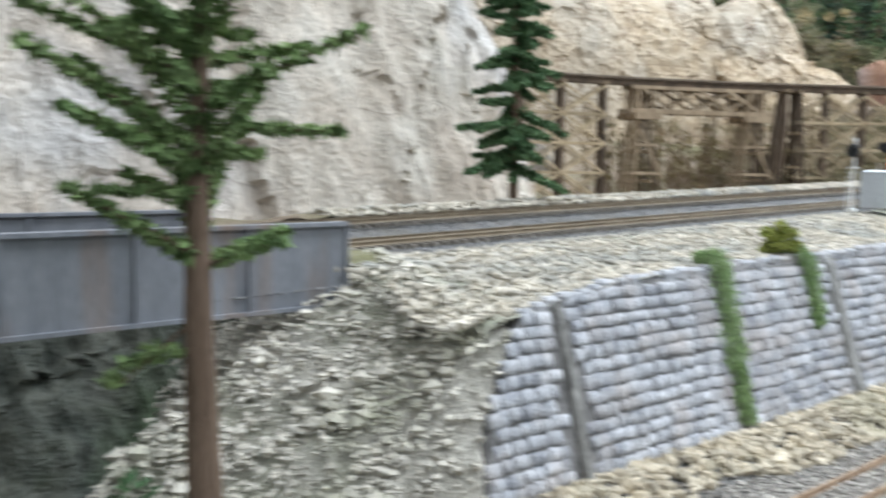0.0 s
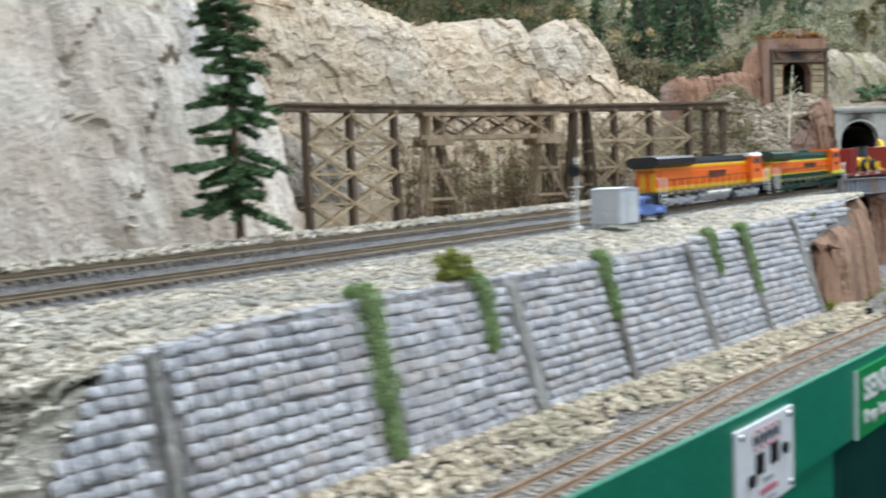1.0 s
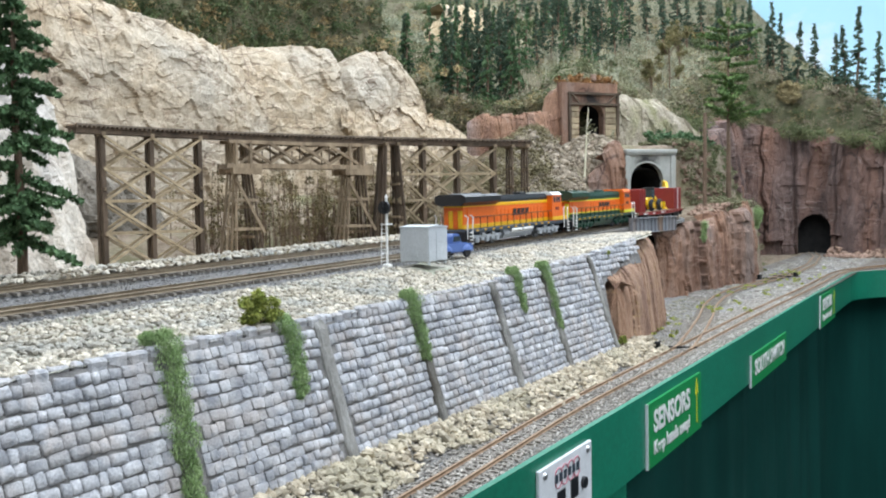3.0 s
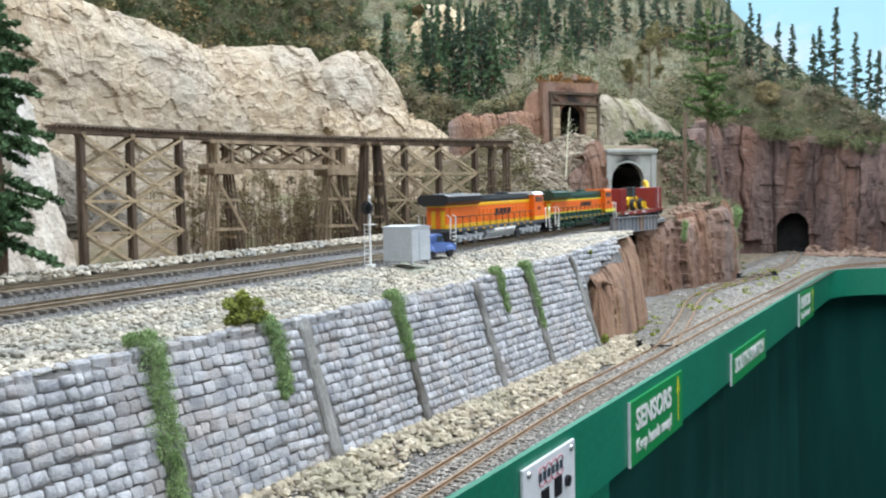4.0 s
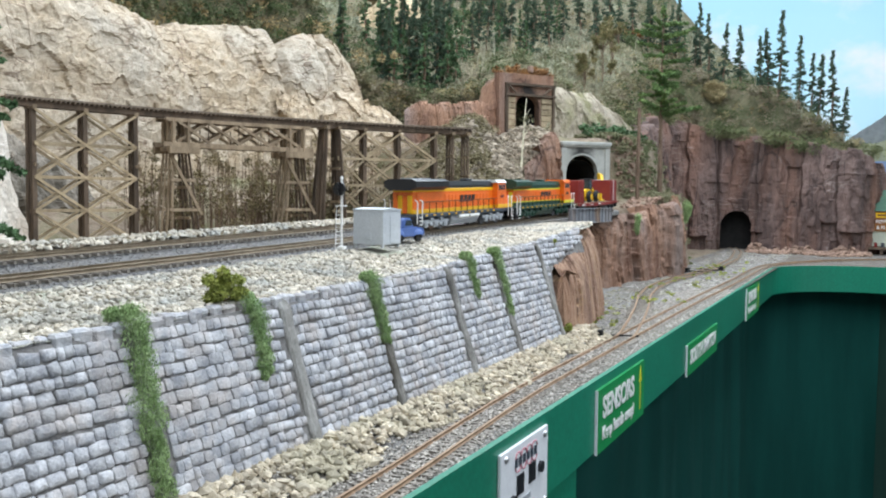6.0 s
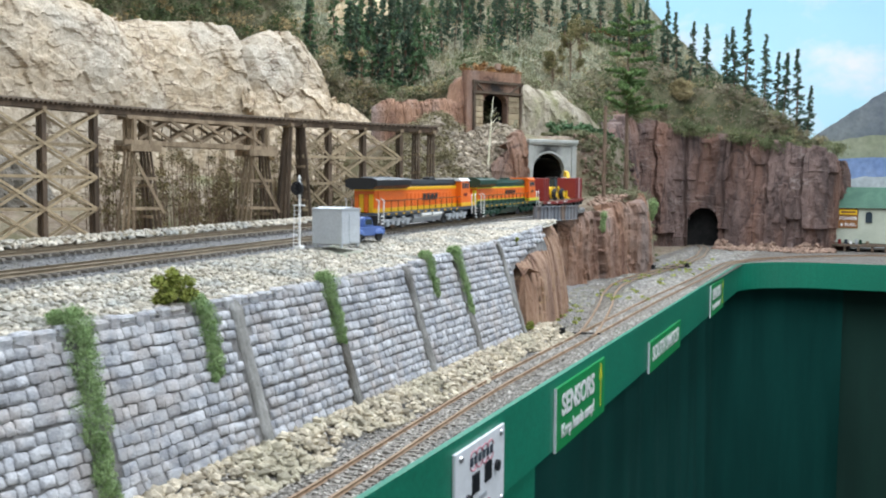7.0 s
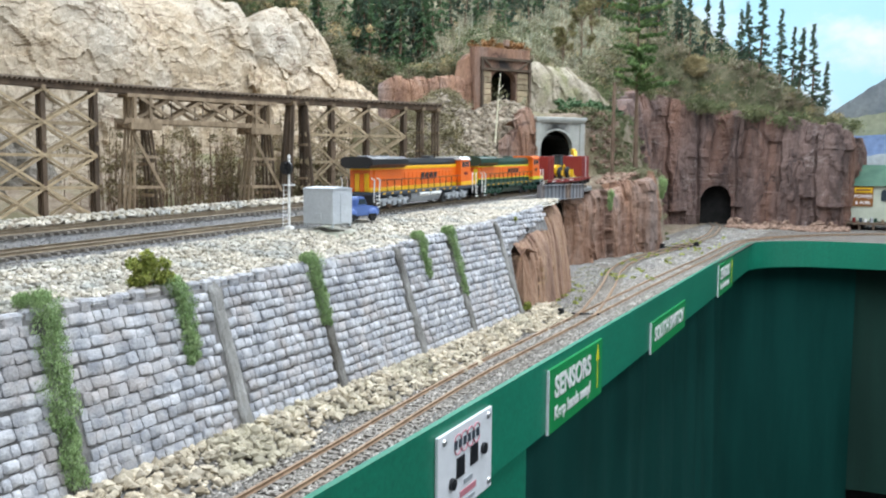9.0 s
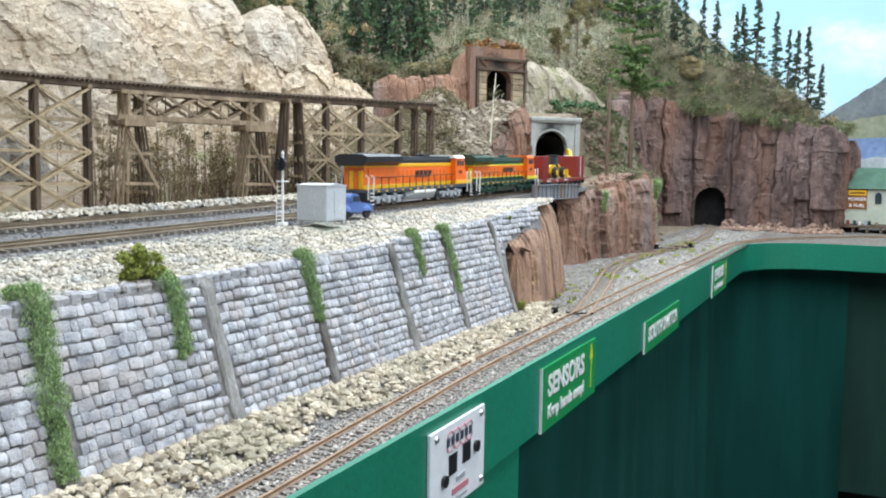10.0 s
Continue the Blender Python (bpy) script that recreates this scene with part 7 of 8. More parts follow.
def conifer(height, spread, bare, mt, label, name="conifer", trunk_r=0.004, whorls=16, seed=1, clump=26, leaf=0.0042, gap=0.25, m=None, droop=0.25, taper=0.75, low=()):
    """A spruce or fir: tapered trunk, drooping boughs set with needle sprays."""
    g = random.Random(seed)
    t = thing(name, label, "tree", m, "trees on the layout")
    bm = bmesh.new()
    n = 7
    tube(bm, [(0.0012 * math.sin(k * 1.3), 0, height * k / n) for k in range(n + 1)], [trunk_r * (1 - 0.92 * k / n) for k in range(n + 1)], 9)
    trunk = part("trunk", bm, BARK, t)
    cs, rs = [], []
    limbs = bmesh.new()
    for k in range(whorls):
        f = k / (whorls - 1)
        reach = spread * (1 - f) ** taper * g.uniform(0.75, 1.15) + 0.002
        for b in range(g.randint(4, 7)):
            if g.random() < gap:
                continue
            a = g.uniform(0, 6.283)
            f2 = min(1.0, max(0.0, f + g.uniform(-1.3, 1.3) / whorls))
            z = height * (bare + (0.985 - bare) * f2)
            l = reach * g.uniform(0.45, 1.15)
            tip = Vector((math.cos(a) * l, math.sin(a) * l, z - l * droop * g.uniform(-0.2, 2.2) + g.uniform(-0.003, 0.003)))
            rod(limbs, (0, 0, z), tip, max(0.0003, trunk_r * 0.16), 0.0002, 4, False)
            steps = max(2, int(l / (leaf * 1.6)))
            for s in range(1, steps + 1):
                u = s / steps
                cs.append((tip.x * u, tip.y * u, z + (tip.z - z) * u))
                rs.append(leaf * (0.7 + 0.7 * (1 - u) + 0.5 * (1 - f)))
    for a, b in low:
        a, b = Vector(a), Vector(b)
        rod(limbs, a, b, 0.0006, 0.0003, 4, False)
        for k in range(7):
            c = a.lerp(b, 0.35 + 0.11 * k)
            cs.append(tuple(c + Vector((g.uniform(-1, 1), g.uniform(-1, 1), g.uniform(-1, 0.5))) * 0.003))
            rs.append(leaf * 1.5)
    tagged(part("branchwork", limbs, BARK, t), kind="stuff")
    cs.append((0, 0, height))
    rs.append(leaf)
    v, fc = leaves(cs, rs, clump, leaf, seed + 50, 0.55, 0.2)
    ob = new("crown", leaf_mesh("crown", v, fc, mt))
    ob.parent = t
    tagged(ob, kind="stuff")
    return t


def ground_at(x, y):
    """Height of the planted slope."""
    z = low_land(x, y)
    f = lerp_table(FRONT, x)
    if y > f - 0.03:
        z = max(z, hill_plane(x, y) + 0.03 * fbm(x * 3.5, y * 3.5, 2.0, 3) + 0.010 * fbm(x * 18, y * 18, 1.0, 3)) if y > f else z
    return z


def trees():
    # the tall spruce against the cliff, and the near pine by the girder bridge
    conifer(0.25, 0.033, 0.12, SPRUCE, "tall dark green model spruce in front of the cliff", "spruce", 0.0036, 44, 3, 34, 0.0028, 0.37, pose(0.472, 0.455, 0.094), 0.22, 0.38)
    conifer(0.29, 0.044, 0.50, NEEDLE2, "near green model pine with a bare lower trunk", "pine", 0.0066, 19, 8, 24, 0.0022, 0.28, pose(0.112, 0.207, -0.045), -0.42, 0.35, [((0, 0, 0.132), (-0.0170, 0.0142, 0.112))])
    conifer(0.38, 0.064, 0.44, NEEDLE3, "tall green model pine with a long bare trunk", "pine", 0.0055, 17, 12, 34, 0.0038, 0.42, pose(1.90, 0.330, 0.135), -0.12, 0.25)
    # a dead pole beside it
    t = thing("dead_tree", "bare dead tree trunk on the bluff", "tree", pose(1.768, 0.342, 0.132), "trees on the layout")
    bm = bmesh.new()
    rod(bm, (0, 0, 0), (0.003, 0, 0.174), 0.0040, 0.0030, 8)
    part("trunk", bm, BARK, t)
    for k in range(7):
        bm = bmesh.new()
        a = k * 2.1
        z = 0.05 + k * 0.016
        rod(bm, (0.001, 0, z), (0.001 + 0.007 * math.cos(a), 0.007 * math.sin(a), z + 0.002), 0.0005, 0.0002, 4)
        part("twig", bm, BARK, t)
    # a pale birch stem on the scree
    t = thing("birch", "thin pale birch stem on the scree slope", "tree", pose(1.642, 0.525, 0.203), "trees on the layout")
    bm = bmesh.new()
    pale = material("pale_birch_bark", (0.55, 0.52, 0.36), (0.68, 0.65, 0.50), 90, 0.9, 0.3, 900)
    pts = [Vector((0, 0, -0.01)), Vector((0.007, 0, 0.035)), Vector((0.013, 0, 0.075)), Vector((0.022, 0, 0.116))]
    tube(bm, pts, (0.0019, 0.0016, 0.0013, 0.0007), 8)
    part("trunk", bm, pale, t)
    for k, (x, z, dx, dz) in enumerate(((0.008, 0.045, 0.014, 0.014), (0.012, 0.065, 0.018, 0.012), (0.011, 0.06, -0.012, 0.014), (0.016, 0.085, 0.014, 0.012))):
        bm = bmesh.new()
        rod(bm, (x, 0, z), (x + dx, -0.004, z + dz), 0.0007, 0.0003, 5)
        part("limb", bm, pale, t)
    v, f = leaves([(0.022, -0.004, 0.062), (0.03, -0.004, 0.08), (0.0, -0.003, 0.076)], [0.010, 0.010, 0.007], 26, 0.0022, 5)
    ob = new("crown", leaf_mesh("crown", v, f, SCRUB))
    ob.parent = t
    olive = material("olive_brown_leaf", (0.12, 0.115, 0.045), (0.25, 0.21, 0.095), 40, 0.95, 0.0, 900, vary=0.35, island=True)
    for k, (x, y, h, sp) in enumerate(((2.27, 0.555, 0.150, 0.030), (2.32, 0.535, 0.175, 0.034), (2.37, 0.560, 0.165, 0.030), (2.22, 0.585, 0.110, 0.026), (2.42, 0.520, 0.120, 0.028), (2.12, 0.425, 0.10, 0.030))):
        broadleaf(h, sp, NEEDLE3 if k == 5 else olive, "leafy dark green model tree on the slope" if k == 5 else "loose olive-brown model tree on the slope", 70 + k, pose(x, y, ground_at(x, y) - 0.006))
    # forest on the slopes: a few kinds, copied
    kinds = [conifer(h, s, b, mt, lab, "conifer", 0.0028, w, sd, 11, 0.0027, 0.32, pose(2.3 + i * 0.05, 1.5, 0.5), 0.25, 0.95)
             for i, (h, s, b, mt, lab, w, sd) in enumerate((
                 (0.150, 0.021, 0.08, FARNEEDLE, "dark blue-green model conifer on the hillside", 20, 31),
                 (0.165, 0.018, 0.14, FARNEEDLE, "slender blue-green model conifer on the hillside", 24, 37),
                 (0.135, 0.024, 0.06, NEEDLE, "dark green model conifer on the hillside", 18, 41),
                 (0.145, 0.015, 0.24, FARNEEDLE, "thin sparse model conifer on the skyline", 22, 43)))]
    g = random.Random(17)
    spots = []
    # dense grove right of the cliff: a tall front row, then the stand behind it
    for k in range(15):
        u = (k + g.uniform(-0.3, 0.3)) / 14
        spots.append((1.86 + 0.05 * u + g.uniform(-0.02, 0.03), 0.965 - 0.185 * u, g.choice((0, 2, 2, 1)), g.uniform(1.2, 1.55)))
    for k in range(26):
        spots.append((g.uniform(1.95, 2.20), g.uniform(0.80, 1.12), g.choice((0, 2, 2, 1)), g.uniform(0.95, 1.3)))
    # grove on top of the cliff
    for k in range(38):
        spots.append((g.uniform(1.35, 1.95), g.uniform(1.10, 1.4), g.choice((0, 2, 1)), g.uniform(0.7, 1.05)))
    # high slope
    for k in range(64):
        x, y = g.uniform(2.2, 3.0), g.uniform(0.72, 1.3)
        if not (2.15 < x < 2.46 and y > 0.98):
            spots.append((x, y, g.choice((0, 1, 1, 2)), g.uniform(0.8, 1.2)))
    # trees on the brink of the cream cliff
    for k in range(26):
        x = g.uniform(1.0, 1.84)
        spots.append((x, lerp_table(FRONT, x) + g.uniform(-0.035, 0.02), g.choice((0, 0, 2, 1)), g.uniform(0.7, 1.15)))
    # skyline row above the cave cliff
    for x, y, k, s in ((2.84, 0.395, 1, 1.3), (2.86, 0.36, 0, 1.3), (2.89, 0.43, 1, 1.3), (2.90, 0.315, 3, 1.3), (2.88, 0.255, 3, 1.25), (2.88, 0.205, 1, 1.6), (2.90, 0.235, 3, 1.4), (2.88, 0.150, 1, 1.4), (2.89, 0.118, 1, 1.2), (2.88, 0.098, 3, 1.4), (2.88, 0.060, 1, 1.45), (2.90, 0.035, 3, 1.1), (2.88, 0.010, 3, 1.1), (2.80, 0.46, 2, 0.9), (2.76, 0.50, 1, 1.0), (2.72, 0.55, 0, 1.0), (2.8, 0.56, 1, 1.1), (2.66, 0.62, 1, 1.0), (2.9, 0.5, 1, 1.1), (2.95, 0.6, 0, 1.1), (2.58, 0.66, 3, 1.2), (2.62, 0.72, 1, 1.1), (2.70, 0.66, 3, 1.3), (2.74, 0.60, 1, 1.1), (2.78, 0.52, 3, 1.1), (2.82, 0.49, 1, 1.2), (2.52, 0.74, 1, 1.1), (2.47, 0.80, 0, 1.2), (2.66, 0.80, 1, 1.2), (2.40, 0.85, 3, 1.2), (2.35, 0.92, 1, 1.1), (2.86, 0.44, 3, 1.1)):
        spots.append((x, y, k, s))
    for i, (x, y, k, s) in enumerate(spots):
        m = pose(x, y, ground_at(x, y) - (0.028 if i < 15 else 0.006), g.uniform(-3, 3), g.uniform(-3, 3), g.uniform(0, 360)) @ Matrix.Diagonal((s, s, s, 1))
        ob = copy_thing(kinds[k], m)
        ob.scale = (s, s, s)
    for i, k in enumerate(kinds):
        k.matrix_world = pose(2.25 + i * 0.13, 1.0 + 0.04 * i, ground_at(2.25 + i * 0.13, 1.0 + 0.04 * i) - 0.006)


def broadleaf(height, spread, mt, label, seed, m):
    """A loose leafy tree: a forked stem and uneven clumps of small leaves."""
    g = random.Random(seed)
    t = thing("tree", label, "tree", m, "trees on the layout")
    bm = bmesh.new()
    tube(bm, [(0.002 * math.sin(k * 1.9 + seed), 0.002 * math.cos(k * 1.4), height * 0.85 * k / 5) for k in range(6)], [0.0022 * (1 - 0.15 * k) for k in range(6)], 7)
    part("trunk", bm, BARK, t)
    cs, rs = [], []
    for k in range(11):
        z0 = height * g.uniform(0.22, 0.7)
        a, l = g.uniform(0, 6.283), spread * g.uniform(0.3, 1.0)
        tip = Vector((math.cos(a) * l, math.sin(a) * l, min(height, z0 + height * g.uniform(0.12, 0.35))))
        bm = bmesh.new()
        rod(bm, (0, 0, z0), tip, 0.0009, 0.0004, 5, False)
        part("limb", bm, BARK, t)
        for q in range(4):
            cs.append(tuple(tip + Vector((g.gauss(0, 0.35), g.gauss(0, 0.35), g.gauss(0, 0.4))) * spread * 0.5))
            rs.append(spread * g.uniform(0.16, 0.34))
    v, f = leaves(cs, rs, 75, 0.0024, seed + 9, 0.9)
    ob = new("crown", leaf_mesh("crown", v, f, mt))
    ob.parent = t
    tagged(ob, kind="stuff")


def strands(name, places, lo, hi, mt, label, seed):
    """Thin upright stalks and twigs, one sliver each, as one planted mass."""
    g = np.random.RandomState(seed)
    p = np.array(places)
    n = len(p)
    h = g.uniform(lo, hi, n)
    tip = p + np.stack([g.normal(0, 0.16, n) * h, g.normal(0, 0.16, n) * h, h], 1)
    a = g.uniform(0, 6.283, n)
    w = np.stack([np.cos(a), np.sin(a), 0 * a], 1) * g.uniform(0.0004, 0.0009, n)[:, None]
    v = np.stack([p - w, p + w, tip + w * 0.3, tip - w * 0.3], 1).reshape(-1, 3)
    tagged(new(name, leaf_mesh(name, v, np.arange(4 * n).reshape(n, 4), mt)), label, "shrubs", kind="stuff")


def scrub_patch(name, spots, mt, label, count=40, size=0.0045, seed=1, squash=0.75):
    """One planted mass of tiny leaves: spots of x, y, z, radius."""
    v, f = leaves([s[:3] for s in spots], [s[3] for s in spots], count, size, seed, squash)
    tagged(new(name, leaf_mesh(name, v, f, mt)), label, "shrubs", kind="stuff")


def scrub():
    g = random.Random(23)

    def slope(n, x0, x1, y0, y1, r0, r1):
        out = []
        for _ in range(n):
            x, y = g.uniform(x0, x1), g.uniform(y0, y1)
            f = lerp_table(FRONT, x)
            if y < f + 0.01:
                continue
            r = g.uniform(r0, r1)
            out.append((x, y, ground_at(x, y) + r * 0.35, r))
        return out
    # species grow in drifts over the slope
    drift = dict(sage=[], olive=[], dry=[], green=[], tan=[])
    stalks = []
    for _ in range(5200):
        x, y = g.uniform(1.80, 3.3), g.uniform(-0.05, 1.45)
        if y < lerp_table(FRONT, x) + 0.008:
            continue
        if 2.18 < x < 2.45 and 1.02 < y < 1.22:
            continue
        k = fbm(x * 5, y * 5, 7.0, 3) + g.gauss(0, 0.16)
        q = fbm(x * 8, y * 8, 12.0, 3) + g.gauss(0, 0.16)
        name = "sage" if k > 0.12 else "green" if k < -0.38 else "olive" if q > 0.08 else "tan" if q < -0.30 else "dry"
        if x > 2.55 and y < 0.42 and g.random() < 0.35:
            name = "green"
        r = g.uniform(0.009, 0.030) * (0.8 if name == "dry" else 1.0)
        z = ground_at(x, y)
        drift[name].append((x, y, z + r * 0.3, r))
        if name in ("sage", "dry", "tan") and g.random() < 0.75:
            for _ in range(6):
                stalks.append((x + g.gauss(0, 0.012), y + g.gauss(0, 0.012), z))
    sage = material("sage_green_scrub", (0.215, 0.235, 0.155), (0.39, 0.40, 0.29), 30, 0.95, 0.0, 900, vary=0.3, island=True)
    dark = material("dark_green_scrub", (0.055, 0.085, 0.035), (0.13, 0.165, 0.065), 30, 0.95, 0.0, 900, vary=0.35, island=True)
    tan = material("tan_dry_grass", (0.26, 0.21, 0.10), (0.42, 0.35, 0.19), 30, 0.95, 0.0, 900, vary=0.3, island=True)
    scrub_patch("sage_scrub", drift["sage"], sage, "pale sage-green bushes on the hillside", 80, 0.0032, 34)
    scrub_patch("hill_scrub", drift["olive"], SCRUB, "olive scrub covering the hillside", 80, 0.0032, 1)
    scrub_patch("dry_scrub", drift["dry"], DRYSCRUB, "dry grey-brown twiggy scrub on the hillside", 75, 0.0031, 2)
    scrub_patch("green_scrub", drift["green"], dark, "dark green bushes on the hillside", 80, 0.0033, 3)
    scrub_patch("tan_scrub", drift["tan"], tan, "tan dry grass tufts on the hillside", 85, 0.0026, 35)
    strands("hill_stalks", stalks, 0.012, 0.045, material("pale_dry_stalk", (0.30, 0.27, 0.17), (0.50, 0.46, 0.33), 40, 0.95, 0.0, 900, vary=0.3, island=True), "thin pale dry stalks standing on the hillside", 41)
    # dense yellow-green bushes at the foot of the grove and dark ones round the portals
    foot = [(1.855 + 0.10 * u + g.uniform(-0.015, 0.02), 0.79 - 0.15 * u + g.uniform(-0.01, 0.02), 0.335 + 0.02 * u + g.uniform(-0.015, 0.025), g.uniform(0.009, 0.019)) for u in [g.random() for _ in range(90)]]
    scrub_patch("grove_bushes", foot, material("yellow_sage_bush", (0.20, 0.20, 0.085), (0.36, 0.34, 0.17), 40, 0.95, 0.0, 900, vary=0.3, island=True), "yellow-green bushes at the foot of the grove", 130, 0.0023, 36)
    # upper ledge with rusty scrub
    shelf = [(2.62 + 0.20 * u + g.uniform(-0.01, 0.01), 0.70 - 0.16 * u + g.uniform(-0.006, 0.006), 0) for u in [g.random() for _ in range(90)]]
    scrub_patch("ledge_scrub", [(x, y, ground_at(x, y) + 0.008, g.uniform(0.006, 0.012)) for x, y, _ in shelf], RUSTSCRUB, "rust-coloured scrub along the upper ledge", 60, 0.0026, 37)
    scrub_patch("cliff_top_scrub", slope(900, 0.9, 1.9, 0.9, 1.5, 0.012, 0.03), SCRUB, "olive scrub along the cliff top", 70, 0.003, 4)
    scrub_patch("cliff_top_dry_grass", slope(700, 0.9, 1.9, 0.9, 1.5, 0.010, 0.024), tan, "tan dry grass above the cliff", 70, 0.003, 27)
    scrub_patch("rust_scrub", [(1.79 + 0.13 * u + g.uniform(-0.01, 0.01), 0.64 - 0.10 * u + g.uniform(-0.005, 0.02), 0.392 + g.uniform(-0.004, 0.012), g.uniform(0.007, 0.014)) for u in [0.14 + 0.70 * k / 26 for k in range(27)]], RUSTSCRUB, "rust-coloured scrub above the timber portal", 46, 0.0035, 5)
    # brush on the steep bank where the slope begins
    bank = []
    edge_line = [p for p in FRONT if 1.83 <= p[0] <= 2.95]
    spans = [(a, b, math.hypot(b[0] - a[0], b[1] - a[1])) for a, b in zip(edge_line, edge_line[1:])]
    for k in range(2500):
        d = g.random() * sum(s[2] for s in spans)
        for a, b, l in spans:
            if d <= l:
                break
            d -= l
        x, f = a[0] + (b[0] - a[0]) * d / l, a[1] + (b[1] - a[1]) * d / l
        z1 = hill_plane(x, f) + 0.015
        z0 = min(z1, max(low_land(x, f), 0.20))
        bank.append((x + g.uniform(-0.012, 0.012), f - 0.018 + g.uniform(-0.012, 0.014), z0 + (z1 - z0) * g.random(), g.uniform(0.010, 0.026)))
    scrub_patch("bank_scrub", bank[:850], SCRUB, "olive scrub on the steep bank", 85, 0.0028, 21)
    scrub_patch("bank_dry_scrub", bank[850:1650], DRYSCRUB, "dry brown scrub on the steep bank", 85, 0.0028, 22)
    scrub_patch("bank_green_scrub", bank[1650:2100], dark, "dark green scrub on the steep bank", 85, 0.0028, 24)
    scrub_patch("bank_tan_scrub", bank[2100:], tan, "tan dry grass on the steep bank", 85, 0.0028, 28)
    # brush on the bank above the cream cliff
    brink = []
    for k in range(1500):
        x = g.uniform(0.66, 1.84)
        f = lerp_table(FRONT, x)
        z1 = hill_plane(x, f) + 0.02
        brink.append((x, f - 0.022 + g.uniform(-0.014, 0.012), g.uniform(0.40, max(0.46, z1)), g.uniform(0.010, 0.026)))
    scrub_patch("brink_scrub", brink[:350], SCRUB, "olive scrub on the bank above the cliff", 75, 0.003, 31)
    scrub_patch("brink_grass", brink[700:950], material("golden_dry_grass", (0.30, 0.22, 0.10), (0.44, 0.34, 0.18), 14, 0.95, 0.0, 900, vary=0.2, island=True), "golden dry grass on the bank above the cliff", 75, 0.003, 32)
    scrub_patch("brink_bushes", brink[350:700] + brink[1100:], dark, "dark green bushes on the bank above the cliff", 75, 0.003, 33)
    # brush along the edge of the red cliffs
    edge = []
    for k in range(150):
        u = g.random()
        if u < 0.40:
            x = 2.05 + 0.62 * g.random()
            edge.append((x, 0.46 + g.uniform(-0.01, 0.03), 0.345 + 0.03 * math.sin(x * 8) + g.uniform(-0.02, 0.015), g.uniform(0.012, 0.026)))
        else:
            y = -0.06 + 0.45 * g.random()
            edge.append((2.71 + 0.2 * max(0, y - 0.2) + g.uniform(-0.01, 0.06), y, 0.262 + 0.20 * max(0, y) + g.uniform(-0.012, 0.02), g.uniform(0.012, 0.026)))
    scrub_patch("cliff_edge_scrub", edge, material("olive_green_brush", (0.075, 0.10, 0.04), (0.19, 0.20, 0.09), 14, 0.95, 0.0, 900, vary=0.4, island=True), "olive brush spilling over the red cliff edge", 120, 0.0028, 6)
    # a big tan bush on the brow and dry brush round it
    brow = []
    for k in range(90):
        a, r = g.uniform(0, 6.283), 0.026 * g.random() ** 0.5
        brow.append((2.825 + g.uniform(-0.01, 0.01), 0.375 + r * math.cos(a) * 1.3, 0.452 + r * math.sin(a), g.uniform(0.007, 0.013)))
    scrub_patch("tan_bush", brow, material("tan_bush_leaf", (0.26, 0.21, 0.10), (0.42, 0.35, 0.19), 24, 0.95, 0.0, 900, vary=0.3, island=True), "rounded tan dry bush on the brow of the hill", 60, 0.003, 25)
    # bushes under the trestle and on the scree
    under = []
    stems = bmesh.new()
    for k in range(300):
        x = g.uniform(0.98, 1.32)
        y = g.uniform(0.70, 0.88) - 0.45 * max(0, x - 1.1)
        z, h = low_land(x, y), g.uniform(0.03, 0.115)
        rod(stems, (x, y, z - 0.003), (x + g.uniform(-0.008, 0.008), y, z + h), 0.0009, 0.0004, 4, False)
        under.append((x, y, z + h * g.uniform(0.4, 1.0), g.uniform(0.007, 0.016)))
    tagged(solid("bush_stems", stems, BARK, "thin grey-brown stems of the bushes below the trestle", "shrubs"), kind="stuff")
    scrub_patch("gully_bushes", under, material("dark_olive_bush", (0.10, 0.085, 0.04), (0.24, 0.19, 0.09), 20, 0.95, 0.0, 900, vary=0.4, island=True), "tangled olive-brown bushes below the trestle", 90, 0.0017, 7)
    scr = []
    for k in range(1000):
        x, y = g.uniform(1.18, 1.66), g.uniform(0.455, 0.72)
        if y < 0.47 + 0.10 * smooth((x - 1.45) / 0.1) or g.random() < 0.5 * smooth((x - 1.45) / 0.1):
            continue
        scr.append((x, y, low_land(x, y) + 0.006, g.uniform(0.005, 0.017)))
    scrub_patch("scree_bushes", scr, material("olive_brown_bush", (0.14, 0.12, 0.06), (0.29, 0.25, 0.15), 30, 0.95, 0.0, 900, vary=0.4, island=True), "olive-brown twiggy bushes on the scree slope", 70, 0.0024, 8)
    blf = []
    for k in range(420):
        x, y = g.uniform(1.79, 2.10), g.uniform(0.30, 0.48)
        blf.append((x, y, low_land(x, y) + 0.003, g.uniform(0.004, 0.014)))
    scrub_patch("bluff_grass", blf, SCRUB, "dry grass tufts on top of the bluff", 40, 0.003, 9)
    side = []
    for k in range(460):
        x = g.uniform(1.79, 2.10)
        y = 2.165 + g.uniform(-0.01, 0.06) - x
        if y > 0.30:
            side.append((x, y, low_land(x, y) + 0.004, g.uniform(0.005, 0.014)))
    scrub_patch("slope_bushes", side, SCRUB, "olive bushes on the slope beside the concrete portal", 60, 0.003, 26)
    hid = [(1.80 + 0.16 * u + g.uniform(-0.01, 0.01), 0.44 - 0.06 * u + g.uniform(-0.01, 0.03), 0.256 + g.uniform(-0.005, 0.02), g.uniform(0.010, 0.020)) for u in [k / 40 for k in range(41)]]
    scrub_patch("portal_bushes", hid, NEEDLE, "dark green bushes beside the concrete portal", 70, 0.0045, 10)
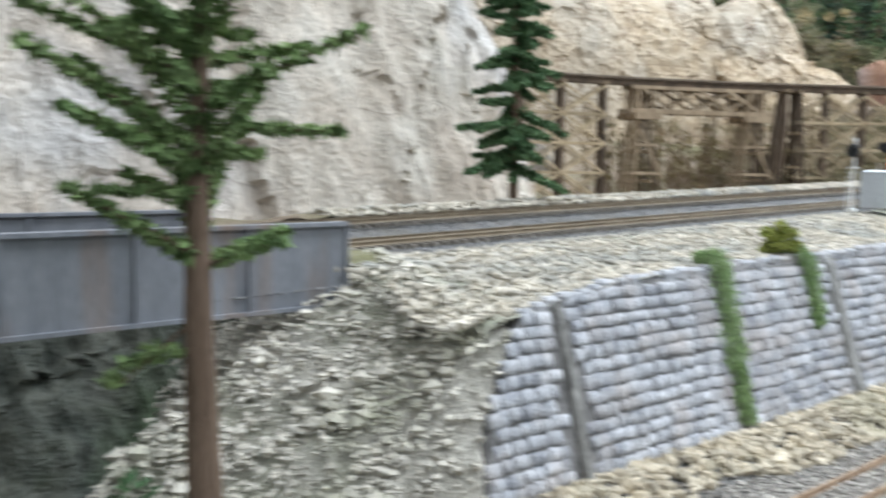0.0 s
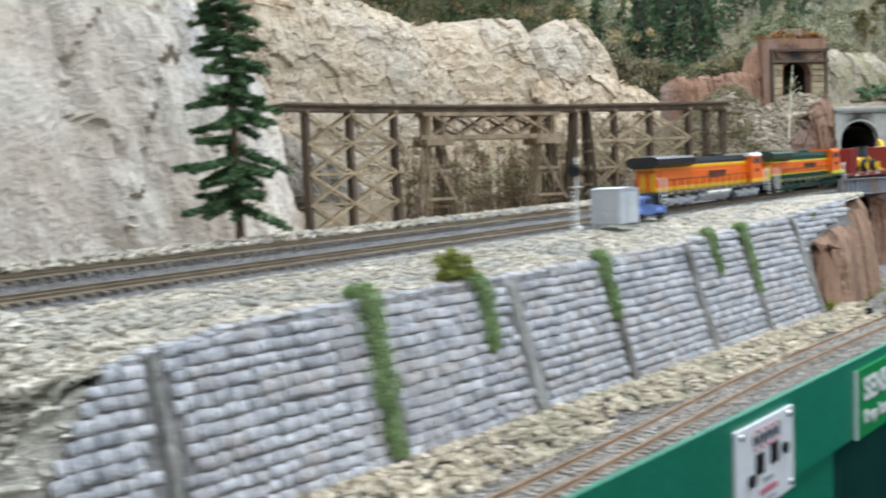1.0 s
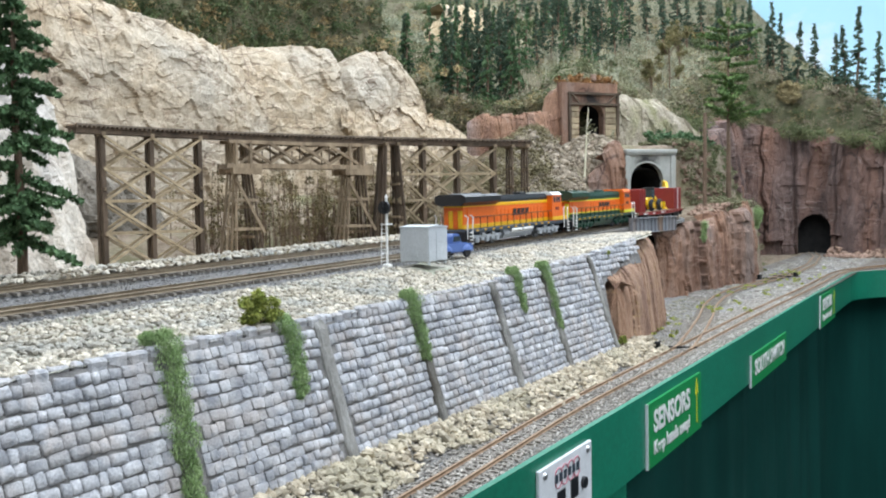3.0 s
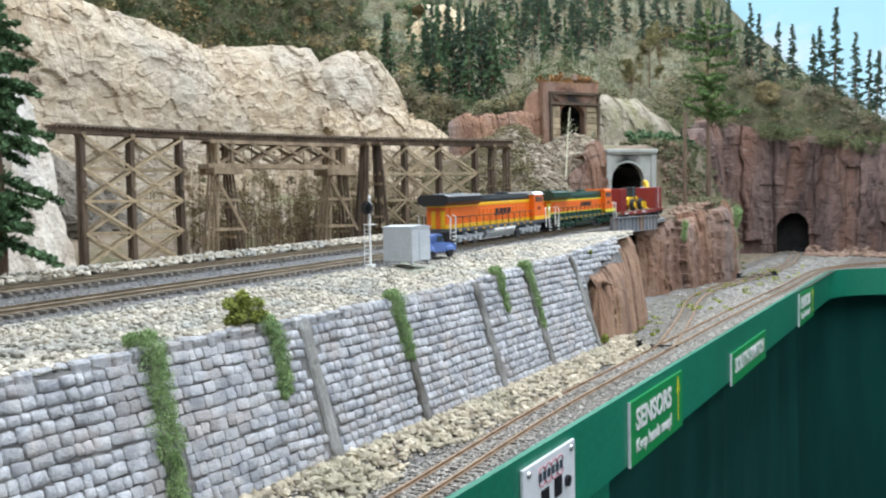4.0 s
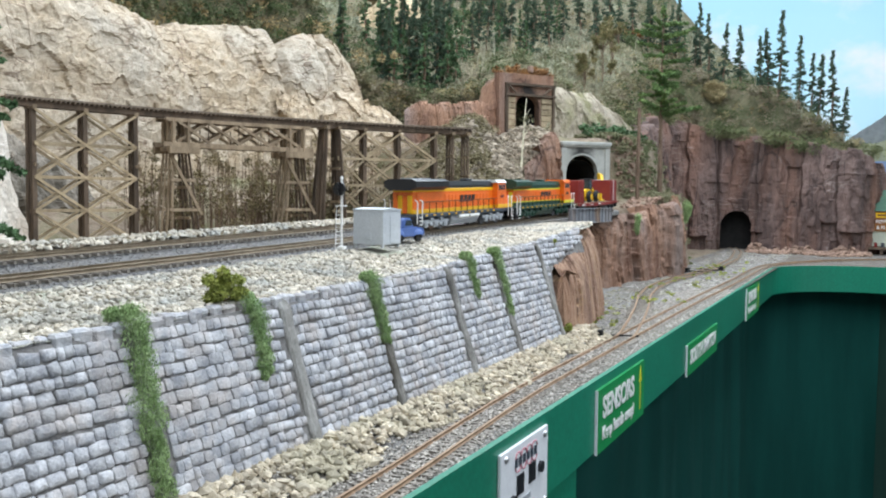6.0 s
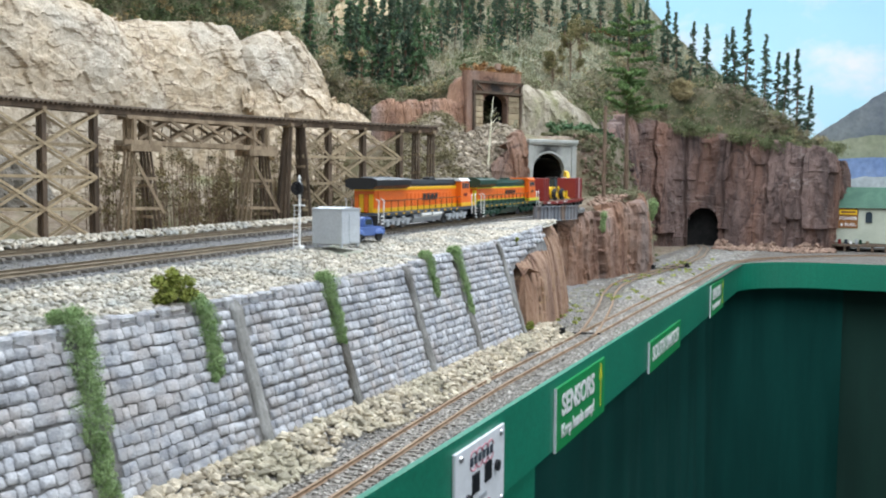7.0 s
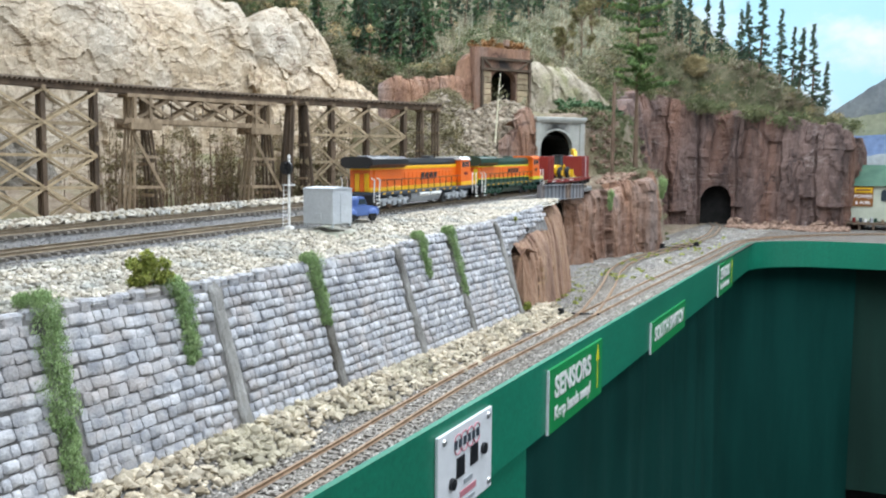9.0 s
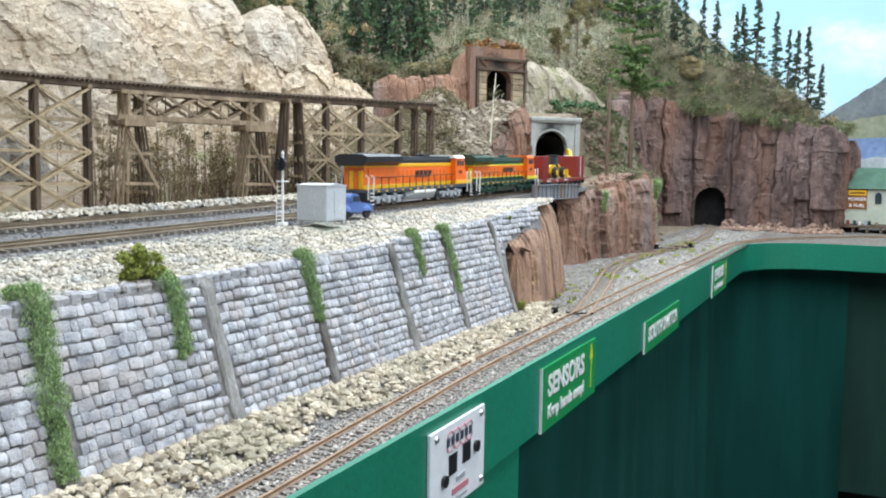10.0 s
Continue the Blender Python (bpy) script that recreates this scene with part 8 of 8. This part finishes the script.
    # thin bare saplings on the slope
    bm = bmesh.new()
    for k in range(420):
        x, y = g.uniform(1.85, 2.9), g.uniform(0.0, 0.95)
        if y < lerp_table(FRONT, x) + 0.02:
            continue
        z = ground_at(x, y) - 0.004
        h = g.uniform(0.03, 0.085)
        rod(bm, (x, y, z), (x + g.uniform(-0.006, 0.006), y, z + h), 0.0009, 0.0003, 4, False)
    tagged(solid("saplings", bm, material("grey_sapling_bark", (0.30, 0.28, 0.2), (0.42, 0.4, 0.3), 60, 0.9, 0.0, 900), "thin pale bare saplings on the hillside", "saplings"), kind="stuff")
    # weeds on the yard and the ravine
    yard = [(g.uniform(1.0, 2.2), g.uniform(0.17, 0.26), 0.0, g.uniform(0.003, 0.007)) for _ in range(60)]
    scrub_patch("yard_weeds", yard, BUSHLEAF, "yellow-green weeds on the yard gravel", 22, 0.002, 11, 0.4)
    rav = []
    for k in range(100):
        x, y = g.uniform(-0.25, 0.12), g.uniform(0.22, 0.33)
        rav.append((x, y, ravine_z(x, y) + 0.004, g.uniform(0.006, 0.016)))
    scrub_patch("ravine_brush", rav, NEEDLE, "dark brush in the shaded ravine", 60, 0.003, 12)


def wall_plants():
    g = random.Random(29)
    for x, z1, z0, w in ((0.384, 0.0845, 0.012, 0.0062), (0.466, 0.0825, 0.046, 0.0052), (0.588, 0.0850, 0.046, 0.0056), (0.741, 0.0900, 0.060, 0.0042), (0.797, 0.0910, 0.040, 0.0048)):
        cs, rs = [], []
        n = int((z1 - z0) / 0.0018)
        for k in range(n):
            u = k / max(1, n - 1)
            z = z1 - (z1 - z0) * u
            p = wall_point(x - 0.0075 * u * (z1 - z0) / 0.07 + g.uniform(-0.0012, 0.0012), z) + WALL_N * 0.0022
            cs.append(tuple(p + Vector((g.gauss(0, 0.3) * w, 0, 0))))
            rs.append(w * (1.25 - 0.55 * u) * g.uniform(0.7, 1.15))
        for k in range(6):
            cs.append((x + g.uniform(-0.008, 0.006), 0.2275 + g.uniform(0, 0.004), z1 + 0.001))
            rs.append(0.0035)
        v, f = leaves(cs, rs, 520, 0.0005, 60 + int(x * 100), 1.0, 0.9)
        t = thing("moss_streak", "green moss hanging down the stone wall", "moss", group="moss on the wall")
        ob = new("moss", leaf_mesh("moss", v, f, MOSS))
        ob.parent = t
    for x, y, z1, z0, w in ((1.60, 0.299, 0.108, 0.078, 0.006), (1.925, 0.280, 0.128, 0.092, 0.008), (1.86, 0.262, 0.125, 0.105, 0.005)):
        n = int((z1 - z0) / 0.0018)
        cs = [(x + g.gauss(0, 0.3) * w, y + 0.05 * (z1 - z0) * k / n, z1 - (z1 - z0) * k / n) for k in range(n)]
        v, f = leaves(cs, [w * (1.2 - 0.5 * k / n) * g.uniform(0.7, 1.15) for k in range(n)], 160, 0.0011, 90 + int(x * 100), 1.0, 0.6)
        t = thing("moss_streak", "green moss hanging down the red rock bluff", "moss", group="moss on the rock")
        ob = new("moss", leaf_mesh("moss", v, f, MOSS))
        ob.parent = t
    for x, y, z, r, n, lab in ((0.4545, 0.2335, 0.0895, 0.0080, 16, "yellow-green bush on top of the wall"), (0.912, 0.199, 0.013, 0.0050, 6, "small green bush at the wall foot"), (0.955, 0.232, 0.090, 0.0042, 5, "small dark green bush on the wall")):
        t = thing("bush", lab, "bush", pose(x, y, z - r * 0.8))
        bm = bmesh.new()
        cs = []
        for k in range(n):
            c = Vector((g.uniform(-r, r), g.uniform(-r, r) * 0.8, g.uniform(0.2, 1.9) * r))
            rod(bm, (0, 0, 0), c, 0.0004, 0.0002, 4, False)
            cs.append(tuple(c))
        part("twigs", bm, BARK, t)
        v, f = leaves(cs, [r * 0.5] * n, 260, 0.0010, 80 + n, 0.9)
        ob = new("foliage", leaf_mesh("foliage", v, f, BUSHLEAF))
        ob.parent = t


trees()
scrub()
wall_plants()
